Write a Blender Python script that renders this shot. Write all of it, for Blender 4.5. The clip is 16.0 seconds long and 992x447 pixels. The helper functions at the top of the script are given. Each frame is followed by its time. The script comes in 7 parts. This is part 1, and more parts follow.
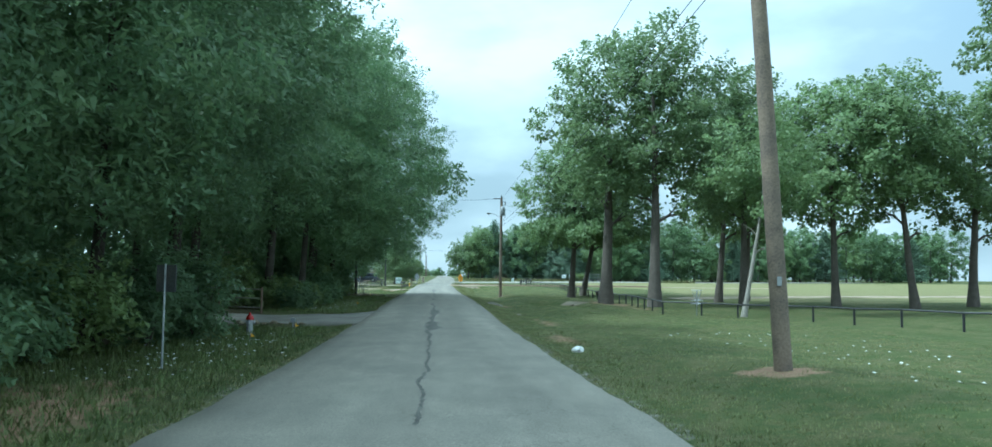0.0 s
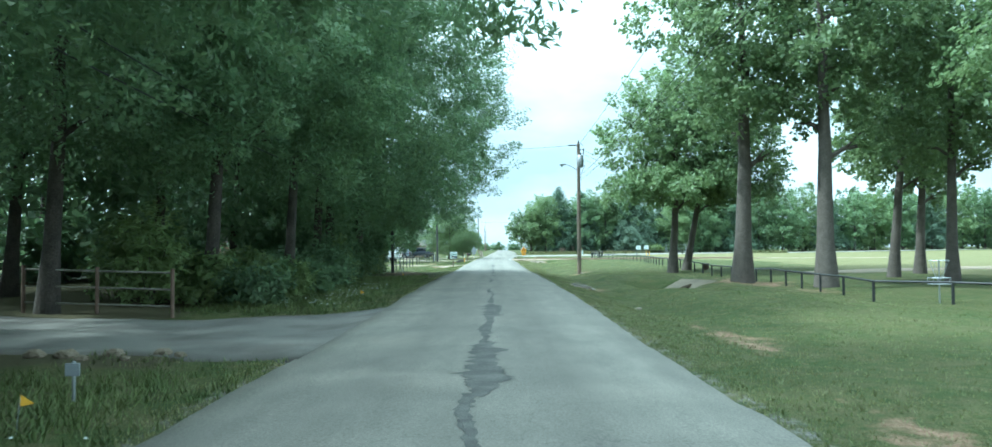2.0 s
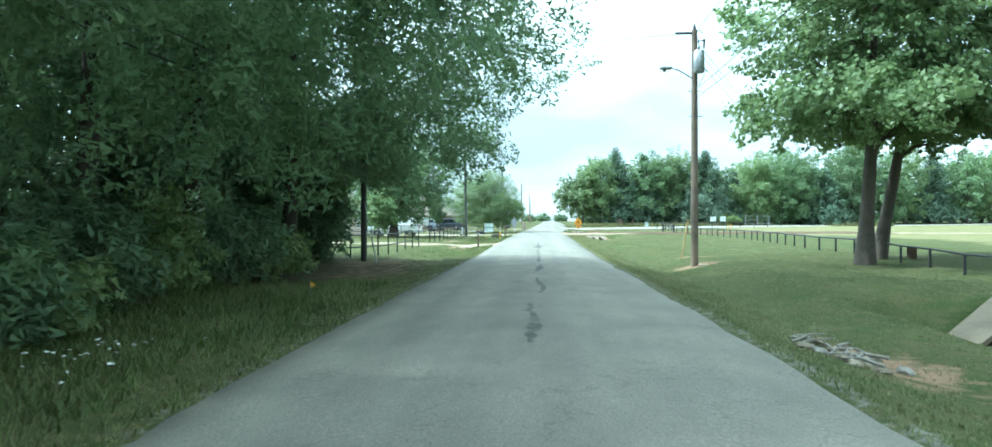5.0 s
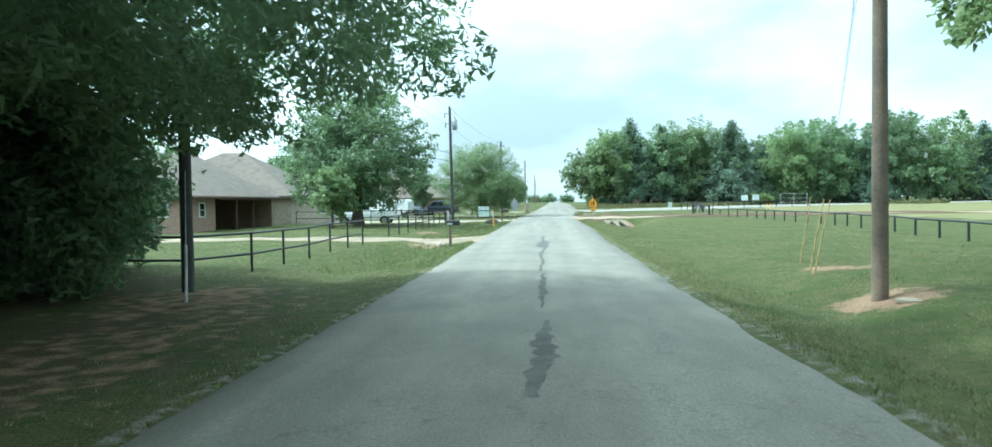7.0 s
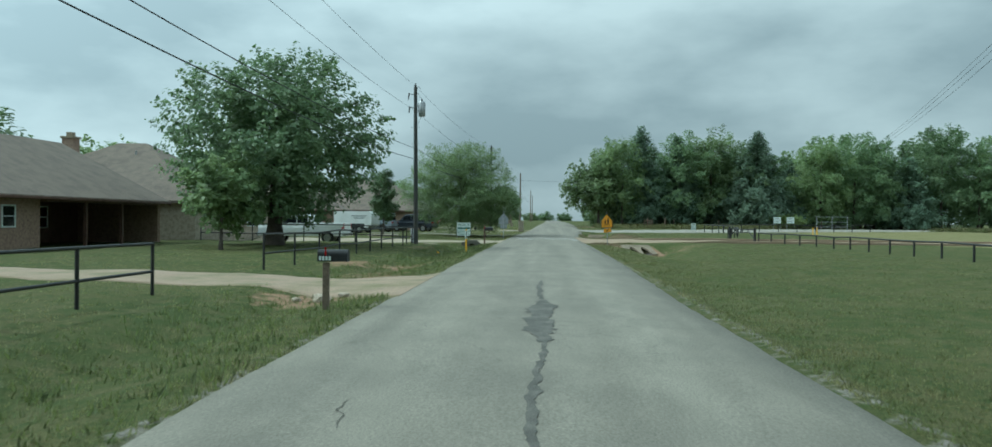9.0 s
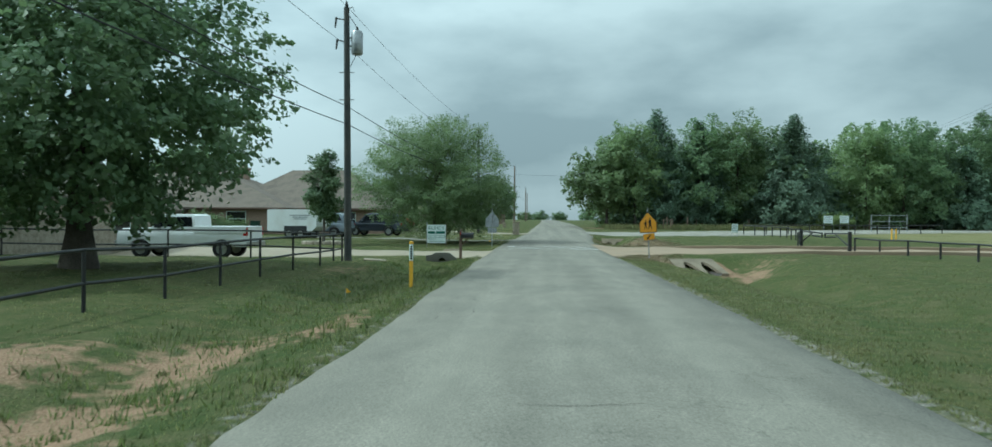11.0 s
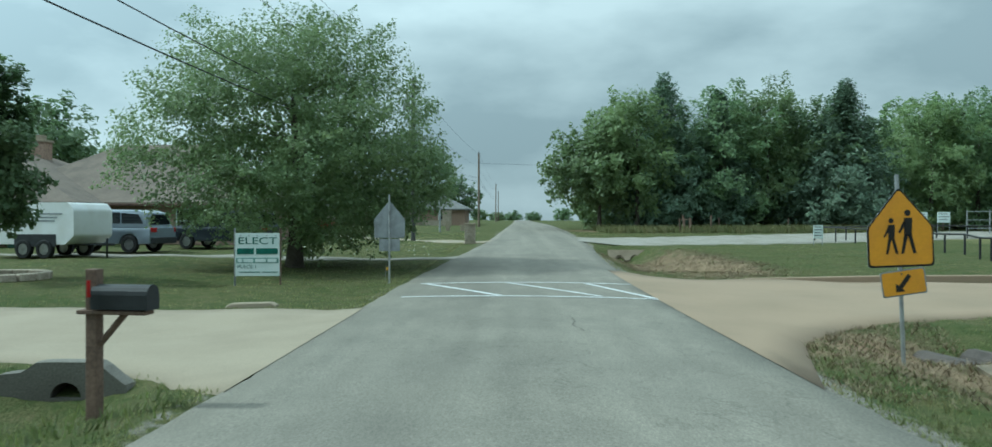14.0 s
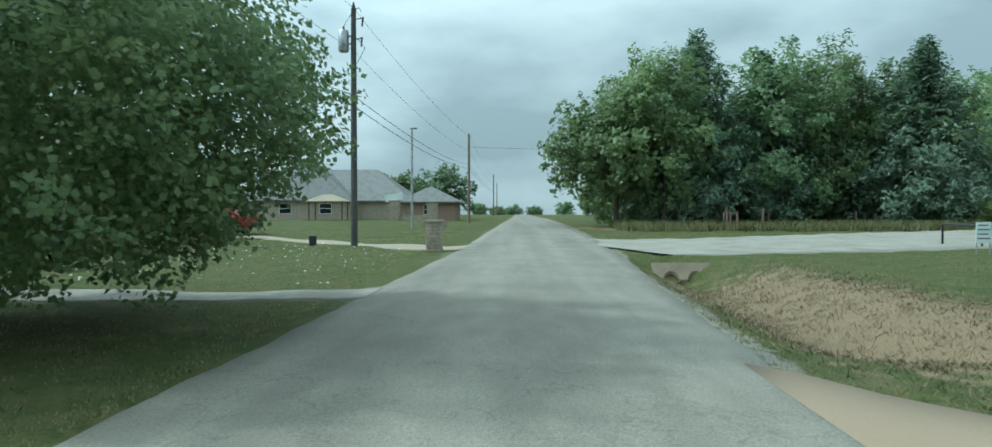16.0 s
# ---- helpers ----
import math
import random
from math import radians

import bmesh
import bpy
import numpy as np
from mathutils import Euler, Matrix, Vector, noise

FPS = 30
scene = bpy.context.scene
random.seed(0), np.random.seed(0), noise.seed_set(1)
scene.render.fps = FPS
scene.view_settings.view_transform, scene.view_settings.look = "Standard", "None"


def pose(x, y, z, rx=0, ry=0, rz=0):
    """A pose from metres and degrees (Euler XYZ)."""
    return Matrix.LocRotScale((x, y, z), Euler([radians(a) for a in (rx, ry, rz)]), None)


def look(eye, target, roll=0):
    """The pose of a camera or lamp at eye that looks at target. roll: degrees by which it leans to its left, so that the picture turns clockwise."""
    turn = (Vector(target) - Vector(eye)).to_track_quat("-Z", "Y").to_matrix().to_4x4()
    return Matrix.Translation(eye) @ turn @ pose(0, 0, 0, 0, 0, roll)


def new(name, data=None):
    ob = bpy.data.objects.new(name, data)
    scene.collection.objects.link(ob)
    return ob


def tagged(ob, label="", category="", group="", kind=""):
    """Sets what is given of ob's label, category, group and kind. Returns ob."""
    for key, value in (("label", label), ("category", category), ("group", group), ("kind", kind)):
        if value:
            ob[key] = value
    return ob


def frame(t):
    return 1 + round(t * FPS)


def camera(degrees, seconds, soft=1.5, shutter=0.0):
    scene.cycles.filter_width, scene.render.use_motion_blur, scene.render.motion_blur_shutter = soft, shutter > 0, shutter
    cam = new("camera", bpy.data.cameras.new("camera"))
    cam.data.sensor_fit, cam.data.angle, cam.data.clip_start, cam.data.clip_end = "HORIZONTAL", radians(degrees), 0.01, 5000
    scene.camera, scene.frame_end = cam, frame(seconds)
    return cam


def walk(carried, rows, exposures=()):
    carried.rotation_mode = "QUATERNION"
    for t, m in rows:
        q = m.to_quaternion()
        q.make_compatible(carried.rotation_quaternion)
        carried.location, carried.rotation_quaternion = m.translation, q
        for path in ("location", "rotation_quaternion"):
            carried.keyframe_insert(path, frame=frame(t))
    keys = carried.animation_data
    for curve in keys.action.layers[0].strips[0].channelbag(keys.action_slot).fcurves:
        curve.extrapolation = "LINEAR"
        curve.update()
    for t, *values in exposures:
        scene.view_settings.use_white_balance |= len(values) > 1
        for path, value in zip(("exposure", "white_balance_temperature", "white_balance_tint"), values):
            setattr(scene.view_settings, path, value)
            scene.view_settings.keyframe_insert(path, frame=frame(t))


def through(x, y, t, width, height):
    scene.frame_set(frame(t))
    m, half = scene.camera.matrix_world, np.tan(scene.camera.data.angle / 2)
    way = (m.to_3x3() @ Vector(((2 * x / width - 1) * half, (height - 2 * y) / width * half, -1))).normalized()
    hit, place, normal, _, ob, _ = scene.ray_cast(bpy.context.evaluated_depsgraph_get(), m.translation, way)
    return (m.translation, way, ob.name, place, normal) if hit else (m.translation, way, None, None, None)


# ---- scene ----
cam = camera(65.00, 16.0, 1.5, 0.1)
PATH = [
    (0, (0.141, 16.878, 1.744), (0.2946, 18.8678, 1.8770), 0.57),
    (0.5, (0.168, 21.169, 1.683), (0.3118, 23.1606, 1.7972), 0.39),
    (1, (0.192, 25.447, 1.619), (0.2825, 27.4426, 1.7215), -0.01),
    (1.5, (0.223, 29.711, 1.560), (0.2740, 31.7090, 1.6418), -0.38),
    (2, (0.227, 33.945, 1.509), (0.2295, 35.9442, 1.5760), -0.47),
    (2.5, (0.190, 38.143, 1.473), (0.1629, 40.1425, 1.5248), -0.78),
    (3, (0.152, 42.309, 1.457), (0.0845, 44.3075, 1.4947), -0.15),
    (3.5, (0.160, 46.421, 1.465), (0.0605, 48.4179, 1.4957), 0.19),
    (4, (0.108, 50.342, 1.485), (-0.0051, 52.3391, 1.5082), 0.05),
    (4.2, (0.087, 51.917, 1.495), (-0.0236, 53.9134, 1.5118), 0.19),
    (6.3, (0.267, 68.992, 1.644), (0.1447, 70.9877, 1.6007), -1.15),
    (6.5, (0.238, 70.666, 1.641), (0.1160, 72.6612, 1.5918), -1.02),
    (7, (0.166, 74.843, 1.628), (0.0359, 76.8375, 1.5733), -0.97),
    (7.5, (0.115, 79.133, 1.601), (-0.0174, 81.1277, 1.5501), -0.67),
    (8, (0.079, 83.490, 1.562), (-0.0513, 85.4853, 1.5208), -0.12),
    (8.5, (0.075, 87.869, 1.520), (-0.0556, 89.8644, 1.4972), 0.41),
    (9, (0.040, 92.203, 1.483), (-0.0802, 94.1997, 1.4727), 0.51),
    (9.2, (0.022, 93.936, 1.471), (-0.0985, 95.9325, 1.4550), 0.82),
    (11.3, (-0.585, 112.365, 1.579), (-0.6868, 114.3625, 1.5670), 0.27),
    (11.5, (-0.562, 114.055, 1.580), (-0.6643, 116.0526, 1.5667), 0.17),
    (12, (-0.474, 118.272, 1.583), (-0.5613, 120.2701, 1.5756), 0.14),
    (12.5, (-0.395, 122.411, 1.578), (-0.4625, 124.4098, 1.5731), -0.10),
    (13, (-0.322, 126.483, 1.582), (-0.3724, 128.4819, 1.5728), -0.16),
    (13.5, (-0.246, 130.542, 1.577), (-0.2858, 132.5414, 1.5667), -0.34),
    (14, (-0.144, 134.704, 1.540), (-0.1806, 136.7034, 1.5294), 0.04),
    (14.5, (0.003, 138.709, 1.529), (-0.0307, 140.7084, 1.5164), 0.18),
    (15, (0.145, 142.394, 1.538), (0.1078, 144.3939, 1.5218), 0.19),
    (15.5, (0.279, 145.991, 1.547), (0.2390, 147.9907, 1.5284), 0.07),
    (16, (0.403, 149.746, 1.550), (0.3628, 151.7456, 1.5246), -0.06),
]
walk(cam, [(t, look(eye, target, roll)) for t, eye, target, roll in PATH],
     exposures=[(0.0, 0.85, 4800, -11.0), (0.5, 1.2, 4800, -11.0), (1.0, 1.35, 4850, -11.5), (2.0, 1.45, 4850, -12.0), (3.0, 1.5, 4850, -12.5), (4.2, 1.65, 5000, -11.0), (6.3, 1.55, 5000, -10.0), (7.0, 1.3, 5100, -9.5), (8.0, 0.35, 5300, -11.0), (8.5, 0.0, 5350, -11.0), (9.0, 0.0, 5300, -11.5), (12.5, 0.1, 5250, -12.0), (14.5, 0.12, 5200, -12.0), (16.0, 0.28, 5200, -11.5)])

# ---------------------------------------------------------------- world and sun
SUN_EL, SUN_AZ = 46.0, -88.0          # azimuth from +y towards +x
sun_dir = Vector((math.sin(radians(SUN_AZ)) * math.cos(radians(SUN_EL)), math.cos(radians(SUN_AZ)) * math.cos(radians(SUN_EL)), math.sin(radians(SUN_EL))))
world = bpy.data.worlds.new("overcast_sky")
scene.world = world
world.use_nodes = True
wn, wl = world.node_tree.nodes, world.node_tree.links
wn.clear()
w_out, w_bg = wn.new("ShaderNodeOutputWorld"), wn.new("ShaderNodeBackground")
w_sky = wn.new("ShaderNodeTexSky")
w_sky.sky_type, w_sky.sun_disc = "NISHITA", False
w_sky.sun_elevation, w_sky.sun_rotation = radians(SUN_EL), radians(SUN_AZ)
w_scale = wn.new("ShaderNodeVectorMath")
w_scale.operation = "SCALE"
w_scale.inputs["Scale"].default_value = 0.11
w_co, w_map = wn.new("ShaderNodeTexCoord"), wn.new("ShaderNodeMapping")
w_map.inputs["Scale"].default_value = (1.0, 1.0, 2.4)
w_noise, w_big = wn.new("ShaderNodeTexNoise"), wn.new("ShaderNodeTexNoise")
w_noise.inputs["Scale"].default_value, w_noise.inputs["Detail"].default_value = 2.6, 7.0
w_big.inputs["Scale"].default_value, w_big.inputs["Detail"].default_value = 1.3, 2.0
w_ramp, w_cov = wn.new("ShaderNodeValToRGB"), wn.new("ShaderNodeValToRGB")
w_ramp.color_ramp.elements[0].position, w_ramp.color_ramp.elements[0].color = 0.39, (0.52, 0.57, 0.58, 1)
w_ramp.color_ramp.elements[1].position, w_ramp.color_ramp.elements[1].color = 0.62, (0.92, 0.95, 0.93, 1)
w_cov.color_ramp.elements[0].position, w_cov.color_ramp.elements[0].color = 0.20, (0.45, 0.45, 0.45, 1)
w_cov.color_ramp.elements[1].position, w_cov.color_ramp.elements[1].color = 0.38, (0.97, 0.97, 0.97, 1)
w_mix = wn.new("ShaderNodeMix")
w_mix.data_type = "RGBA"
wl.new(w_co.outputs["Generated"], w_map.inputs["Vector"])
wl.new(w_map.outputs["Vector"], w_noise.inputs["Vector"])
wl.new(w_map.outputs["Vector"], w_big.inputs["Vector"])
wl.new(w_noise.outputs["Fac"], w_ramp.inputs["Fac"])
# the cloud thins to blue sky beyond the school field
w_gapdir, w_gap, w_open = wn.new("ShaderNodeVectorMath"), wn.new("ShaderNodeMapRange"), wn.new("ShaderNodeMath")
w_gapdir.operation, w_open.operation = "DOT_PRODUCT", "ADD"
w_gapdir.inputs[1].default_value = Vector((0.60, 0.75, 0.27)).normalized()
for key, val in zip(("From Min", "From Max", "To Min", "To Max"), (0.93, 1.0, 0.0, -0.22)):
    w_gap.inputs[key].default_value = val
wl.new(w_co.outputs["Generated"], w_gapdir.inputs[0])
wl.new(w_gapdir.outputs["Value"], w_gap.inputs["Value"])
wl.new(w_big.outputs["Fac"], w_open.inputs[0])
wl.new(w_gap.outputs["Result"], w_open.inputs[1])
wl.new(w_open.outputs["Value"], w_cov.inputs["Fac"])
wl.new(w_sky.outputs["Color"], w_scale.inputs[0])
wl.new(w_cov.outputs["Color"], w_mix.inputs["Factor"])
wl.new(w_scale.outputs["Vector"], w_mix.inputs["A"])
wl.new(w_ramp.outputs["Color"], w_mix.inputs["B"])
# thin overcast: brightest round the veiled sun and overhead, dimmer towards the far horizon
w_dir, w_dot, w_near, w_pow, w_gain = wn.new("ShaderNodeVectorMath"), wn.new("ShaderNodeVectorMath"), wn.new("ShaderNodeMapRange"), wn.new("ShaderNodeMath"), wn.new("ShaderNodeMath")
w_dir.operation, w_dot.operation, w_pow.operation, w_gain.operation = "NORMALIZE", "DOT_PRODUCT", "POWER", "MULTIPLY_ADD"
w_dot.inputs[1].default_value = sun_dir
w_near.inputs["From Min"].default_value, w_near.inputs["From Max"].default_value = 0.1, 1.0
w_pow.inputs[1].default_value = 1.6
w_gain.inputs[1].default_value = 1.6
w_veil = wn.new("ShaderNodeVectorMath")
w_veil.operation = "SCALE"
wl.new(w_co.outputs["Generated"], w_dir.inputs[0])
wl.new(w_dir.outputs["Vector"], w_dot.inputs[0])
wl.new(w_dot.outputs["Value"], w_near.inputs["Value"])
wl.new(w_near.outputs["Result"], w_pow.inputs[0])
wl.new(w_pow.outputs["Value"], w_gain.inputs[0])
w_up, w_high = wn.new("ShaderNodeSeparateXYZ"), wn.new("ShaderNodeMath")
w_high.operation, w_high.use_clamp = "MULTIPLY_ADD", False
w_high.inputs[1].default_value, w_high.inputs[2].default_value = 1.3, 0.95
wl.new(w_dir.outputs["Vector"], w_up.inputs["Vector"])
wl.new(w_up.outputs["Z"], w_high.inputs[0])
wl.new(w_high.outputs["Value"], w_gain.inputs[2])
wl.new(w_mix.outputs["Result"], w_veil.inputs[0])
wl.new(w_gain.outputs["Value"], w_veil.inputs["Scale"])
wl.new(w_veil.outputs["Vector"], w_bg.inputs["Color"])
wl.new(w_bg.outputs["Background"], w_out.inputs["Surface"])
w_bg.inputs["Strength"].default_value = 0.59

sun = new("sun", bpy.data.lights.new("sun", "SUN"))
sun.data.energy, sun.data.angle, sun.data.color = 2.4, radians(2.5), (1.0, 0.95, 0.86)
sun.matrix_world = look(sun_dir * 300, (0, 0, 0))


# ---------------------------------------------------------------- materials
def material(name, colour, rough=0.8, metal=0.0, vary=0.12, scale=6.0, fine=60.0, bump=0.15, dist=0.01, tint=None, island=False, objrand=0.0, spec=0.35):
    """A surface with two scales of variation and fine relief. tint: a second colour for stains."""
    m = bpy.data.materials.new(name)
    m.use_nodes = True
    n, l = m.node_tree.nodes, m.node_tree.links
    b = n["Principled BSDF"]
    b.inputs["Roughness"].default_value, b.inputs["Metallic"].default_value = rough, metal
    b.inputs["Specular IOR Level"].default_value = spec
    co = n.new("ShaderNodeTexCoord")
    big, small = n.new("ShaderNodeTexNoise"), n.new("ShaderNodeTexNoise")
    big.inputs["Scale"].default_value, big.inputs["Detail"].default_value = scale, 4.0
    small.inputs["Scale"].default_value, small.inputs["Detail"].default_value = fine, 3.0
    l.new(co.outputs["Object"], big.inputs["Vector"])
    l.new(co.outputs["Object"], small.inputs["Vector"])
    mix = n.new("ShaderNodeMix")
    mix.data_type = "RGBA"
    other = tint or tuple(c * 0.62 for c in colour)
    mix.inputs["A"].default_value, mix.inputs["B"].default_value = (*colour, 1), (*other, 1)
    ramp = n.new("ShaderNodeMapRange")
    ramp.inputs["From Min"].default_value, ramp.inputs["From Max"].default_value = 0.42, 0.68
    l.new(big.outputs["Fac"], ramp.inputs["Value"])
    l.new(ramp.outputs["Result"], mix.inputs["Factor"])
    val = n.new("ShaderNodeMapRange")
    val.inputs["From Min"].default_value, val.inputs["From Max"].default_value = 0.25, 0.75
    val.inputs["To Min"].default_value, val.inputs["To Max"].default_value = 1 - vary, 1 + vary
    l.new(small.outputs["Fac"], val.inputs["Value"])
    hsv = n.new("ShaderNodeHueSaturation")
    l.new(mix.outputs["Result"], hsv.inputs["Color"])
    last = val.outputs["Result"]
    for on, node, sock in ((island, "ShaderNodeNewGeometry", "Random Per Island"), (objrand > 0, "ShaderNodeObjectInfo", "Random")):
        if on:
            g, r, mu = n.new(node), n.new("ShaderNodeMapRange"), n.new("ShaderNodeMath")
            k = objrand or 0.3
            r.inputs["To Min"].default_value, r.inputs["To Max"].default_value = 1 - k, 1 + k
            mu.operation = "MULTIPLY"
            l.new(g.outputs[sock], r.inputs["Value"])
            l.new(r.outputs["Result"], mu.inputs[0])
            l.new(last, mu.inputs[1])
            last = mu.outputs["Value"]
    l.new(last, hsv.inputs["Value"])
    l.new(hsv.outputs["Color"], b.inputs["Base Color"])
    if bump:
        bp = n.new("ShaderNodeBump")
        bp.inputs["Strength"].default_value, bp.inputs["Distance"].default_value = bump, dist
        l.new(small.outputs["Fac"], bp.inputs["Height"])
        l.new(bp.outputs["Normal"], b.inputs["Normal"])
    return m


def leaf_material(name, colour, second, through=0.5):
    m = bpy.data.materials.new(name)
    m.use_nodes = True
    n, l = m.node_tree.nodes, m.node_tree.links
    b, out = n["Principled BSDF"], n["Material Output"]
    b.inputs["Roughness"].default_value, b.inputs["Specular IOR Level"].default_value = 0.5, 0.5
    geo, info = n.new("ShaderNodeNewGeometry"), n.new("ShaderNodeObjectInfo")
    mix, hsv = n.new("ShaderNodeMix"), n.new("ShaderNodeHueSaturation")
    mix.data_type = "RGBA"
    mix.inputs["A"].default_value, mix.inputs["B"].default_value = (*colour, 1), (*second, 1)
    # a second leaf tone in patches, with a little difference from leaf to leaf
    co, patch, pr, add = n.new("ShaderNodeTexCoord"), n.new("ShaderNodeTexNoise"), n.new("ShaderNodeMapRange"), n.new("ShaderNodeMath")
    patch.inputs["Scale"].default_value, patch.inputs["Detail"].default_value = 0.9, 3.0
    for key, val in zip(("From Min", "From Max", "To Min", "To Max"), (0.35, 0.65, 0.0, 0.6)):
        pr.inputs[key].default_value = val
    add.operation = "MULTIPLY_ADD"
    add.inputs[1].default_value = 0.4
    l.new(co.outputs["Object"], patch.inputs["Vector"])
    l.new(patch.outputs["Fac"], pr.inputs["Value"])
    l.new(geo.outputs["Random Per Island"], add.inputs[0])
    l.new(pr.outputs["Result"], add.inputs[2])
    l.new(add.outputs["Value"], mix.inputs["Factor"])
    r = n.new("ShaderNodeMapRange")
    r.inputs["To Min"].default_value, r.inputs["To Max"].default_value = 0.8, 1.2
    l.new(info.outputs["Random"], r.inputs["Value"])
    l.new(mix.outputs["Result"], hsv.inputs["Color"])
    l.new(r.outputs["Result"], hsv.inputs["Value"])
    l.new(hsv.outputs["Color"], b.inputs["Base Color"])
    tr, ms = n.new("ShaderNodeBsdfTranslucent"), n.new("ShaderNodeMixShader")
    l.new(hsv.outputs["Color"], tr.inputs["Color"])
    ms.inputs["Fac"].default_value = through
    l.new(b.outputs["BSDF"], ms.inputs[1])
    l.new(tr.outputs["BSDF"], ms.inputs[2])
    l.new(ms.outputs["Shader"], out.inputs["Surface"])
    return m


def ground_material():
    m = bpy.data.materials.new("mown_grass_ground")
    m.use_nodes = True
    n, l = m.node_tree.nodes, m.node_tree.links
    b = n["Principled BSDF"]
    b.inputs["Roughness"].default_value, b.inputs["Specular IOR Level"].default_value = 0.95, 0.1
    co = n.new("ShaderNodeTexCoord")

    def nz(scale, detail=4.0):
        t = n.new("ShaderNodeTexNoise")
        t.inputs["Scale"].default_value, t.inputs["Detail"].default_value = scale, detail
        l.new(co.outputs["Object"], t.inputs["Vector"])
        return t.outputs["Fac"]

    def rng(sock, a, b_, lo=0.0, hi=1.0):
        r = n.new("ShaderNodeMapRange")
        for k, v in zip(("From Min", "From Max", "To Min", "To Max"), (a, b_, lo, hi)):
            r.inputs[k].default_value = v
        l.new(sock, r.inputs["Value"])
        return r.outputs["Result"]

    def mix(f, a, b_):
        x = n.new("ShaderNodeMix")
        x.data_type = "RGBA"
        l.new(f, x.inputs["Factor"])
        for k, v in (("A", a), ("B", b_)):
            if isinstance(v, tuple):
                x.inputs[k].default_value = (*v, 1)
            else:
                l.new(v, x.inputs[k])
        return x.outputs["Result"]

    def attr(name):
        a = n.new("ShaderNodeAttribute")
        a.attribute_name = name
        return a.outputs["Fac"]

    def edge(weight, scale):
        """A weight broken up by noise, for ragged borders."""
        a = n.new("ShaderNodeMath")
        a.operation = "ADD"
        l.new(weight, a.inputs[0])
        l.new(rng(nz(scale, 6.0), 0.2, 0.8, -0.45, 0.45), a.inputs[1])
        return rng(a.outputs["Value"], 0.35, 0.65)

    green = mix(rng(nz(0.28), 0.38, 0.62), (0.075, 0.095, 0.032), (0.128, 0.124, 0.052))
    green = mix(rng(nz(0.9, 7.0), 0.50, 0.72), green, (0.150, 0.132, 0.062))
    green = mix(rng(nz(7.0, 6.0), 0.48, 0.66), green, (0.052, 0.076, 0.024))
    green = mix(rng(nz(2.2, 6.0), 0.45, 0.75), green, (0.165, 0.142, 0.075))
    green = mix(rng(nz(45.0), 0.35, 0.7), green, (0.048, 0.064, 0.020))
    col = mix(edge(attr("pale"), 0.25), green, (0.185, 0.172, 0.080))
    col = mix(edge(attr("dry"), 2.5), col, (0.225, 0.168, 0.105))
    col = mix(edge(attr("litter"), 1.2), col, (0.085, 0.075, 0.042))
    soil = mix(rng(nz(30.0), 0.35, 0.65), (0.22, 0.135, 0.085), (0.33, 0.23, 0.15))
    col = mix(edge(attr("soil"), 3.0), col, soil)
    stone = mix(rng(nz(70.0), 0.4, 0.6), (0.16, 0.145, 0.12), (0.29, 0.27, 0.235))
    col = mix(edge(attr("gravel"), 5.0), col, stone)
    l.new(col, b.inputs["Base Color"])
    bp = n.new("ShaderNodeBump")
    bp.inputs["Strength"].default_value, bp.inputs["Distance"].default_value = 0.9, 0.06
    l.new(nz(28.0, 5.0), bp.inputs["Height"])
    l.new(bp.outputs["Normal"], b.inputs["Normal"])
    return m


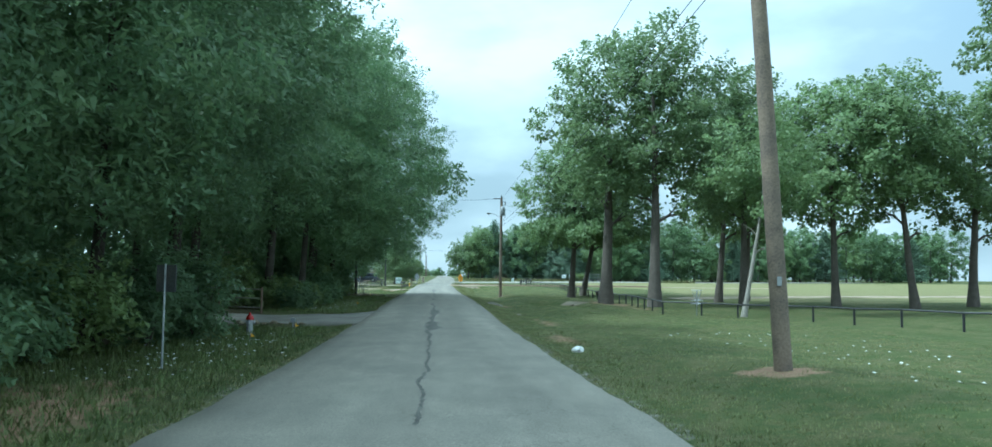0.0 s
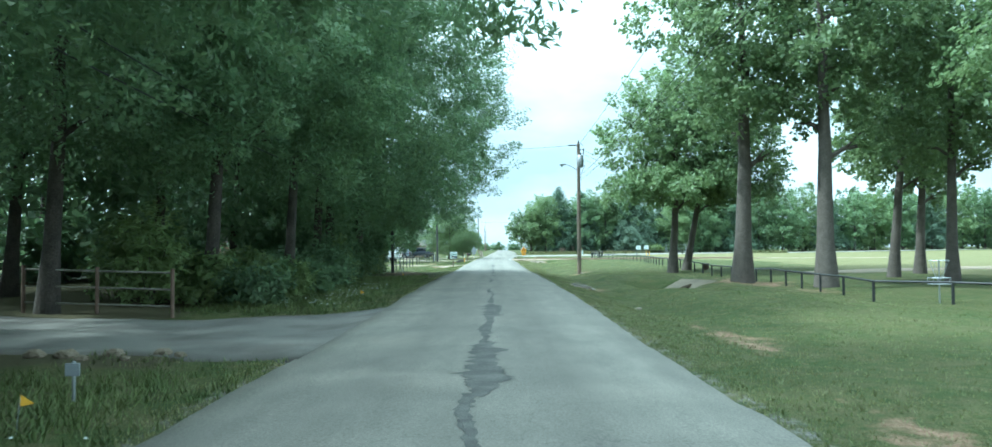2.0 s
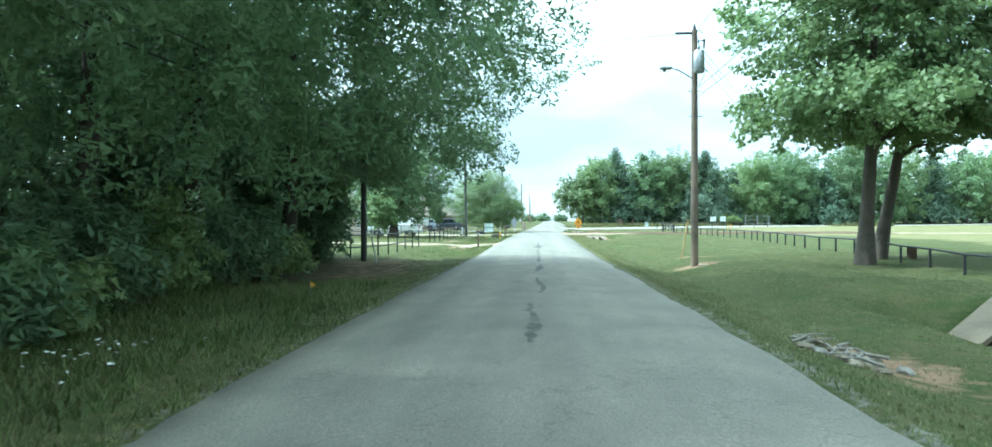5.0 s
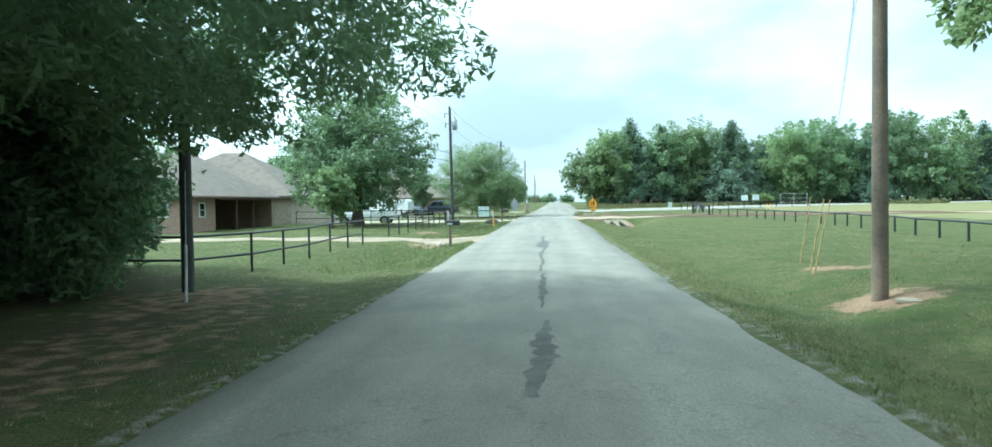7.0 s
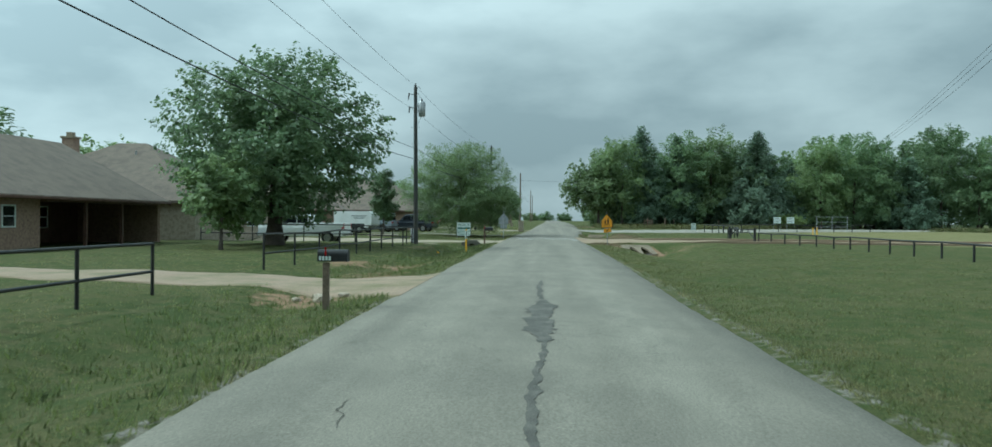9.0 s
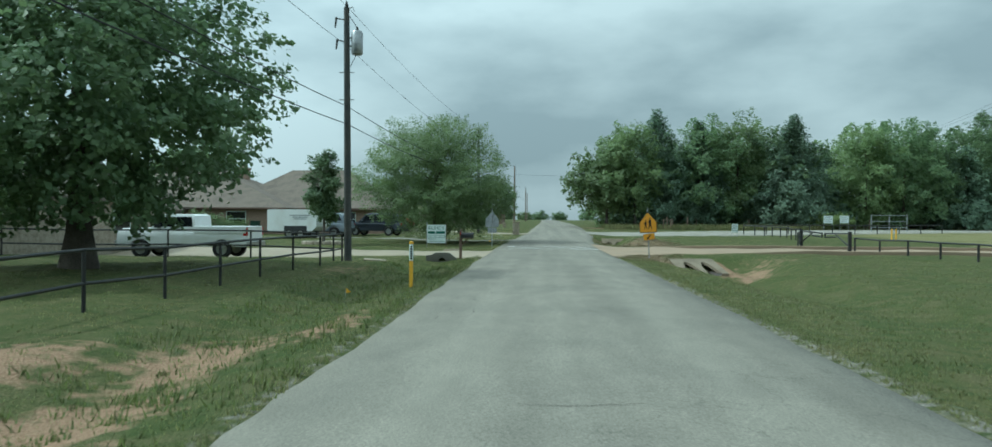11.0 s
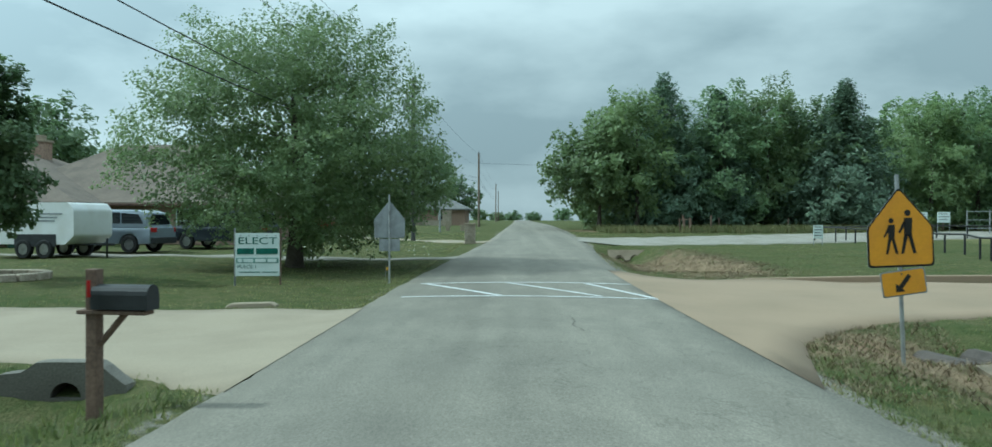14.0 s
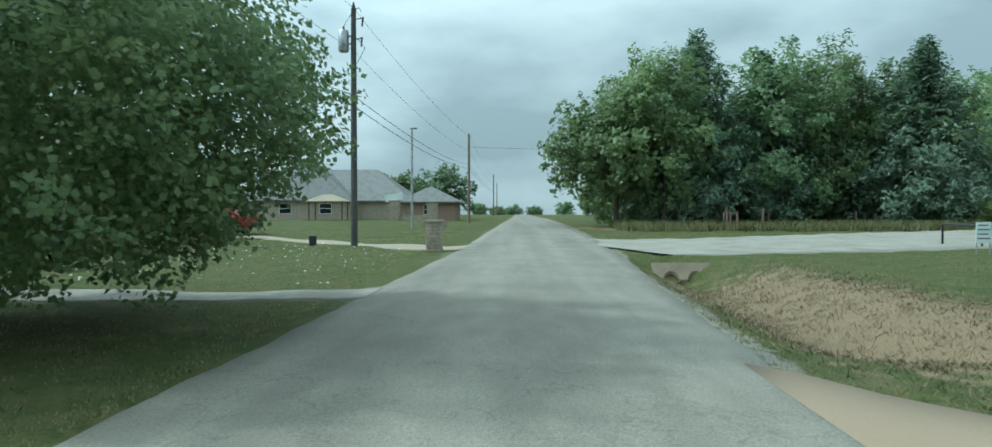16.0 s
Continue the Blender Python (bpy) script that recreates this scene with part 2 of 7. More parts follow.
def asphalt_material():
    m = material("chip_seal_asphalt", (0.202, 0.187, 0.153), 0.9, vary=0.3, scale=0.5, fine=55.0, bump=0.4, dist=0.006, tint=(0.172, 0.160, 0.132), spec=0.3)
    n, l = m.node_tree.nodes, m.node_tree.links
    hsv = next(x for x in n if x.type == "HUE_SAT")
    co = next(x for x in n if x.type == "TEX_COORD")
    # long pale wheel tracks and a fine web of cracks
    mp = n.new("ShaderNodeMapping")
    mp.inputs["Scale"].default_value = (1.1, 0.03, 1.0)
    tr = n.new("ShaderNodeTexNoise")
    tr.inputs["Scale"].default_value = 1.0
    l.new(co.outputs["Object"], mp.inputs["Vector"])
    l.new(mp.outputs["Vector"], tr.inputs["Vector"])
    mr = n.new("ShaderNodeMapRange")
    mr.inputs["From Min"].default_value, mr.inputs["From Max"].default_value = 0.3, 0.7
    mr.inputs["To Min"].default_value, mr.inputs["To Max"].default_value = 0.86, 1.14
    l.new(tr.outputs["Fac"], mr.inputs["Value"])
    vo, wob = n.new("ShaderNodeTexVoronoi"), n.new("ShaderNodeTexNoise")
    vo.feature = "DISTANCE_TO_EDGE"
    vo.inputs["Scale"].default_value = 2.2
    wob.inputs["Scale"].default_value, wob.inputs["Detail"].default_value = 1.5, 5.0
    mx = n.new("ShaderNodeMix")
    mx.data_type = "VECTOR"
    mx.inputs["Factor"].default_value = 0.6
    l.new(co.outputs["Object"], wob.inputs["Vector"])
    l.new(co.outputs["Object"], mx.inputs["A"])
    l.new(wob.outputs["Color"], mx.inputs["B"])
    l.new(mx.outputs["Result"], vo.inputs["Vector"])
    cr = n.new("ShaderNodeMapRange")
    cr.inputs["From Min"].default_value, cr.inputs["From Max"].default_value = 0.0, 0.016
    cr.inputs["To Min"].default_value, cr.inputs["To Max"].default_value = 0.76, 1.0
    l.new(vo.outputs["Distance"], cr.inputs["Value"])
    # cracks show only in worn areas
    area = n.new("ShaderNodeTexNoise")
    area.inputs["Scale"].default_value = 0.12
    l.new(co.outputs["Object"], area.inputs["Vector"])
    am = n.new("ShaderNodeMapRange")
    am.inputs["From Min"].default_value, am.inputs["From Max"].default_value = 0.50, 0.62
    am.inputs["To Min"].default_value, am.inputs["To Max"].default_value = 1.0, 0.0
    l.new(area.outputs["Fac"], am.inputs["Value"])
    mxx = n.new("ShaderNodeMath")
    mxx.operation = "MAXIMUM"
    l.new(cr.outputs["Result"], mxx.inputs[0])
    l.new(am.outputs["Result"], mxx.inputs[1])
    # patchy streaks along the lanes and coarse chippings
    extras = []
    for sc, det, lo, hi in (((2.6, 0.9, 1.0), 6.0, 0.90, 1.08), ((38.0, 38.0, 38.0), 3.0, 0.84, 1.14)):
        m2, t2, r2 = n.new("ShaderNodeMapping"), n.new("ShaderNodeTexNoise"), n.new("ShaderNodeMapRange")
        m2.inputs["Scale"].default_value = sc
        t2.inputs["Scale"].default_value, t2.inputs["Detail"].default_value = 1.0, det
        l.new(co.outputs["Object"], m2.inputs["Vector"])
        l.new(m2.outputs["Vector"], t2.inputs["Vector"])
        for key, val in zip(("From Min", "From Max", "To Min", "To Max"), (0.3, 0.7, lo, hi)):
            r2.inputs[key].default_value = val
        l.new(t2.outputs["Fac"], r2.inputs["Value"])
        extras.append(r2.outputs["Result"])
    old = hsv.inputs["Value"].links[0].from_socket
    for extra in (mr.outputs["Result"], mxx.outputs["Value"], *extras):
        mu = n.new("ShaderNodeMath")
        mu.operation = "MULTIPLY"
        l.new(old, mu.inputs[0])
        l.new(extra, mu.inputs[1])
        old = mu.outputs["Value"]
    l.new(old, hsv.inputs["Value"])
    return m


M_GROUND = ground_material()
M_ROAD = asphalt_material()
M_PATCH = material("worn_dark_asphalt", (0.088, 0.084, 0.074), 0.95, vary=0.4, scale=3.0, fine=70.0, bump=0.6, dist=0.01, tint=(0.135, 0.128, 0.112))
M_CRACK = material("dark_open_crack", (0.09, 0.085, 0.073), 1.0, vary=0.3, scale=5.0, fine=70.0, bump=0.3, dist=0.01)
M_PAINT = material("worn_white_road_paint", (0.62, 0.63, 0.62), 0.7, vary=0.15, scale=5.0, fine=80.0, bump=0.2, dist=0.003, tint=(0.40, 0.40, 0.39))
M_CONCRETE = material("pale_concrete", (0.29, 0.245, 0.178), 0.85, vary=0.14, scale=0.7, fine=50.0, bump=0.2, dist=0.004, tint=(0.245, 0.205, 0.148))
M_TAN = material("tan_concrete", (0.275, 0.205, 0.138), 0.85, vary=0.1, scale=0.5, fine=50.0, bump=0.2, dist=0.004, tint=(0.235, 0.178, 0.118))
M_CULVERT = material("stained_tan_concrete", (0.205, 0.168, 0.118), 0.9, vary=0.25, scale=1.6, fine=40.0, bump=0.3, dist=0.006, tint=(0.145, 0.118, 0.082))
M_GRAVEL = material("crushed_gravel", (0.275, 0.258, 0.222), 0.95, vary=0.35, scale=0.8, fine=45.0, bump=0.8, dist=0.02, tint=(0.205, 0.188, 0.150))
M_DIRT = material("dry_dirt_track", (0.285, 0.215, 0.155), 0.95, vary=0.35, scale=0.9, fine=35.0, bump=0.6, dist=0.02, tint=(0.175, 0.155, 0.085))
M_OLDDRIVE = material("old_grey_asphalt_drive", (0.17, 0.16, 0.138), 0.95, vary=0.3, scale=0.8, fine=50.0, bump=0.5, dist=0.01, tint=(0.11, 0.10, 0.085))
M_BARK = material("grey_brown_bark", (0.108, 0.092, 0.076), 0.95, vary=0.35, scale=3.0, fine=22.0, bump=1.0, dist=0.03, tint=(0.085, 0.072, 0.06))
M_BARK_DARK = material("dark_bark", (0.075, 0.062, 0.05), 0.95, vary=0.35, scale=3.0, fine=22.0, bump=1.0, dist=0.03, tint=(0.045, 0.04, 0.032))
M_PALEBARK = material("pale_mottled_bark", (0.25, 0.23, 0.195), 0.9, vary=0.3, scale=3.0, fine=20.0, bump=0.6, dist=0.02, tint=(0.20, 0.18, 0.15))
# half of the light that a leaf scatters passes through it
# leaf greens are raised to put missing light and haze into dark crowns
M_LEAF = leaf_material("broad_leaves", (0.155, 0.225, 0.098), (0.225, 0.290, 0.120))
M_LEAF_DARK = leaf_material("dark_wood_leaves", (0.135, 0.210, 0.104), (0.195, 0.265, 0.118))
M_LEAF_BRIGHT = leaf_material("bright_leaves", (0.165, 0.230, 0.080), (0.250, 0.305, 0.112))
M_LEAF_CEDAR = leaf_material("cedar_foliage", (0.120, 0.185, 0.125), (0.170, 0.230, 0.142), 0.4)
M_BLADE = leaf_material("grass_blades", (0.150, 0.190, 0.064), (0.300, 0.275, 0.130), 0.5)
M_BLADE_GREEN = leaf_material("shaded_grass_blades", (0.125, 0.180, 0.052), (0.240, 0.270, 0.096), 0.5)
M_STRAW = leaf_material("dry_straw", (0.20, 0.145, 0.085), (0.30, 0.235, 0.14), 0.2)
M_POLE = material("weathered_pole_wood", (0.20, 0.155, 0.115), 0.9, vary=0.3, scale=2.0, fine=30.0, bump=0.5, dist=0.01, tint=(0.13, 0.105, 0.085))
M_DARKPOLE = material("dark_creosoted_pole_wood", (0.060, 0.062, 0.062), 0.85, vary=0.3, scale=2.0, fine=30.0, bump=0.4, dist=0.01, tint=(0.09, 0.085, 0.075))
M_BLACK = material("black_painted_steel", (0.018, 0.019, 0.020), 0.5, vary=0.2, scale=3.0, fine=60.0, bump=0.05, dist=0.002, tint=(0.035, 0.033, 0.030))
M_GALV = material("galvanised_steel", (0.42, 0.43, 0.44), 0.45, 0.8, vary=0.12, scale=5.0, fine=40.0, bump=0.05, dist=0.002)
M_WIRE = material("weathered_black_cable", (0.03, 0.03, 0.03), 0.7, vary=0.1, bump=0)


# ---------------------------------------------------------------- mesh helpers
def from_arrays(name, verts, faces, mat, smooth=False):
    """A mesh object from numpy vertices and an (n, k) face array."""
    me = bpy.data.meshes.new(name)
    verts, faces = np.asarray(verts, dtype=np.float32), np.asarray(faces, dtype=np.int32)
    me.vertices.add(len(verts))
    me.vertices.foreach_set("co", verts.ravel())
    k = faces.shape[1]
    me.loops.add(faces.size)
    me.loops.foreach_set("vertex_index", faces.ravel())
    me.polygons.add(len(faces))
    me.polygons.foreach_set("loop_start", np.arange(len(faces), dtype=np.int32) * k)
    me.update(calc_edges=True)
    if smooth:
        me.polygons.foreach_set("use_smooth", np.ones(len(faces), dtype=bool))
    me.materials.append(mat)
    return new(name, me)


def part(name, bm, mat, parent=None, label="", smooth=False):
    me = bpy.data.meshes.new(name)
    bm.to_mesh(me)
    bm.free()
    if smooth:
        me.polygons.foreach_set("use_smooth", np.ones(len(me.polygons), dtype=bool))
        me.set_sharp_from_angle(angle=radians(40))
    me.materials.append(mat)
    ob = new(name, me)
    if parent:
        ob.parent = parent
    if label:
        ob["label"] = label
    return ob


def thing(name, label, category, at=(0, 0, 0), rz=0.0, group=""):
    ob = new(name)
    ob.matrix_basis = pose(*at, 0, 0, rz)
    return tagged(ob, label, category, group)


def box(bm, lo, hi, bevel=0.0, m=None):
    """A box between two corners, its edges rounded by bevel."""
    lo, hi = Vector(lo), Vector(hi)
    r = bmesh.ops.create_cube(bm, size=1.0, matrix=Matrix.LocRotScale((lo + hi) / 2, None, hi - lo))
    if bevel:
        edges = list({e for v in r["verts"] for e in v.link_edges})
        vs = bmesh.ops.bevel(bm, geom=edges, offset=bevel, segments=2, affect="EDGES", profile=0.5)["verts"]
        if m is not None:
            bmesh.ops.transform(bm, matrix=m, verts=vs)
    elif m is not None:
        bmesh.ops.transform(bm, matrix=m, verts=r["verts"])
    return bm


def tube(bm, points, radii, sides=8, cap=True):
    """A tapered tube along points."""
    pts = [Vector(p) for p in points]
    rings = []
    side = None
    for i, p in enumerate(pts):
        d = (pts[min(i + 1, len(pts) - 1)] - pts[max(i - 1, 0)]).normalized()
        if side is None:
            side = d.orthogonal().normalized()
        side = (side - d * side.dot(d)).normalized()
        up = d.cross(side)
        r = radii[i] if hasattr(radii, "__len__") else radii
        rings.append([bm.verts.new(p + (side * math.cos(a) + up * math.sin(a)) * r) for a in (2 * math.pi * k / sides for k in range(sides))])
    for a, b in zip(rings, rings[1:]):
        for k in range(sides):
            bm.faces.new((a[k], a[(k + 1) % sides], b[(k + 1) % sides], b[k]))
    if cap:
        bm.faces.new(rings[0][::-1])
        bm.faces.new(rings[-1])
    return bm


def ridge(x, at, half):
    """1 at at, falling smoothly to 0 half away."""
    t = np.clip(1 - np.abs(np.asarray(x, float) - at) / half, 0, 1)
    return t * t * (3 - 2 * t)


def rise(x, a, b):
    t = np.clip((np.asarray(x, float) - a) / (b - a), 0, 1)
    return t * t * (3 - 2 * t)


# ---------------------------------------------------------------- the lie of the land
ROAD_Y = (-80, 0, 17, 26, 34, 42, 50, 60, 70, 80, 92, 104, 112, 130, 150, 165, 181, 201, 250, 330, 450, 560, 800, 4200)
ROAD_Z = (0.6, 0.32, 0.17, 0.05, -0.05, -0.10, -0.08, 0.0, 0.07, 0.03, -0.06, -0.02, 0.02, 0.01, -0.02, 0.10, 0.28, 0.50, 0.75, 0.85, 1.15, 0.5, -4, -20)


BEND_Y = (150, 156, 165, 180, 210, 250, 330, 450, 800)
BEND_X = (0.0, 0.10, 0.60, 1.40, 2.0, 2.7, 3.5, 4.2, 5.0)


def bend(y):
    """How far the road's middle has drifted sideways."""
    y = np.asarray(y, float)
    return (np.interp(y - 5, BEND_Y, BEND_X) + np.interp(y, BEND_Y, BEND_X) + np.interp(y + 5, BEND_Y, BEND_X)) / 3


def road_z(y):
    y = np.asarray(y, float)
    return (np.interp(y - 3, ROAD_Y, ROAD_Z) + np.interp(y, ROAD_Y, ROAD_Z) + np.interp(y + 3, ROAD_Y, ROAD_Z)) / 3


# sloped culvert aprons: top centre, turn in degrees, width, run, drop
APRONS = (((11.05, 75.5, -0.17), -53.0, 2.4, 2.6, 0.88), ((6.05, 143.75, -0.10), 11.0, 1.95, 1.75, 0.52))


def land(x, y):
    """The height of the ground."""
    x, y = np.asarray(x, float), np.asarray(y, float)
    z = road_z(y)
    # right-hand verge, ditch and field
    xr = x - bend(y)
    r = rise(xr, 2.75, 3.4)
    z = z - 0.05 * r
    z = z - 0.32 * ridge(x, 5.0, 2.2) * rise(y, 48, 60) * (1 - rise(y, 92, 104))
    z = z - 0.66 * np.maximum(ridge(x, 6.2, 1.9), ridge(x, 7.4, 3.1) * rise(y, 132, 141)) * rise(y, 118, 138) * (1 - rise(y, 144.2, 146.6))
    z = z - 0.5 * ridge(x, 6.9, 3.1) * rise(y, 136, 140) * (1 - rise(y, 143.4, 145.6))
    z = z - 0.60 * ridge(x, 5.5, 2.3) * rise(y, 157.5, 160) * (1 - rise(y, 173.9, 174.9)) - 0.25 * ridge(x, 5.7, 1.5) * rise(y, 169, 172) * (1 - rise(y, 173.9, 174.9))
    z = z - 0.30 * rise(x, 8, 14) * rise(y, 44, 60) * (1 - rise(y, 84, 96))
    z = z - 0.85 * np.maximum(ridge(x, 8.9, 2.6) * ridge(y, 74.0, 4.6), 0.85 * ridge(x, 8.2, 3.0) * ridge(y, 71.0, 8.5)) + 0.25 * ridge(x, 11.6, 2.2) * ridge(y, 75, 4)
    z = z + 0.22 * ridge(x, 6.5, 3.5) * (1 - rise(y, 30, 44)) * rise(y, 18, 24)
    z = z + 0.25 * rise(x, 16, 40) * (1 - rise(y, 110, 150))
    # left-hand verge
    l = rise(-xr, 2.75, 3.4)
    z = z - 0.05 * l
    z = z - 0.22 * ridge(x, -4.9, 1.5) * rise(y, 90, 98) * (1 - ridge(y, 110.5, 5.0)) * (1 - rise(y, 141.5, 143.5))
    z = z - 0.16 * ridge(x, -4.6, 1.3) * rise(y, 134, 140) * (1 - rise(y, 142.2, 142.5))
    z = z + 0.12 * rise(-x, 6, 12) - 0.3 * rise(-x, 7, 12) * ridge(y, 144, 6.0)
    far = rise(np.abs(x), 30, 80)
    z = z + far * 0.25 * np.sin(x * 0.021 + 1.0) * np.cos(y * 0.017)
    z = z + (0.02 * np.sin(x * 1.9 + y * 0.7) + 0.02 * np.sin(y * 1.3 - x * 0.8)) * (r + l)
    for (cx, cy, cz), turn, width, run, drop in APRONS:
        c, s = math.cos(radians(turn)), math.sin(radians(turn))
        u, v = (x - cx) * c + (y - cy) * s, (x - cx) * s - (y - cy) * c
        off = np.hypot(np.maximum(np.abs(u) - width / 2, 0), np.maximum(np.maximum(-v, v - run - 0.4), 0))
        inside = (np.abs(u) < width / 2 - 0.08) & (v > 0.12) & (v < run + 0.4)
        deep = (np.abs(u) < width / 2 - 0.3) & (v > 0.35) & (v < run + 0.2)
        bed = cz - drop * np.where(deep, 1.0, np.clip(v, 0, run) / run) - np.where(inside, 0.30, 0.03)
        k = 1 - rise(off, 0.05, 1.5)
        z = z * (1 - k) + bed * k
    return z


def on(x, y, up=0.0):
    return (x, y, float(land(x, y)) + up)


# ---------------------------------------------------------------- ground and road
def axis(*runs):
    out = []
    for a, b, step in runs:
        out += list(np.arange(a, b, step))
    return np.array(out + [runs[-1][1]])


def blob(x, y, cx, cy, rx, ry):
    return np.clip(1.4 - np.hypot((x - cx) / rx, (y - cy) / ry), 0, 1)


DRIVES = [
    ("driveway_1", M_OLDDRIVE, "old grey asphalt driveway entering the woods", "driveway", [(-2.70, 49.65), (-6, 49.65), (-10, 49.6), (-24, 51)], (4.2, 3.0, 2.6, 2.4), (5.6, 3.4, 2.4, 2.2), 0.5, 0.008, 0.0, 0.12, 5),
    ("driveway_2", M_DIRT, "dry dirt driveway crossing the lawn", "driveway", [(-2.70, 110.6), (-6, 110.6), (-12, 110.6), (-36, 109)], (3.6, 1.6, 1.5, 1.5), (2.6, 1.5, 1.5, 1.5), 0.5, 0.008, 0.0, 0.14, 6),
    ("driveway_3", M_CONCRETE, "pale concrete driveway leading to the houses", "driveway", [(-2.70, 145.8), (-4, 145.8), (-6.5, 146), (-20.6, 146.4)], (4.2, 3.0, 2.6, 3.3), (2.4, 2.4, 2.4, 2.4), 0.6, 0.008, 0.0, 0.0, 7),
    ("driveway_4", M_GRAVEL, "narrow pale gravel path beside the lawn", "driveway", [(-2.15, 163.8), (-6, 163.9), (-26, 164.2)], (0.9, 0.7, 0.7), (1.3, 0.7, 0.7), 0.5, 0.008, 0.0, 0.1, 8),
    ("driveway_5", M_CONCRETE, "narrow pale concrete drive to the far house", "driveway", [(-1.33, 179.4), (-2.0, 179.5), (-4.6, 181.6), (-12, 187.0), (-30, 191.6)], (1.7, 1.5, 0.9, 0.8, 0.9), (1.7, 1.5, 0.9, 0.8, 0.9), 0.6, 0.008, 0.0, 0.0, 9),
    ("driveway_6", M_TAN, "broad tan concrete school driveway", "driveway", [(2.71, 150.4), (3.6, 150.4), (5.0, 150.4), (8, 150.5), (12, 150.7), (60, 150.2)], (7.2, 6.2, 4.7, 4.3, 3.6, 3.2), (8.6, 5.7, 3.8, 2.5, 2.4, 2.6), 0.3, 0.008, 0.0, 0.0, 10),
    ("driveway_7", M_GRAVEL, "broad pale gravel side road", "side road", [(4.07, 179.7), (4.6, 179.9), (6, 180.6), (12, 183), (20, 187.5), (45, 203), (120, 230)], (7.8, 7.4, 6.4, 6.2, 7.0, 6, 6), (4.6, 4.6, 5.4, 5.8, 6.0, 6, 6), 0.7, 0.008, 0.0, 0.15, 11),
    ("field_track_1", M_DIRT, "pale dirt track across the mown field", "track", [(22, 88), (60, 92), (160, 96)], (1.3, 1.5, 2), (1.3, 1.5, 2), 2.0, 0.008, 0.0, 0.3, 12),
]


def covered(x, y, margin=0.02):
    """Where a drive, path or the road lies."""
    hit = np.abs(x - bend(y)) < 2.76 + margin
    for d_ in DRIVES:
        c, hl, hr = np.array(d_[4], float), d_[5], d_[6]
        for i in range(len(c) - 1):
            a, d = c[i], c[i + 1] - c[i]
            L = float(np.hypot(*d))
            d = d / L
            s = (x - a[0]) * d[0] + (y - a[1]) * d[1]
            o = (x - a[0]) * -d[1] + (y - a[1]) * d[0]
            f = np.clip(s / L, 0, 1)
            hit |= (s > -0.3) & (s < L + 0.3) & (o < hl[i] + (hl[i + 1] - hl[i]) * f + margin) & (o > -(hr[i] + (hr[i + 1] - hr[i]) * f) - margin)
    return hit


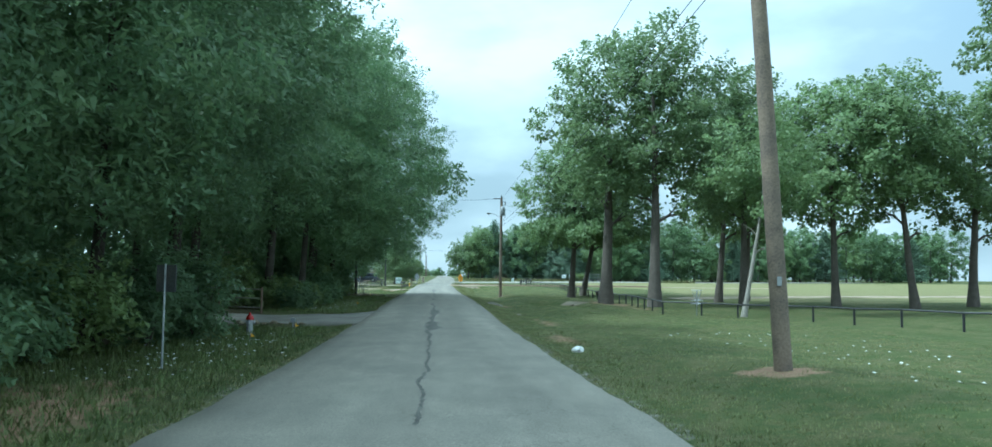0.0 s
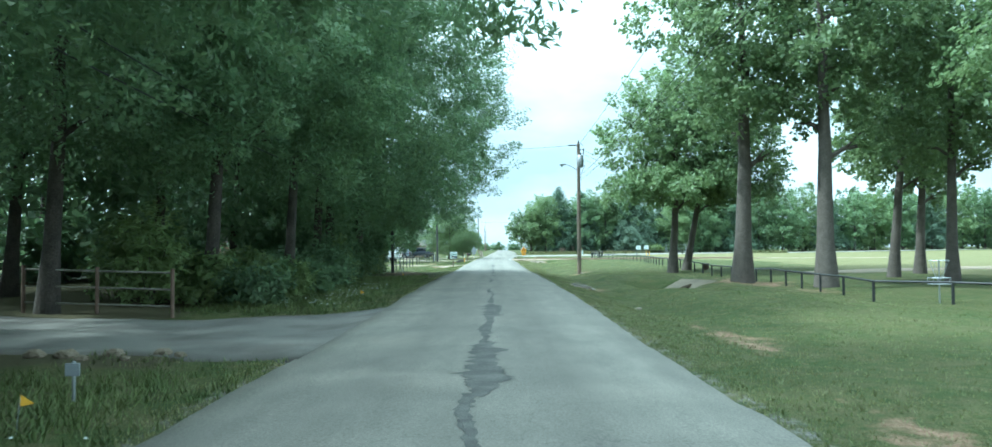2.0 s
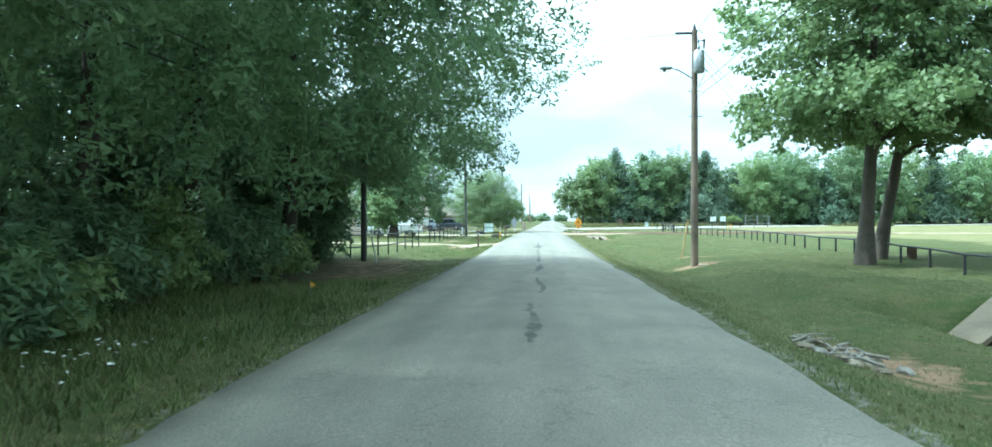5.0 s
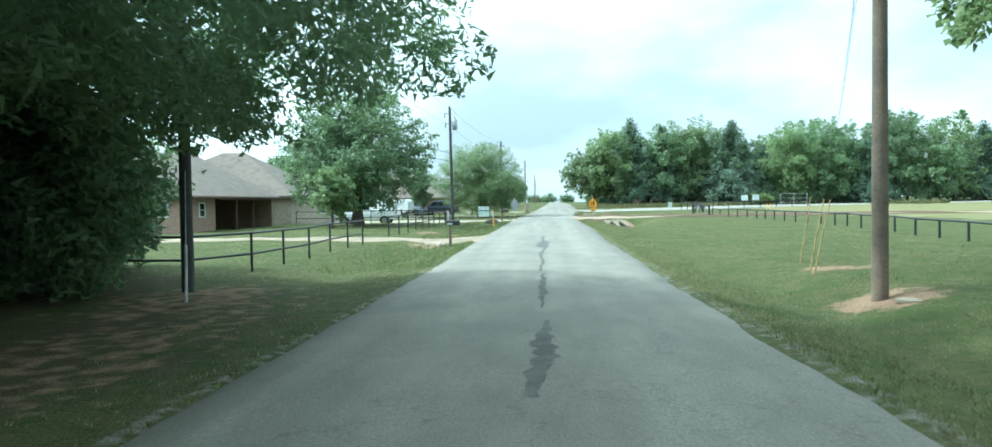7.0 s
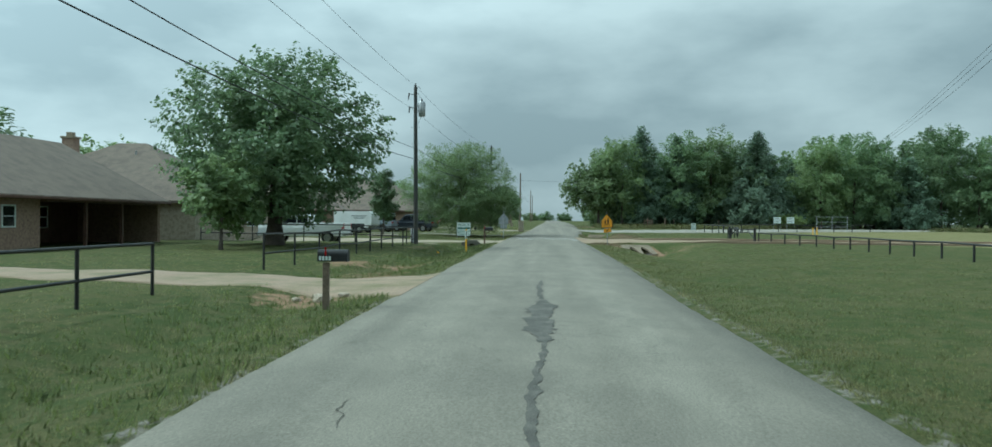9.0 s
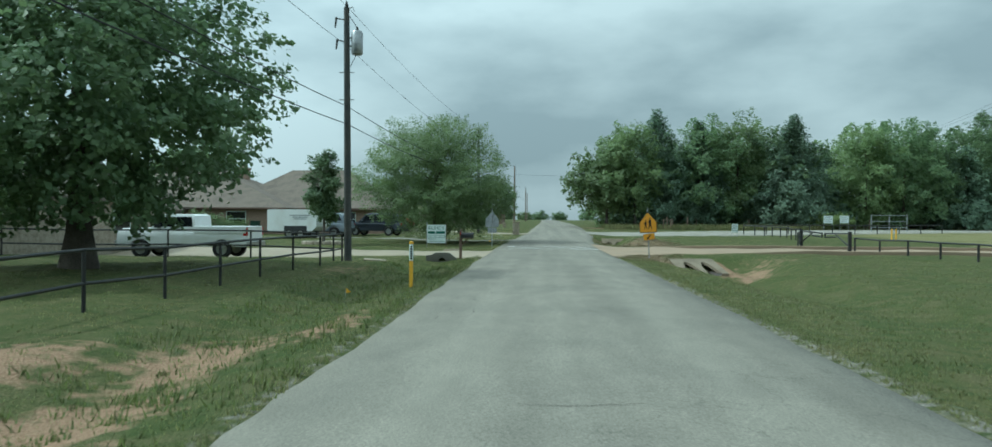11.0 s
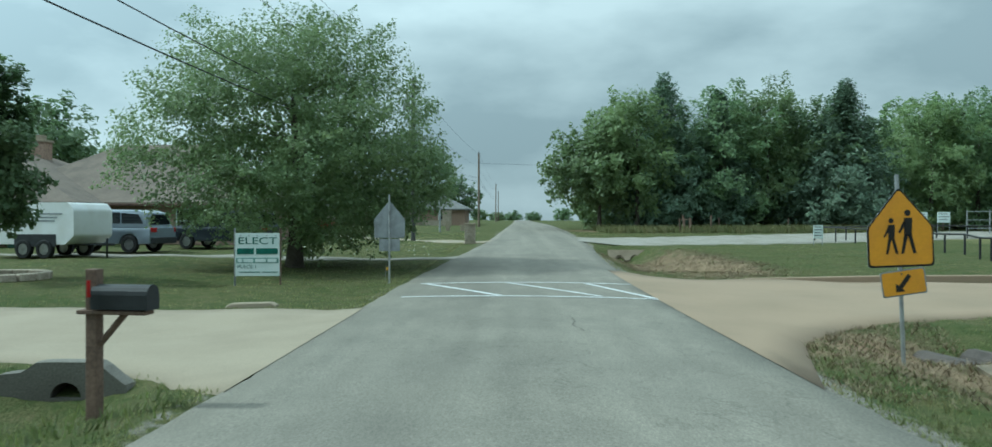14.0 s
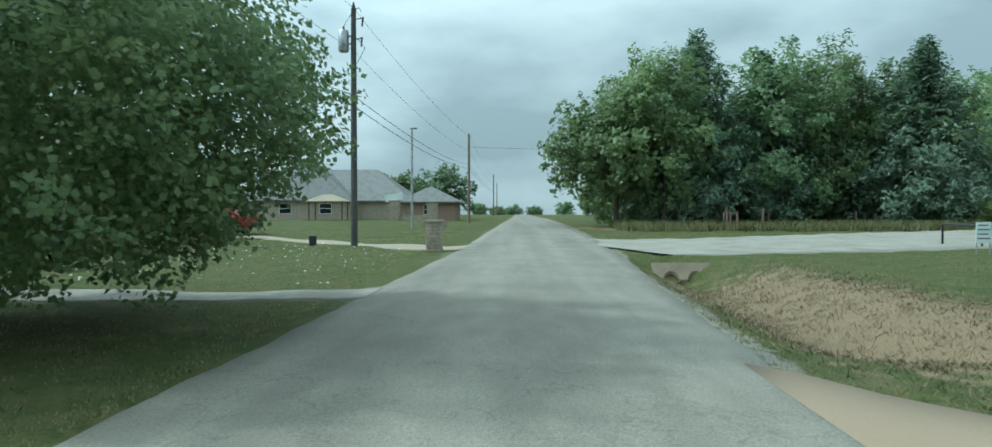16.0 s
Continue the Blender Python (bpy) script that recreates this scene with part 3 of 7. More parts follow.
def build_ground():
    xs = axis((-2600, -300, 200), (-300, -60, 20), (-60, -22, 2.0), (-22, -8, 0.7), (-8, -2.9, 0.22), (-2.9, 2.9, 0.58), (2.9, 9, 0.22), (9, 13, 0.25), (13, 24, 0.7), (24, 70, 2.0), (70, 300, 20), (300, 2600, 200))
    ys = axis((-600, -60, 60), (-60, 10, 4), (10, 215, 0.55), (215, 330, 4), (330, 900, 40), (900, 4200, 300))
    gx, gy = np.meshgrid(xs, ys)
    gz = land(gx, gy)
    gz = gz - 0.09 * ((np.abs(gx - bend(gy)) < 2.55) & (gy < 800))
    gz = gz - 0.07 * (covered(gx, gy, -0.15) & (np.abs(gx - bend(gy)) > 2.6))
    ni, nj = gx.shape
    idx = np.arange(ni * nj).reshape(ni, nj)
    faces = np.stack([idx[:-1, :-1], idx[:-1, 1:], idx[1:, 1:], idx[1:, :-1]], -1).reshape(-1, 4)
    ob = from_arrays("ground", np.stack([gx, gy, gz], -1).reshape(-1, 3), faces, M_GROUND, True)
    x, y = gx.ravel(), gy.ravel()
    w = {}
    xr = x - bend(y)
    w["gravel"] = np.maximum(ridge(xr, 2.86, 0.36) * (0.5 + 0.3 * rise(y, 105, 140)), ridge(xr, -2.86, 0.32) * 0.45)
    soil = np.zeros_like(x)
    for cx, cy, rx, ry, k in ((-5.3, 27, 1.5, 3.5, 1), (6.0, 29.7, 0.8, 0.8, 0.9), (6.2, 89.2, 1.1, 0.9, 1), (7.3, 94.5, 0.9, 0.7, 0.9), (12.4, 72, 2.2, 3.2, 0.75),
                              (9.3, 143.6, 1.8, 1.8, 0.42), (14, 200.5, 5.5, 1.6, 0.8), (3.95, 39.6, 0.45, 2.4, 0.75), (-4.6, 115, 1.0, 3.5, 0.75), (-6.5, 89, 2.2, 3.6, 0.5), (4.6, 48, 0.5, 3.0, 0.6), (13.5, 66, 1.6, 2.0, 0.5), (11.6, 73.2, 1.5, 1.2, 1.0), (13.6, 74.2, 2.0, 1.5, 0.9), (4.5, 68.3, 0.8, 1.9, 0.7), (7.9, 142.6, 1.3, 2.0, 0.9), (5.0, 144.6, 1.2, 1.0, 0.7), (-4.7, 119.5, 0.9, 2.2, 0.8), (-6.4, 118.0, 1.0, 1.6, 0.7), (-3.6, 121.5, 0.4, 2.0, 0.8), (-4.6, 107.6, 1.3, 1.2, 0.7), (-6.6, 134, 1.3, 2.4, 0.45)):
        soil = np.maximum(soil, k * blob(x, y, cx, cy, rx, ry))
    w["soil"] = np.maximum(soil, 0.42 * blob(x, y, -5.2, 83, 1.8, 9))
    dry = np.maximum(blob(x, y, 6.0, 163.5, 2.3, 8.5), 0.8 * blob(x, y, 4.6, 144.5, 1.4, 2.2))
    dry = np.maximum(dry, 0.75 * blob(x, y, 7.5, 206, 3.5, 5))
    w["dry"] = dry
    w["pale"] = np.clip(rise(x, 24, 30) * (1 - rise(x, 190, 220)) * rise(y, 60, 84) * (1 - rise(y, 200, 212)) * 0.75 + 0.6 * rise(x, 20, 26) * ridge(y, 96, 10), 0, 1)
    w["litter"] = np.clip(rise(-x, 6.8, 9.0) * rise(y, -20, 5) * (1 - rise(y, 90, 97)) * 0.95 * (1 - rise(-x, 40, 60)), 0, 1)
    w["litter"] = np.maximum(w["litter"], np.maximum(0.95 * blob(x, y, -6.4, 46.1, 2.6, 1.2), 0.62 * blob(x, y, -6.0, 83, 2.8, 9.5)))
    for k, v in w.items():
        a = ob.data.attributes.new(k, "FLOAT", "POINT")
        a.data.foreach_set("value", v.astype(np.float32))
    return tagged(ob, "mown green roadside grass with bare soil and dry patches", "ground", kind="structure")


def ribbon(name, mat, label, category, centre, half_l, half_r, step=0.7, up=0.02, crown=0.0, wobble=0.05, seed=1, z=land, thick=0.5, rows=8):
    """A surfaced strip along a polyline; half_l and half_r are widths to either side at each of its points."""
    rng = np.random.default_rng(seed)
    c = np.array(centre, float)
    seg = np.r_[0, np.cumsum(np.linalg.norm(np.diff(c, axis=0), axis=1))]
    n = max(3, int(seg[-1] / step) + 1)
    s = np.linspace(0, seg[-1], n)
    px, py = np.interp(s, seg, c[:, 0]), np.interp(s, seg, c[:, 1])
    tx, ty = np.gradient(px), np.gradient(py)
    ln = np.hypot(tx, ty)
    nx, ny = -ty / ln, tx / ln
    hl, hr = np.interp(s, seg, half_l), np.interp(s, seg, half_r)

    def rag():
        r = rng.normal(0, 1, n)
        return wobble * (np.convolve(r, np.ones(5) / 5, "same") + 0.5 * r)
    hl, hr = hl + rag(), hr + rag()
    verts, k = [], rows + 1
    for j in range(-1, k + 1):
        f = min(max(j, 0), rows) / rows
        off = hl * (1 - f) - hr * f
        x, y = px + nx * off, py + ny * off
        if j in (-1, k):
            x, y = x + nx * (0.06 if j < 0 else -0.06), y + ny * (0.06 if j < 0 else -0.06)
        h = z(x, y) + up + crown * (1 - (2 * f - 1) ** 2) - (thick if j in (-1, k) else 0)
        verts.append(np.stack([x, y, h], -1))
    v = np.stack(verts, 1).reshape(-1, 3)
    m = k + 2
    idx = np.arange(n * m).reshape(n, m)
    faces = np.stack([idx[:-1, :-1], idx[1:, :-1], idx[1:, 1:], idx[:-1, 1:]], -1).reshape(-1, 4)[:, ::-1]
    return tagged(from_arrays(name, v, faces, mat, True), label, category, kind="structure")


def road_patch(y0, y1, x0, width, seed, rag=1.0):
    """A strip along the paving joint where the top coat has broken away, with a ragged outline."""
    rng = np.random.default_rng(seed)
    n = max(8, int((y1 - y0) / 0.07))
    y = np.linspace(y0, y1, n)
    t = np.linspace(0, 1, n)
    env = np.interp(t, np.linspace(0, 1, len(width)), width)

    def noise_line(amp, smooth):
        r = np.convolve(rng.normal(0, 1, n + smooth), np.ones(smooth) / math.sqrt(smooth), "valid")[:n]
        return amp * r
    mid = x0 + noise_line(0.04, 25) * rag
    l = mid - env * (0.5 + 0.28 * np.abs(noise_line(1, 6))) - 0.012 * np.abs(noise_line(1, 2))
    r = mid + env * (0.5 + 0.28 * np.abs(noise_line(1, 6))) + 0.012 * np.abs(noise_line(1, 2))
    for side in (l, r):
        for q in rng.integers(2, n - 2, max(1, n // 36)):
            side[q] += (0.015 + 0.5 * env[q]) * rng.uniform(0.5, 1.3) * (-1 if side is l else 1)
    z = road_surface(mid, y) + 0.006
    v = np.concatenate([np.stack([l, y, z], -1), np.stack([r, y, z], -1)])
    i = np.arange(n - 1)
    f = np.stack([i, i + n, i + n + 1, i + 1], -1)
    ob = from_arrays("road_patch", v, f, M_PATCH)
    return tagged(ob, "dark ragged crack where the road's top coat broke away", "road crack", "cracks along the road's centre", "structure")


def road_surface(x, y):
    return road_z(y) + 0.05 * (1 - ((np.asarray(x) - bend(y)) / 2.75) ** 2)


ground = build_ground()
ROAD_LINE = [(float(bend(q)), q) for q in (-60, 60, 75, 108, 125, *range(145, 270, 5), 300, 330, 400, 450, 800)]
road = ribbon("road", M_ROAD, "worn pale grey chip-seal country road without markings", "road", ROAD_LINE, (2.75,) * len(ROAD_LINE), [2.62 if 70 < q < 110 else 2.75 for _, q in ROAD_LINE], 0.6, 0.0, 0.05, 0.035, 3, lambda x, y: road_z(y), 0.14, 12)
for k, (y0, y1, x0, width) in enumerate(((25.5, 36, -0.02, (0.02, 0.03, 0.03)), (36, 42.4, 0.0, (0.03, 0.05, 0.10)), (42.2, 47.4, 0.06, (0.06, 0.42, 0.22, 0.30, 0.05)), (47.2, 51.9, 0.08, (0.04, 0.10, 0.16, 0.10, 0.14)),
                                         (51.8, 55.5, 0.12, (0.25, 0.27, 0.25, 0.36, 0.03)), (55.6, 57.8, 0.16, (0.02, 0.12, 0.07, 0.02)), (57.6, 60.4, 0.10, (0.02, 0.04, 0.02)), (60.2, 62.6, 0.0, (0.03, 0.13, 0.06, 0.02)), (67.6, 72, -0.02, (0.03, 0.13, 0.05, 0.02)), (74, 78.5, 0.08, (0.03, 0.08, 0.03)), (81, 85.2, 0.12, (0.05, 0.16, 0.04)),
                                         (86.5, 92.5, 0.08, (0.02, 0.08, 0.03)), (93, 101.8, 0.0, (0.02, 0.04, 0.05, 0.02)), (101.5, 106.3, 0.02, (0.08, 0.26, 0.24, 0.34, 0.04)), (106.3, 110.6, 0.0, (0.04, 0.08, 0.02)))):
    road_patch(y0, y1, x0, width, 40 + k)

def thin_crack(x, y, heading, length, seed):
    """A hair-thin wandering crack in the road."""
    rng = np.random.default_rng(seed)
    n = max(6, int(length / 0.06))
    a = radians(heading) + np.cumsum(rng.normal(0, 0.16, n)) * 0.55 + rng.normal(0, 0.25, n)
    px, py = x + np.cumsum(np.cos(a)) * 0.06, y + np.cumsum(np.sin(a)) * 0.06
    w = 0.0042 * (0.4 + rng.random(n)) * np.sin(np.linspace(0.25, math.pi - 0.1, n)) + 0.002
    v = np.concatenate([np.stack([px - np.sin(a) * w, py + np.cos(a) * w], -1), np.stack([px + np.sin(a) * w, py - np.cos(a) * w], -1)])
    v[:, 0] = np.clip(v[:, 0], -2.7, 2.6)
    v = np.column_stack([v, road_surface(v[:, 0], v[:, 1]) + 0.007])
    i = np.arange(n - 1)
    ob = from_arrays("road_crack", v, np.stack([i, i + n, i + n + 1, i + 1], -1), M_CRACK)
    return tagged(ob, "hair-thin dark crack wandering over the road", "road crack", "thin cracks in the road", "structure")


rc = np.random.default_rng(31)
for k in range(18):
    y = rc.uniform(40, 63)
    thin_crack(rc.normal(0.15, 0.3), y, rc.choice([70, 100, 20, 160, 85]), rc.uniform(0.25, 0.8), 900 + k)
for k in range(26):
    thin_crack(rc.uniform(0.12, 0.42), rc.uniform(46.5, 60.5), rc.choice([75, 105, 15, 0, 165, 125]), rc.uniform(0.2, 0.6), 860 + k)
for k in range(48):
    thin_crack(rc.uniform(-2.5, -0.9), rc.uniform(121, 138), rc.choice([80, 95, 100, 10, 170, 130]), rc.uniform(0.3, 1.0), 1050 + k)
for k in range(16):
    thin_crack(rc.uniform(-2.4, 2.0), rc.uniform(64, 168), rc.choice([88, 92, 5, 175]), rc.uniform(1.0, 3.0), 990 + k)

for d in DRIVES:
    ribbon(*d)


def crosswalk():
    y0, y1 = 149.9, 153.0
    top = tagged(new("crosswalk"), "worn white painted crosswalk with two lines and diagonals", "crosswalk", kind="structure")

    def stripe(a, b, w):
        n = 14
        p = np.array([np.array(a) + (np.array(b) - np.array(a)) * t for t in np.linspace(0, 1, n)])
        d = (p[-1] - p[0]) / np.linalg.norm(p[-1] - p[0])
        s = np.array([-d[1], d[0]]) * w / 2
        v = np.concatenate([p + s, p - s])
        v = np.column_stack([v, road_surface(v[:, 0], v[:, 1]) + 0.008])
        i = np.arange(n - 1)
        ob = from_arrays("stripe", v, np.stack([i, i + 1, i + n + 1, i + n], -1)[:, ::-1], M_PAINT)
        ob.parent = top
    stripe((-2.3, y0 + 0.1), (2.72, y0 - 0.1), 0.13)
    stripe((-2.25, y1), (2.68, y1 + 0.05), 0.13)
    for xa, xb in ((-2.1, -0.35), (-0.2, 1.66), (1.62, 2.68)):
        stripe((xa, y1 - 0.1), (xb, y0 + (0.12 if xb < 2.5 else 0.05)), 0.13)
    return top


crosswalk()


# ---------------------------------------------------------------- trees
def leaves(rng, centres, spread, count, size, core=None, simple=False):
    """Leaf shapes, count to each clump centre, strung along sprays that reach up and outwards and droop low in the crown.
    simple: plain three-cornered leaves, for trees that stay far off."""
    mid = np.mean(centres, axis=0) if core is None else np.asarray(core)
    axis_ = centres - mid
    axis_ = axis_ / (np.linalg.norm(axis_, axis=1)[:, None] + 1e-9)
    high = (centres[:, 2] - centres[:, 2].min()) / (np.ptp(centres[:, 2]) + 1e-6)
    spray = axis_ + np.stack([0 * high, 0 * high, 1.0 * high - 0.35], -1) + 0.45 * rng.normal(0, 1, centres.shape)
    spray = spray / (np.linalg.norm(spray, axis=1)[:, None] + 1e-9)
    c, sp = np.repeat(centres, count, axis=0), np.repeat(spray, count, axis=0)
    n = len(c)
    t = rng.uniform(-1.3, 1.9, n)
    thin = np.clip(1.15 - 0.42 * t, 0.3, 1.3)[:, None]
    p = c + np.clip(rng.normal(0, 1, (n, 3)), -1.9, 1.9) * spread * 0.72 * thin + sp * (t * np.mean(spread) * 1.25)[:, None]
    out = p - mid
    out /= np.linalg.norm(out, axis=1)[:, None] + 1e-9
    u = 0.6 * out + np.array([0, 0, 0.7]) + 0.5 * rng.normal(0, 1, (n, 3))
    u /= np.linalg.norm(u, axis=1)[:, None] + 1e-9
    d = np.cross(u, rng.normal(0, 1, (n, 3)))
    d /= np.linalg.norm(d, axis=1)[:, None] + 1e-9
    s = np.cross(d, u)
    L = size * rng.uniform(0.65, 1.35, n)[:, None]
    w = L * 0.38
    if simple:
        v = np.stack([p - d * L * 0.45 + s * w * 0.8, p + d * L * 0.75, p - d * L * 0.6 - s * w * 0.7], 1).reshape(-1, 3)
        return v, np.arange(n * 3).reshape(n, 3)
    v = np.stack([p - d * L * 0.5, p + s * w - u * w * 0.3, p + d * L * 0.5, p - s * w - u * w * 0.3], 1).reshape(-1, 3)
    i = np.arange(n) * 4
    f = np.concatenate([np.stack([i, i + 1, i + 2], -1), np.stack([i, i + 2, i + 3], -1)])
    return v, f


def limbs(bm, rng, base, top, r0, reach, count, lean=(0, 0)):
    """A tapered, slightly bent trunk with limbs; returns the limbs' ends."""
    base, top = Vector(base), Vector(top)
    h = (top - base).length
    n = 7
    pts = []
    for i in range(n + 1):
        t = i / n
        p = base.lerp(top, t) + Vector((math.sin(t * 3 + rng.uniform(0, 1)), math.cos(t * 2.5 + rng.uniform(0, 1)), 0)) * 0.02 * h * t
        pts.append(p)
    rad = [r0 * (1.35 if i == 0 else 1.0) * (1 - 0.75 * i / n) for i in range(n + 1)]
    tube(bm, [base - Vector((0, 0, 0.3))] + pts, [rad[0] * 1.1] + rad, 9)
    ends = []
    for k in range(count):
        t = 0.35 + 0.6 * (k + 0.5) / count
        p = pts[min(int(t * n), n - 1)].lerp(pts[min(int(t * n) + 1, n)], t * n % 1)
        a = k * 2.4 + rng.uniform(-0.4, 0.4)
        out = Vector((math.cos(a), math.sin(a), rng.uniform(0.3, 0.9))).normalized() * reach * rng.uniform(0.6, 1.0)
        mid = p + out * 0.5 + Vector((0, 0, 0.12 * reach))
        end = p + out
        r = r0 * 0.42 * (1.1 - t * 0.6)
        tube(bm, [p, mid, end], [r, r * 0.7, r * 0.25], 6)
        ends.append(end)
        for q in range(2):
            b = a + rng.uniform(-1.0, 1.0)
            e2 = mid + Vector((math.cos(b), math.sin(b), rng.uniform(0.1, 0.8))) * reach * 0.45
            tube(bm, [mid, e2], [r * 0.5, r * 0.15], 5)
            ends.append(e2)
    return ends


def broad_tree(name, label, at, height, lobes, clumps, per, size, spread, trunk_r, clear, seed, leaf=None, bark=None, lean=(0, 0), group="", limbn=7, shell=0.62, simple=False):
    """A broad-leaved tree. lobes: ellipsoids (x, y, z, rx, ry, rz) that the crown's clumps fill, relative to the foot."""
    rng = np.random.default_rng(seed)
    top = thing(name, label, "tree", on(*at), 0, group)
    bm = bmesh.new()
    lob = np.array(lobes, float)
    reach = float(np.mean(lob[:, 3]))
    ends = limbs(bm, rng, (0, 0, 0), (lean[0], lean[1], height * 0.72), trunk_r, reach, limbn)
    part("trunk", bm, bark or M_BARK, top, "", True)
    vol = lob[:, 3] * lob[:, 4] * lob[:, 5]
    pick = rng.choice(len(lob), clumps, p=vol ** 0.6 / (vol ** 0.6).sum())
    d = rng.normal(0, 1, (clumps, 3))
    d /= np.linalg.norm(d, axis=1)[:, None]
    r = shell + (1 - shell) * rng.random(clumps) ** 0.6
    r *= 1 + 0.06 * rng.normal(0, 1, clumps)
    c = lob[pick, :3] + d * r[:, None] * lob[pick, 3:]
    c = np.concatenate([c, np.array([[*e] for e in ends])])
    keep = c[:, 2] > clear
    v, f = leaves(rng, c[keep], np.array([spread, spread, spread * 0.62]), per, size, None, simple)
    cr = from_arrays("crown", v, f, leaf or M_LEAF)
    cr.parent = top
    return top


def crown_lobes(rng, cx, cy, z0, z1, rad, n):
    """Boughs bulging from a crown's axis between two heights: many small ones round a few large."""
    zc, hz = (z0 + z1) / 2, (z1 - z0) / 2
    out = [(cx, cy, zc, rad * 0.6, rad * 0.6, hz * 0.66)]
    for k in range(n * 2):
        t = (k + 0.5) / (n * 2)
        u, a = 1 - 2 * t, 2.39996 * k + rng.uniform(-0.35, 0.35)
        r = math.sqrt(max(0.0, 1 - u * u)) * (1.0 + 0.12 * (u < -0.2))
        s = rad * rng.uniform(0.22, 0.40)
        q = max(0.2, 1 - 0.75 * s / rad) * rng.uniform(0.86, 1.08)
        out.append((cx + math.cos(a) * r * rad * q, cy + math.sin(a) * r * rad * q, zc + u * (hz - s * 0.5) * rng.uniform(0.88, 1.05), s * 1.1, s * 1.1, s * 0.72))
    return out


def cedar(name, label, at, height, rad, seed, tiers=16, size=0.4, group="", per=26):
    rng = np.random.default_rng(seed)
    top = thing(name, label, "tree", on(*at), 0, group)
    bm = bmesh.new()
    tube(bm, [(0, 0, -0.3), (0, 0, height * 0.5), (0, 0, height * 0.97)], [0.22, 0.13, 0.02], 8)
    cs = []
    for k in range(tiers):
        t = (k + 0.5) / tiers
        z = height * (0.08 + 0.9 * t)
        r = rad * (1 - t) ** 0.8 + 0.1
        m = max(3, int(10 * (1 - t) + 3))
        for q in range(m):
            a = q * 2 * math.pi / m + rng.uniform(-0.3, 0.3)
            rr = r * rng.uniform(0.55, 1.2)
            if q % 2 == 0:
                tube(bm, [(0, 0, z + 0.2), (math.cos(a) * rr * 0.9, math.sin(a) * rr * 0.9, z)], [0.04, 0.01], 4)
            for s in (0.45, 0.75, 1.0):
                cs.append((math.cos(a) * rr * s, math.sin(a) * rr * s, z + rng.normal(0, 0.15) - 0.15 * s))
    part("trunk", bm, M_BARK, top, "", True)
    v, f = leaves(rng, np.array(cs), np.array([0.32, 0.32, 0.2]) * rad / 3, per * 2, size * 0.75, (0, 0, height * 0.35), True)
    cr = from_arrays("crown", v, f, M_LEAF_CEDAR)
    cr.parent = top
    return top


def shrub(at, rad, height, seed, leaf, label, per=30, size=0.15, clumps=70, group="undergrowth along the wood's edge"):
    rng = np.random.default_rng(seed)
    top = thing("shrub", label, "shrub", on(*at), 0, group)
    bm = bmesh.new()
    for k in range(5):
        a = k * 1.26
        tube(bm, [(0, 0, -0.1), (math.cos(a) * rad * 0.5, math.sin(a) * rad * 0.5, height * 0.7)], [0.025, 0.008], 5)
    part("stem", bm, M_BARK, top)
    d = rng.normal(0, 1, (clumps, 3))
    d /= np.linalg.norm(d, axis=1)[:, None]
    c = d * rng.uniform(0.4, 1.0, clumps)[:, None] * np.array([rad, rad, height * 0.5]) + np.array([0, 0, height * 0.5])
    c = c[c[:, 2] > 0.05]
    v, f = leaves(rng, c, np.array([0.22, 0.22, 0.18]), int(per * 1.3), size, None, True)
    v[:, 2] = np.maximum(v[:, 2], 0.02)
    cr = from_arrays("crown", v, f, leaf)
    cr.parent = top
    return top


rt = np.random.default_rng(77)

# the row of tall trees by the park fence
PARK = ((13.0, 90.0, 15.6, 5.1, 0.36, 4.6, (0.4, 0)), (14.6, 92.6, 15.0, 5.6, 0.32, 4.4, (1.9, 0)), (12.4, 72.3, 19.5, 5.0, 0.50, 7.0, (0.2, 0)), (14.9, 68.5, 20.0, 5.4, 0.46, 6.6, (0, 0.4)),
        (23.0, 78.5, 17.5, 5.0, 0.33, 5.0, (0.8, 0)), (22.2, 71.4, 17.5, 5.0, 0.32, 5.6, (0, 0)), (26.5, 66.5, 15.5, 4.8, 0.30, 4.8, (-0.4, 0)), (31.0, 65.0, 15.5, 4.8, 0.30, 6.0, (-1.5, 0)), (36.0, 66.5, 15.0, 4.8, 0.36, 4.8, (0.3, 0)), (27.5, 84.0, 15.5, 5.0, 0.36, 5.0, (0.3, 0)), (31.0, 54.0, 18.5, 5.0, 0.34, 9.0, (1.5, 0)))
for k, (x, y, h, rad, tr, clear, lean) in enumerate(PARK):
    tr *= 0.9
    lob = crown_lobes(rt, lean[0], lean[1], clear + 0.4, h, rad, 9)
    if y > 88:
        lob += [(lean[0] + math.cos(q * 0.785) * 4.1, lean[1] + math.sin(q * 0.785) * 4.1, 6.0 + 0.5 * (q % 2), 1.6, 1.6, 0.9) for q in range(8)]
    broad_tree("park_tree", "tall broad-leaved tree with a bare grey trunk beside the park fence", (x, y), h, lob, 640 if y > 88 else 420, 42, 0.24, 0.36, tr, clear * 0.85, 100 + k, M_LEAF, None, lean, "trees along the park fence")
lob = crown_lobes(rt, 1.6, 0.5, 6.5, 11.5, 3.0, 6)
broad_tree("pale_tree", "leaning tree with a pale mottled trunk beside the park fence", (16.8, 58.0), 11.5, lob, 110, 60, 0.2, 0.4, 0.14, 5.5, 131, M_LEAF, M_PALEBARK, (1.5, 0.4), "trees along the park fence", 5)

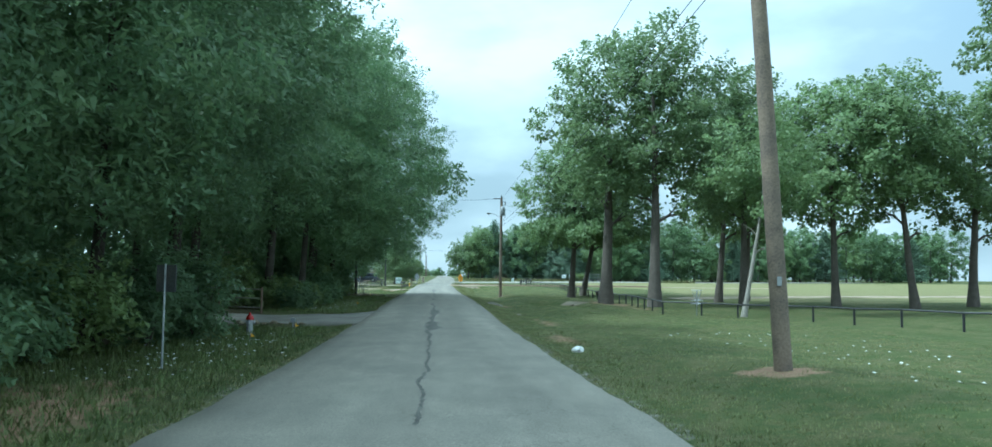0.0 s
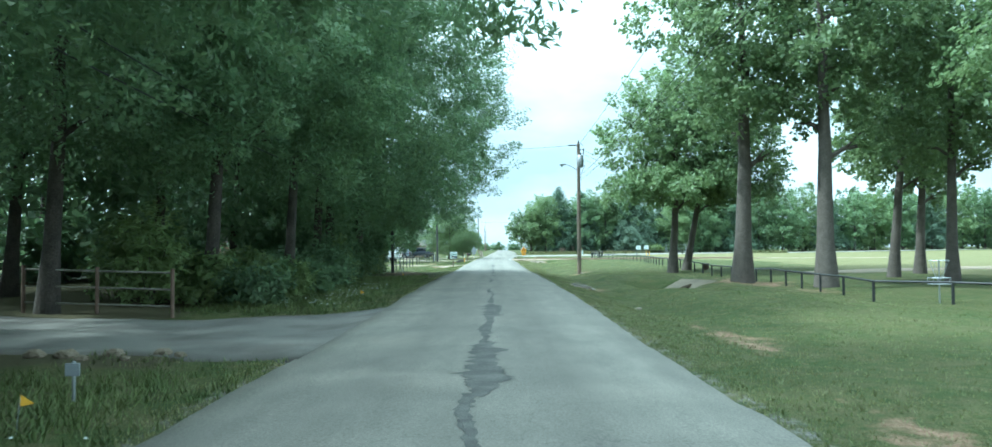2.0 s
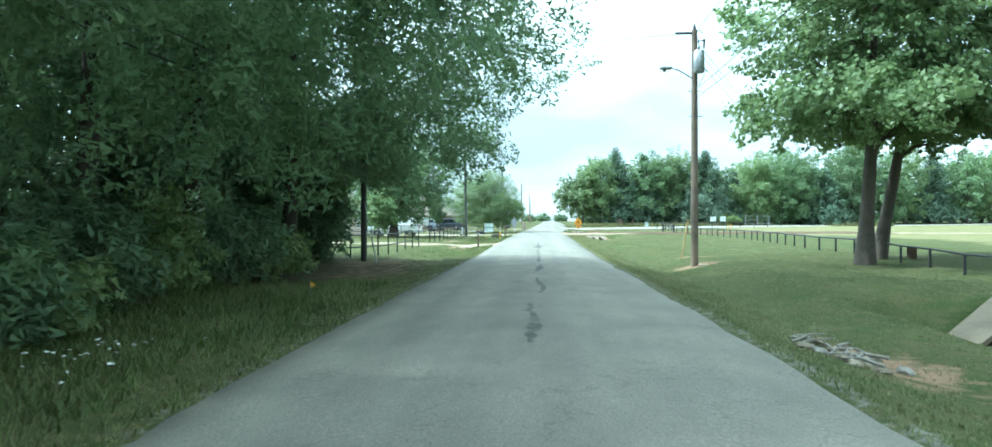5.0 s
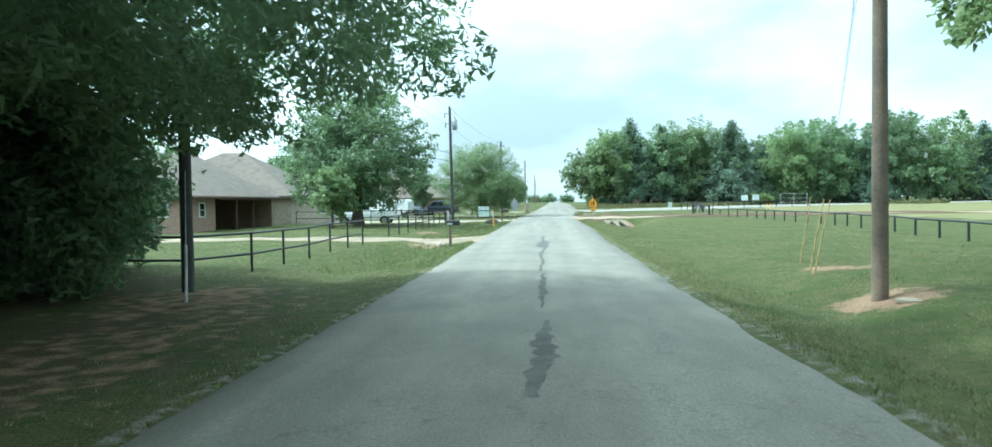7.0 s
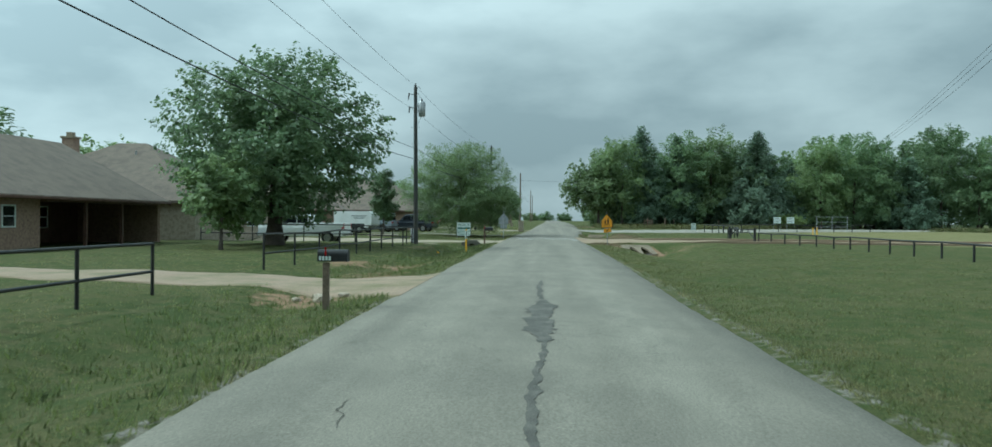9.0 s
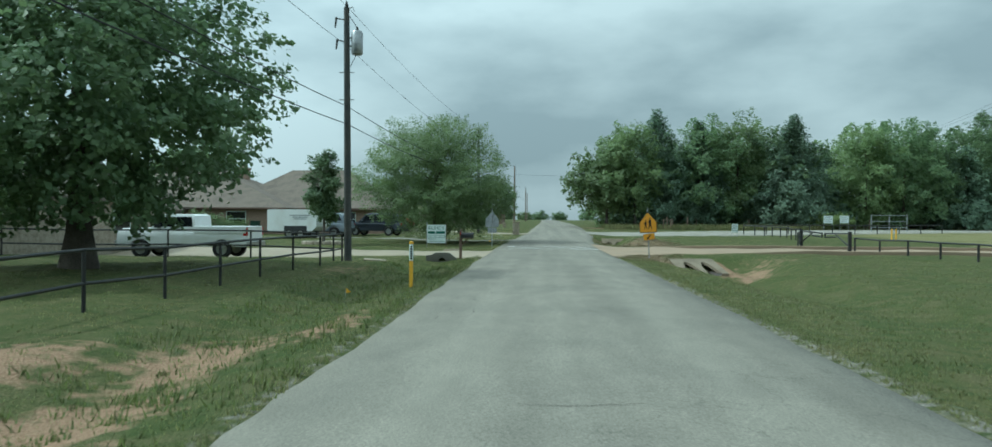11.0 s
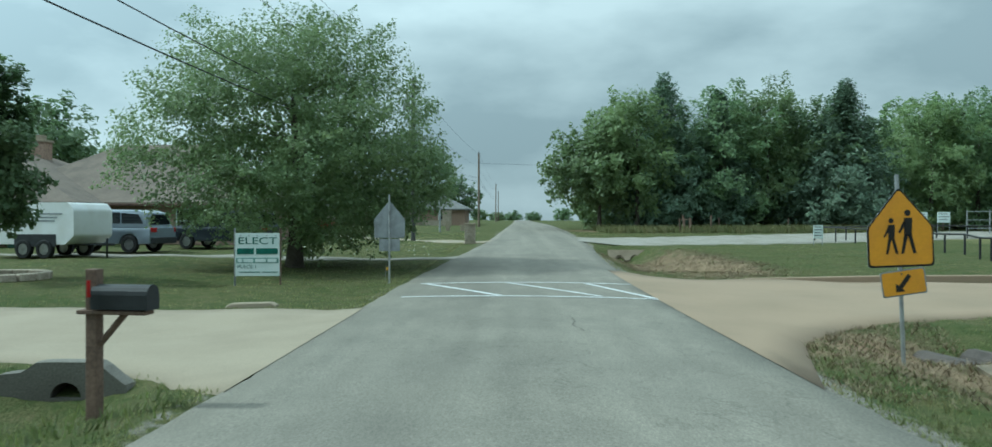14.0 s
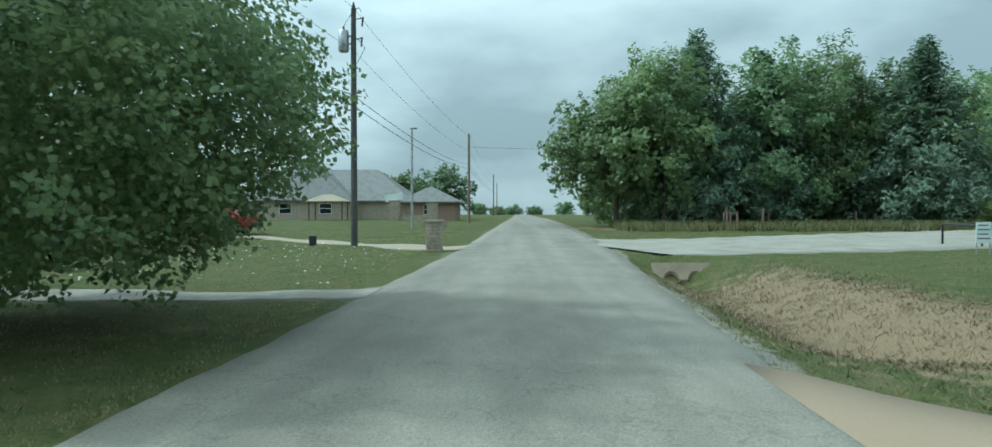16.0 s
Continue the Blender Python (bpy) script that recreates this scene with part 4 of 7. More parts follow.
# the wood on the other side of the road
WOOD = [(-9.6, 79.5, 19.5, 7.6, 0.38, 2.0, 2.6), (-8.8, 73, 18.5, 6.6, 0.3, 0.8, 2.2), (-7.9, 64.5, 17, 6.0, 0.28, 2.8, 1.8), (-8.4, 57.5, 16, 5.6, 0.30, 2.8, 1.4), (-11, 53.5, 16, 5.6, 0.3, 2.8, 0.8), (-9.0, 44.5, 15.5, 5.8, 0.34, 2.6, 1.4), (-8.4, 37.0, 15, 5.2, 0.24, 1.8, 0.9), (-8.8, 30, 15, 5.4, 0.3, 1.8, 0.9), (-9.2, 22, 15, 5.2, 0.3, 2.4, 0.6),
        (-10, 13, 14, 5.4, 0.3, 2.4, 0.2), (-15, 79, 17, 5.8, 0.3, 1.0, 0), (-15, 69, 17, 5.8, 0.32, 1.0, 0), (-16, 60, 16, 5.8, 0.3, 1.0, 0), (-17, 46, 16, 6, 0.34, 1.0, 0), (-15.5, 38, 16, 5.8, 0.3, 1.0, 0), (-16, 28, 16, 6, 0.3, 1.0, 0), (-22, 72, 16, 6.5, 0.3, 0.5, 0), (-23, 58, 16, 6.5, 0.3, 0.5, 0), (-23, 44, 16, 6.5, 0.3, 0.5, 0), (-24, 33, 16, 6.5, 0.3, 0.5, 0), (-21, 84, 15, 6, 0.3, 0.5, 0), (-20, 20, 15, 6, 0.3, 0.5, 0)]
for k, (x, y, h, rad, tr, clear, off) in enumerate(WOOD):
    near = x > -12
    lob = crown_lobes(rt, off, 0, clear + 0.5, h, rad, 13)
    if y == 44.5:
        lob += [(q, 1.3, 6.6 - 0.12 * q, 1.2, 0.9, 0.55) for q in (5.5, 6.5, 7.5, 8.4, 9.1)] + [(9.6, 1.3, 5.15, 0.7, 0.7, 0.3)]
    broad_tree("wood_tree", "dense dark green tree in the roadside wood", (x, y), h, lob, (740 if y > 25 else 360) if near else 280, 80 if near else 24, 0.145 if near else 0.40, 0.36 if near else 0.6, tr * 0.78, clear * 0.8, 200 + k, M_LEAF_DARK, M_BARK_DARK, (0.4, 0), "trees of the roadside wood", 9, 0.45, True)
for k in range(46):
    y = 16 + k * 1.62 + rt.uniform(-0.5, 0.5)
    x = -6.2 - rt.uniform(0, 2.6) - (0.8 if y < 30 else 0) - (4.0 if y > 80 else 0)
    if 44.5 < y < 56.5:
        continue
    shrub((x, y), rt.uniform(0.8, 1.5), rt.uniform(0.7, 1.5) if 54 < y < 68 else rt.uniform(1.0, 2.6), 300 + k, M_LEAF_DARK if k % 3 else M_LEAF_BRIGHT, "leafy undergrowth at the edge of the wood")

for k in range(11):
    shrub((-10.0 - rt.uniform(0, 3.6), 79.5 + k * 1.0), rt.uniform(1.2, 1.8), rt.uniform(2.8, 4.6), 360 + k, M_LEAF_DARK, "tall dark leafy undergrowth at the wood's end", 34, 0.17, 110)
for k in range(13):
    h = rt.uniform(9, 13)
    broad_tree("wood_tree", "dense dark green tree deep in the roadside wood", (-31 - rt.uniform(0, 6), 14 + k * 5.6), h, crown_lobes(rt, 0, 0, 0.0, h, 4.6, 7), 130, 20, 0.75, 0.6, 0.2, 0.05, 270 + k, M_LEAF_DARK, None, (0, 0), "trees of the roadside wood", 3, 0.62, True)

for k in range(16):
    shrub((-19 - rt.uniform(0, 4), 18 + k * 4.4), rt.uniform(2.2, 2.9), rt.uniform(3.0, 4.2), 380 + k, M_LEAF_DARK, "tall leafy undergrowth deep in the wood", 16, 0.42, 110)

for k, (x, y, r, h) in enumerate(((-8.6, 88.4, 1.4, 3.8), (-9.4, 90.0, 1.5, 4.4), (-10.4, 92.2, 1.5, 4.2), (-11.2, 94.6, 1.5, 3.9), (-10.6, 87.0, 1.8, 4.6), (-12.6, 92.6, 1.8, 4.6))):
    shrub((x, y), r, h, 340 + k, M_LEAF_DARK, "tall dark leafy undergrowth at the wood's end", 34, 0.17, 150)

# bright leaf colour stands in for sun falling through the gap over the drive
for k, (x, y, r, h) in enumerate(((-9.7, 56.4, 1.0, 2.7), (-8.3, 57.2, 0.8, 1.5), (-8.0, 59.6, 0.9, 1.3), (-11.2, 58.2, 1.2, 2.4), (-6.9, 61.5, 0.6, 1.0))):
    shrub((x, y), r, h, 350 + k, M_LEAF_BRIGHT, "yellow-green bush at the edge of the wood with sunlight put into its colour", 30, 0.15, 80)

# low boughs of the last tree, hanging over the verge
boughs = [(rt.uniform(-5.0, 7.4), rt.uniform(-6.5, 5.0), rt.uniform(4.0, 6.8), 1.6, 1.6, 0.9) for _ in range(40)]
boughs += [(rt.uniform(-3.0, 4.4), rt.uniform(-3.0, 5.5), rt.uniform(3.4, 5.8), 1.4, 1.4, 0.9) for _ in range(34)]
boughs += [(rt.uniform(-6, 10.6), rt.uniform(-8, 5), rt.uniform(7.0, 12.5), 1.9, 1.9, 1.2) for _ in range(36)]
boughs += [(rt.uniform(0.0, 5.4), rt.uniform(4.0, 7.2), rt.uniform(3.7, 5.6), 1.1, 1.1, 0.6) for _ in range(14)]
boughs += [(rt.uniform(-6, 0.6), rt.uniform(-5, 5.5), rt.uniform(1.2, 5.5), 1.5, 1.5, 1.3) for _ in range(18)]
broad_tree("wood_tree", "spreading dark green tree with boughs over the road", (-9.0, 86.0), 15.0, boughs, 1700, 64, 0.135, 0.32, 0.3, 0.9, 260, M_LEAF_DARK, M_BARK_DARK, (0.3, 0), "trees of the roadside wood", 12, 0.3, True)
for k, (x, y, h, rad) in enumerate(((-12.2, 89.0, 13.0, 3.6), (-14.0, 84.0, 14.0, 4.2), (-17.0, 90.5, 12.0, 4.0))):
    broad_tree("wood_tree", "dense dark green tree at the wood's end", (x, y), h, crown_lobes(rt, 0, 0, 0.4, h, rad, 9), 420, 44, 0.19, 0.36, 0.2, 0.3, 290 + k, M_LEAF_DARK, None, (0, 0), "trees of the roadside wood", 6, 0.4)

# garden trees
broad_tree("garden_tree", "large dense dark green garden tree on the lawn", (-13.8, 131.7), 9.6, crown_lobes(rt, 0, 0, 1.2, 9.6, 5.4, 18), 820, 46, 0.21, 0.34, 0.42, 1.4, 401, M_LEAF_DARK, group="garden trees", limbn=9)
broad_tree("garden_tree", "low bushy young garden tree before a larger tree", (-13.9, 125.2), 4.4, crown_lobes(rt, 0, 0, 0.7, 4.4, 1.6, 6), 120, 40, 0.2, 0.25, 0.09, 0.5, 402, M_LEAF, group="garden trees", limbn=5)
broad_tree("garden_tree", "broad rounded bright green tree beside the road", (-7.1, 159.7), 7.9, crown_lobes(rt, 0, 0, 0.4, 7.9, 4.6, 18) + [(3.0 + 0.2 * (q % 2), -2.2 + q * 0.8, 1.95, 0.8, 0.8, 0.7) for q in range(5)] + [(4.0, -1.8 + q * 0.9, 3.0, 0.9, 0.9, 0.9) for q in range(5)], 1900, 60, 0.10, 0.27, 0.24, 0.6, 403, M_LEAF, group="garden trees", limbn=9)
broad_tree("garden_tree", "small upright young tree in a stone-edged bed", (-12.6, 153.3), 5.0, crown_lobes(rt, 0, 0, 1.1, 5.2, 1.0, 6), 200, 46, 0.14, 0.2, 0.08, 0.9, 404, M_LEAF_DARK, group="garden trees", limbn=6)

# the far wood behind the field
FAR = np.random.default_rng(9)
k = 0
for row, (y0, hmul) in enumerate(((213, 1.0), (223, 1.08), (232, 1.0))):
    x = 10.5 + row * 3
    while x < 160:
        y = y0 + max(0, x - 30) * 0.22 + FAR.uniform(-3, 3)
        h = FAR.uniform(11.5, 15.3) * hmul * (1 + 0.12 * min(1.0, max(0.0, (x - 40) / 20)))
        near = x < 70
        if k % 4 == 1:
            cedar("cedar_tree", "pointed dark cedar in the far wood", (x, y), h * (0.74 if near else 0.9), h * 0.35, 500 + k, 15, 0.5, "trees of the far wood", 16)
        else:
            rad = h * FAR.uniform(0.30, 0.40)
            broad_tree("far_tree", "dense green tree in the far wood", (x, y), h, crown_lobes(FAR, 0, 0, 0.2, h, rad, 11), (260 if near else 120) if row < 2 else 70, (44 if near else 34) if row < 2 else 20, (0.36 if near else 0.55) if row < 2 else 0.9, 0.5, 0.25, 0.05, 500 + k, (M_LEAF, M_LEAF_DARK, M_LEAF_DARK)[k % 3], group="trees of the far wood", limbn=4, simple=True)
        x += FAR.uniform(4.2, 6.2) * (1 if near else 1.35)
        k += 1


# ---------------------------------------------------------------- utility poles and cables
def utility_pole(at, height, r, mat, label, lean=(0, 0), lamp=False, transformer=False, arms=True, guy=None, side=-1):
    top = thing("utility_pole", label, "utility pole", on(*at), 0, "utility poles along the road")
    bm = bmesh.new()
    tube(bm, [(0, 0, -0.4), (lean[0] * 0.5, lean[1] * 0.5, height / 2), (lean[0], lean[1], height)], [r, r * 0.88, r * 0.72], 14)
    part("pole", bm, mat, top, "", True)
    lx, ly = lean
    if arms:
        bm = bmesh.new()
        tube(bm, [(lx, ly, height - 0.1), (lx + 0.22, ly, height + 0.02), (lx + 0.3, ly, height - 0.15)], 0.02, 6)
        part("insulator_bracket", bm, M_GALV, top)
        bm = bmesh.new()
        for z, rr in ((0.0, 0.06), (0.07, 0.075), (0.14, 0.05), (0.2, 0.03)):
            tube(bm, [(lx, ly, height + z - 0.02), (lx, ly, height + z + 0.04)], [rr, rr * 0.8], 8)
        part("insulator", bm, M_DARKPOLE, top)
        for z in (2.4, 3.4):
            bm = bmesh.new()
            tube(bm, [(lx - r - 0.12, ly, height - z), (lx + r + 0.15, ly, height - z)], 0.018, 6)
            part("bolt", bm, M_GALV, top)
    if transformer:
        tx, ty = lx + side * 0.40, ly
        if lamp:
            tx, ty = lx + 0.10, ly - r - 0.2
        bm = bmesh.new()
        tube(bm, [(tx, ty, height - 1.75), (tx, ty, height - 1.7), (tx, ty, height - 0.95), (tx, ty, height - 0.88)], [0.18, 0.21, 0.21, 0.17], 14)
        part("transformer", bm, M_GALV, top, "grey cylindrical transformer", True)
        bm = bmesh.new()
        box(bm, (min(tx, lx) - 0.04, min(ty, ly) + 0.1, height - 1.45), (max(tx, lx) + 0.04, max(ty, ly) + 0.02, height - 1.38))
        box(bm, (min(tx, lx) - 0.04, min(ty, ly) + 0.1, height - 1.15), (max(tx, lx) + 0.04, max(ty, ly) + 0.02, height - 1.08))
        part("mounting_bracket", bm, M_GALV, top)
        bm = bmesh.new()
        tube(bm, [(tx, ty, height - 0.9), (tx, ty, height - 0.74), (tx, ty, height - 0.72)], [0.05, 0.04, 0.015], 8)
        part("bushing", bm, M_DARKPOLE, top, "dark ribbed bushing")
        for dx_, z_ in ((0.38, -0.45), (0.34, -1.25)):
            bm = bmesh.new()
            tube(bm, [(lx - side * r * 0.5, ly, height + z_), (lx - side * dx_, ly, height + z_ + 0.04)], 0.02, 6)
            tube(bm, [(lx - side * dx_, ly, height + z_ + 0.08), (lx - side * dx_ - 0.03, ly - 0.05, height + z_ - 0.3)], [0.045, 0.03], 8)
            part("fuse_cutout", bm, M_DARKPOLE, top, "small hanging fuse holder")
        bm = bmesh.new()
        tube(bm, [(tx, ty, height - 0.74), ((tx + lx) / 2, ty - 0.1, height - 0.45), (lx, ly - r, height - 0.2)], 0.012, 5)
        tube(bm, [(lx + r, ly, height - 1.2), (lx + 0.45, ly, height - 1.6), (lx + r, ly, height - 2.2)], 0.012, 5)
        part("jumper_wire", bm, M_WIRE, top)
        if lamp:
            bm = bmesh.new()
            box(bm, (lx - 0.75, ly - 0.04, height - 0.16), (lx + 0.1, ly + 0.04, height - 0.08), 0.008)
            part("cross_arm", bm, M_DARKPOLE, top, "short dark wooden arm")
    if lamp:
        bm = bmesh.new()
        tube(bm, [(0, 0, height - 1.95), (-0.45, -0.1, height - 1.68), (-0.75, -0.16, height - 1.55), (-1.0, -0.2, height - 1.50)], 0.025, 7)
        part("lamp_arm", bm, M_GALV, top)
        bm = bmesh.new()
        box(bm, (-1.36, -0.31, height - 1.57), (-0.9, -0.09, height - 1.45), 0.045)
        tube(bm, [(-1.18, -0.2, height - 1.56), (-1.18, -0.2, height - 1.66)], [0.1, 0.06], 10)
        part("lamp_head", bm, M_GALV, top)
    if guy:
        bm = bmesh.new()
        tube(bm, [(0, 0, guy[2]), (guy[0], guy[1], 0.05)], 0.012, 6)
        part("guy_wire", bm, M_GALV, top)
        bm = bmesh.new()
        a, b = Vector((0, 0, guy[2])), Vector((guy[0], guy[1], 0.05))
        tube(bm, [a.lerp(b, 0.62), b], 0.03, 8)
        part("guy_guard", bm, material("pale_plastic_guard", (0.5, 0.5, 0.47), 0.6, vary=0.1), top, "pale plastic guy guard")
    return top


pa = utility_pole((6.05, 29.75), 10.2, 0.155, M_POLE, "leaning weathered brown wooden utility pole on the verge", (-0.55, 0.1))
bm = bmesh.new()
box(bm, (-0.18, -0.168, 1.42), (-0.10, -0.15, 1.58), 0.004)
part("tag", bm, M_GALV, pa, "small pale metal tag")
utility_pole((6.2, 89.4), 9.3, 0.15, M_POLE, "grey wooden utility pole with a street lamp", (0.03, 0), True, True)
utility_pole((-7.2, 90.35), 9.3, 0.13, M_DARKPOLE, "dark wooden utility pole with a slanting guy wire", (0.0, 0), guy=(1.0, -2.2, 2.6))
utility_pole((-7.5, 138.2), 9.35, 0.14, M_DARKPOLE, "dark wooden utility pole with a transformer beside a fence", (-0.1, 0), transformer=True, side=1)
utility_pole((-5.9, 180.8), 9.5, 0.14, M_DARKPOLE, "dark wooden utility pole with a transformer on the lawn", transformer=True)
utility_pole((-4.0, 230.0), 9.0, 0.15, M_POLE, "grey wooden utility pole far along the road")
utility_pole((-3.6, 322.0), 9.2, 0.15, M_POLE, "grey wooden utility pole far along the road")
utility_pole((-3.8, 372.0), 9.2, 0.15, M_POLE, "grey wooden utility pole far along the road")


def cable(points, sag, r=0.012):
    bm = bmesh.new()
    for a, b in zip(points, points[1:]):
        a, b = Vector(a), Vector(b)
        tube(bm, [a.lerp(b, t) - Vector((0, 0, sag * 4 * t * (1 - t))) for t in (i / 14 for i in range(15))], r, 5)
    ob = part("overhead_cable", bm, M_WIRE)
    return tagged(ob, "thin dark overhead cable slung between utility poles", "cable", "overhead cables")


def tip(x, y, h, dx=0.0):
    return (x + dx, y, float(land(x, y)) + h)


for z0, z1, z2, z3, r in ((9.3, 9.35, 9.5, 9.0, 0.008), (7.9, 7.9, 7.8, 7.4, 0.008), (5.9, 5.7, 6.0, 6.0, 0.014), (5.3, 5.05, 5.6, 5.6, 0.016)):
    cable([tip(-7.2, 40.0, z0), tip(-7.2, 90.35, z0), tip(-7.55, 138.2, z1), tip(-5.9, 180.8, z2), tip(-4.0, 230, z3), tip(-3.6, 322, z3)], 0.5, r)
for dz, end in ((9.9, 9.15), (7.7, 6.9), (7.35, 6.55)):
    cable([tip(6.0, -20, dz), tip(5.5, 29.8, dz), tip(6.2, 89.4, end)], 0.5, 0.009)
cable([tip(6.2, 89.4, 9.15, -0.7), tip(-7.2, 90.35, 9.1)], 0.25, 0.009)
for dz in (9.0, 8.7, 8.3):
    cable([tip(6.2, 89.4, dz), tip(57, 232, dz + 5.2)], 1.0, 0.009)
cable([tip(-4.0, 230, 7.8), tip(30, 236, 8.4)], 0.4, 0.012)


# ---------------------------------------------------------------- fences
def pipe_fence(label, line, spacing, height, rails, post_r=0.035, rail_r=0.028, group=""):
    """Steel pipe posts with rails at the given heights along a polyline on the ground."""
    top = thing("pipe_fence", label, "fence", (0, 0, 0), 0, group)
    c = np.array(line, float)
    seg = np.r_[0, np.cumsum(np.linalg.norm(np.diff(c, axis=0), axis=1))]
    n = max(2, round(seg[-1] / spacing) + 1)
    s = np.linspace(0, seg[-1], n)
    p = [on(float(np.interp(v, seg, c[:, 0])), float(np.interp(v, seg, c[:, 1]))) for v in s]
    bm = bmesh.new()
    tube(bm, [(0, 0, -0.2), (0, 0, height)], post_r, 8)
    first = part("post", bm, M_BLACK, top)
    first.location = p[0]
    for q in p[1:]:
        o = new("post", first.data)
        o.parent, o.location = top, q
    for z in rails:
        bm = bmesh.new()
        tube(bm, [(x, y, g + z) for x, y, g in p], rail_r, 8)
        part("rail", bm, M_BLACK, top)
    return top


pipe_fence("low black steel pipe fence round the park field", [(24, 38), (18.9, 45), (17.3, 52), (15.2, 58), (13.0, 60.0), (13.2, 64), (14.0, 72), (14.6, 85), (15.2, 104), (17.0, 122), (17.2, 140), (16.3, 152.0)], 2.55, 0.72, (0.70,), 0.05, 0.04, "fences by the school")
pipe_fence("black steel pipe fence along the lawn", [(-10.5, 91.4), (-8.3, 92.3), (-7.5, 93.6), (-7.5, 106.85)], 2.6, 1.02, (1.0, 0.46), 0.035, 0.03, "fences before the houses")
pipe_fence("black steel pipe fence along the lawn", [(-7.8, 113.7), (-7.8, 126), (-7.9, 131), (-7.75, 138.3)], 2.73, 1.02, (1.0, 0.46), 0.035, 0.03, "fences before the houses")
pipe_fence("black steel pipe fence along the lawn", [(-8.1, 138.4), (-14, 138.1), (-20.4, 137.7)], 3.0, 1.02, (1.0, 0.46), 0.035, 0.03, "fences before the houses")
pipe_fence("low black steel pipe fence beside the school drive", [(15.7, 159.2), (18.3, 166), (19.5, 174), (19.3, 180), (18.6, 183)], 2.1, 0.85, (0.83,), 0.045, 0.04, "fences by the school")
pipe_fence("low black steel pipe fence beside the school drive", [(18.6, 183), (26, 186), (40, 190)], 2.4, 0.85, (0.83,), 0.045, 0.04, "fences by the school")


# ---------------------------------------------------------------- more materials
M_BRICK = material("mottled_tan_brick", (0.33, 0.235, 0.175), 0.9, vary=0.25, scale=9.0, fine=30.0, bump=0.5, dist=0.01, tint=(0.22, 0.15, 0.115))
M_STONE = material("buff_field_stone", (0.40, 0.345, 0.27), 0.9, vary=0.25, scale=5.0, fine=25.0, bump=0.6, dist=0.02, tint=(0.26, 0.22, 0.17))
M_SHINGLE = material("brown_grey_roof_shingles", (0.152, 0.124, 0.100), 0.95, vary=0.25, scale=1.5, fine=20.0, bump=0.5, dist=0.015, tint=(0.115, 0.095, 0.078))
M_SHINGLE2 = material("grey_roof_shingles", (0.175, 0.175, 0.170), 0.95, vary=0.22, scale=1.5, fine=20.0, bump=0.5, dist=0.015, tint=(0.135, 0.135, 0.13))
M_TRIM = material("brown_painted_trim", (0.13, 0.075, 0.055), 0.6, vary=0.12, scale=4.0)
M_WHITE = material("white_vehicle_paint", (0.74, 0.75, 0.75), 0.3, vary=0.03, scale=1.5, bump=0, spec=0.5, tint=(0.66, 0.66, 0.64))
M_SILVER = material("blue_grey_vehicle_paint", (0.26, 0.30, 0.34), 0.3, 0.3, vary=0.03, scale=1.5, bump=0, spec=0.5, tint=(0.22, 0.25, 0.29))
M_NAVY = material("dark_blue_vehicle_paint", (0.022, 0.028, 0.040), 0.28, vary=0.03, scale=1.5, bump=0, spec=0.5, tint=(0.03, 0.035, 0.045))
M_RED = material("red_vehicle_paint", (0.33, 0.035, 0.035), 0.3, vary=0.03, scale=1.5, bump=0, spec=0.5)
M_GLASS = material("dark_tinted_glass", (0.015, 0.018, 0.02), 0.06, vary=0.02, bump=0, spec=0.6)
M_RUBBER = material("black_tyre_rubber", (0.022, 0.022, 0.022), 0.85, vary=0.15, scale=8.0)
M_ALLOY = material("alloy_rim", (0.5, 0.5, 0.5), 0.35, 0.9, vary=0.08, bump=0)
M_TAIL = material("red_lamp_plastic", (0.40, 0.02, 0.02), 0.25, vary=0.03, bump=0)
M_DARKPLASTIC = material("dark_grey_plastic", (0.03, 0.032, 0.034), 0.6, vary=0.1)
M_AMBER = material("amber_sign_sheeting", (0.74, 0.33, 0.022), 0.45, vary=0.05, scale=3.0, fine=30.0, bump=0, tint=(0.66, 0.29, 0.03))
M_SIGNBLACK = material("black_sign_ink", (0.02, 0.018, 0.016), 0.55, vary=0.05, bump=0)
M_SIGNBACK = material("dull_aluminium_sign_back", (0.33, 0.345, 0.36), 0.55, 0.35, vary=0.08, scale=4.0)
M_BOARD = material("white_corrugated_sign_board", (0.68, 0.73, 0.71), 0.6, vary=0.04, scale=3.0, bump=0.05, dist=0.002, tint=(0.58, 0.67, 0.65))
M_GREENINK = material("dark_green_sign_ink", (0.02, 0.13, 0.095), 0.6, vary=0.05, bump=0)
M_BAND = material("pale_green_sign_band", (0.22, 0.36, 0.32), 0.6, vary=0.05, bump=0)
M_YELLOW = material("yellow_marker_plastic", (0.72, 0.40, 0.03), 0.55, vary=0.08, scale=5.0, tint=(0.62, 0.33, 0.03))
M_POST = material("brown_weathered_timber", (0.17, 0.115, 0.085), 0.9, vary=0.3, scale=4.0, fine=35.0, bump=0.4, dist=0.008)
M_BAMBOO = material("pale_bamboo_stake", (0.42, 0.30, 0.13), 0.8, vary=0.2, scale=6.0)
M_LITTER = material("white_plastic_litter", (0.75, 0.75, 0.72), 0.6, vary=0.08, scale=6.0)
M_PIPE = material("rusty_corrugated_culvert_pipe", (0.10, 0.085, 0.075), 0.9, 0.2, vary=0.3, scale=4.0)
M_GREENBIN = material("dark_green_bin_plastic", (0.015, 0.05, 0.032), 0.6, vary=0.1)
M_PETAL = material("white_petals", (0.72, 0.72, 0.68), 0.7, vary=0.05, bump=0)


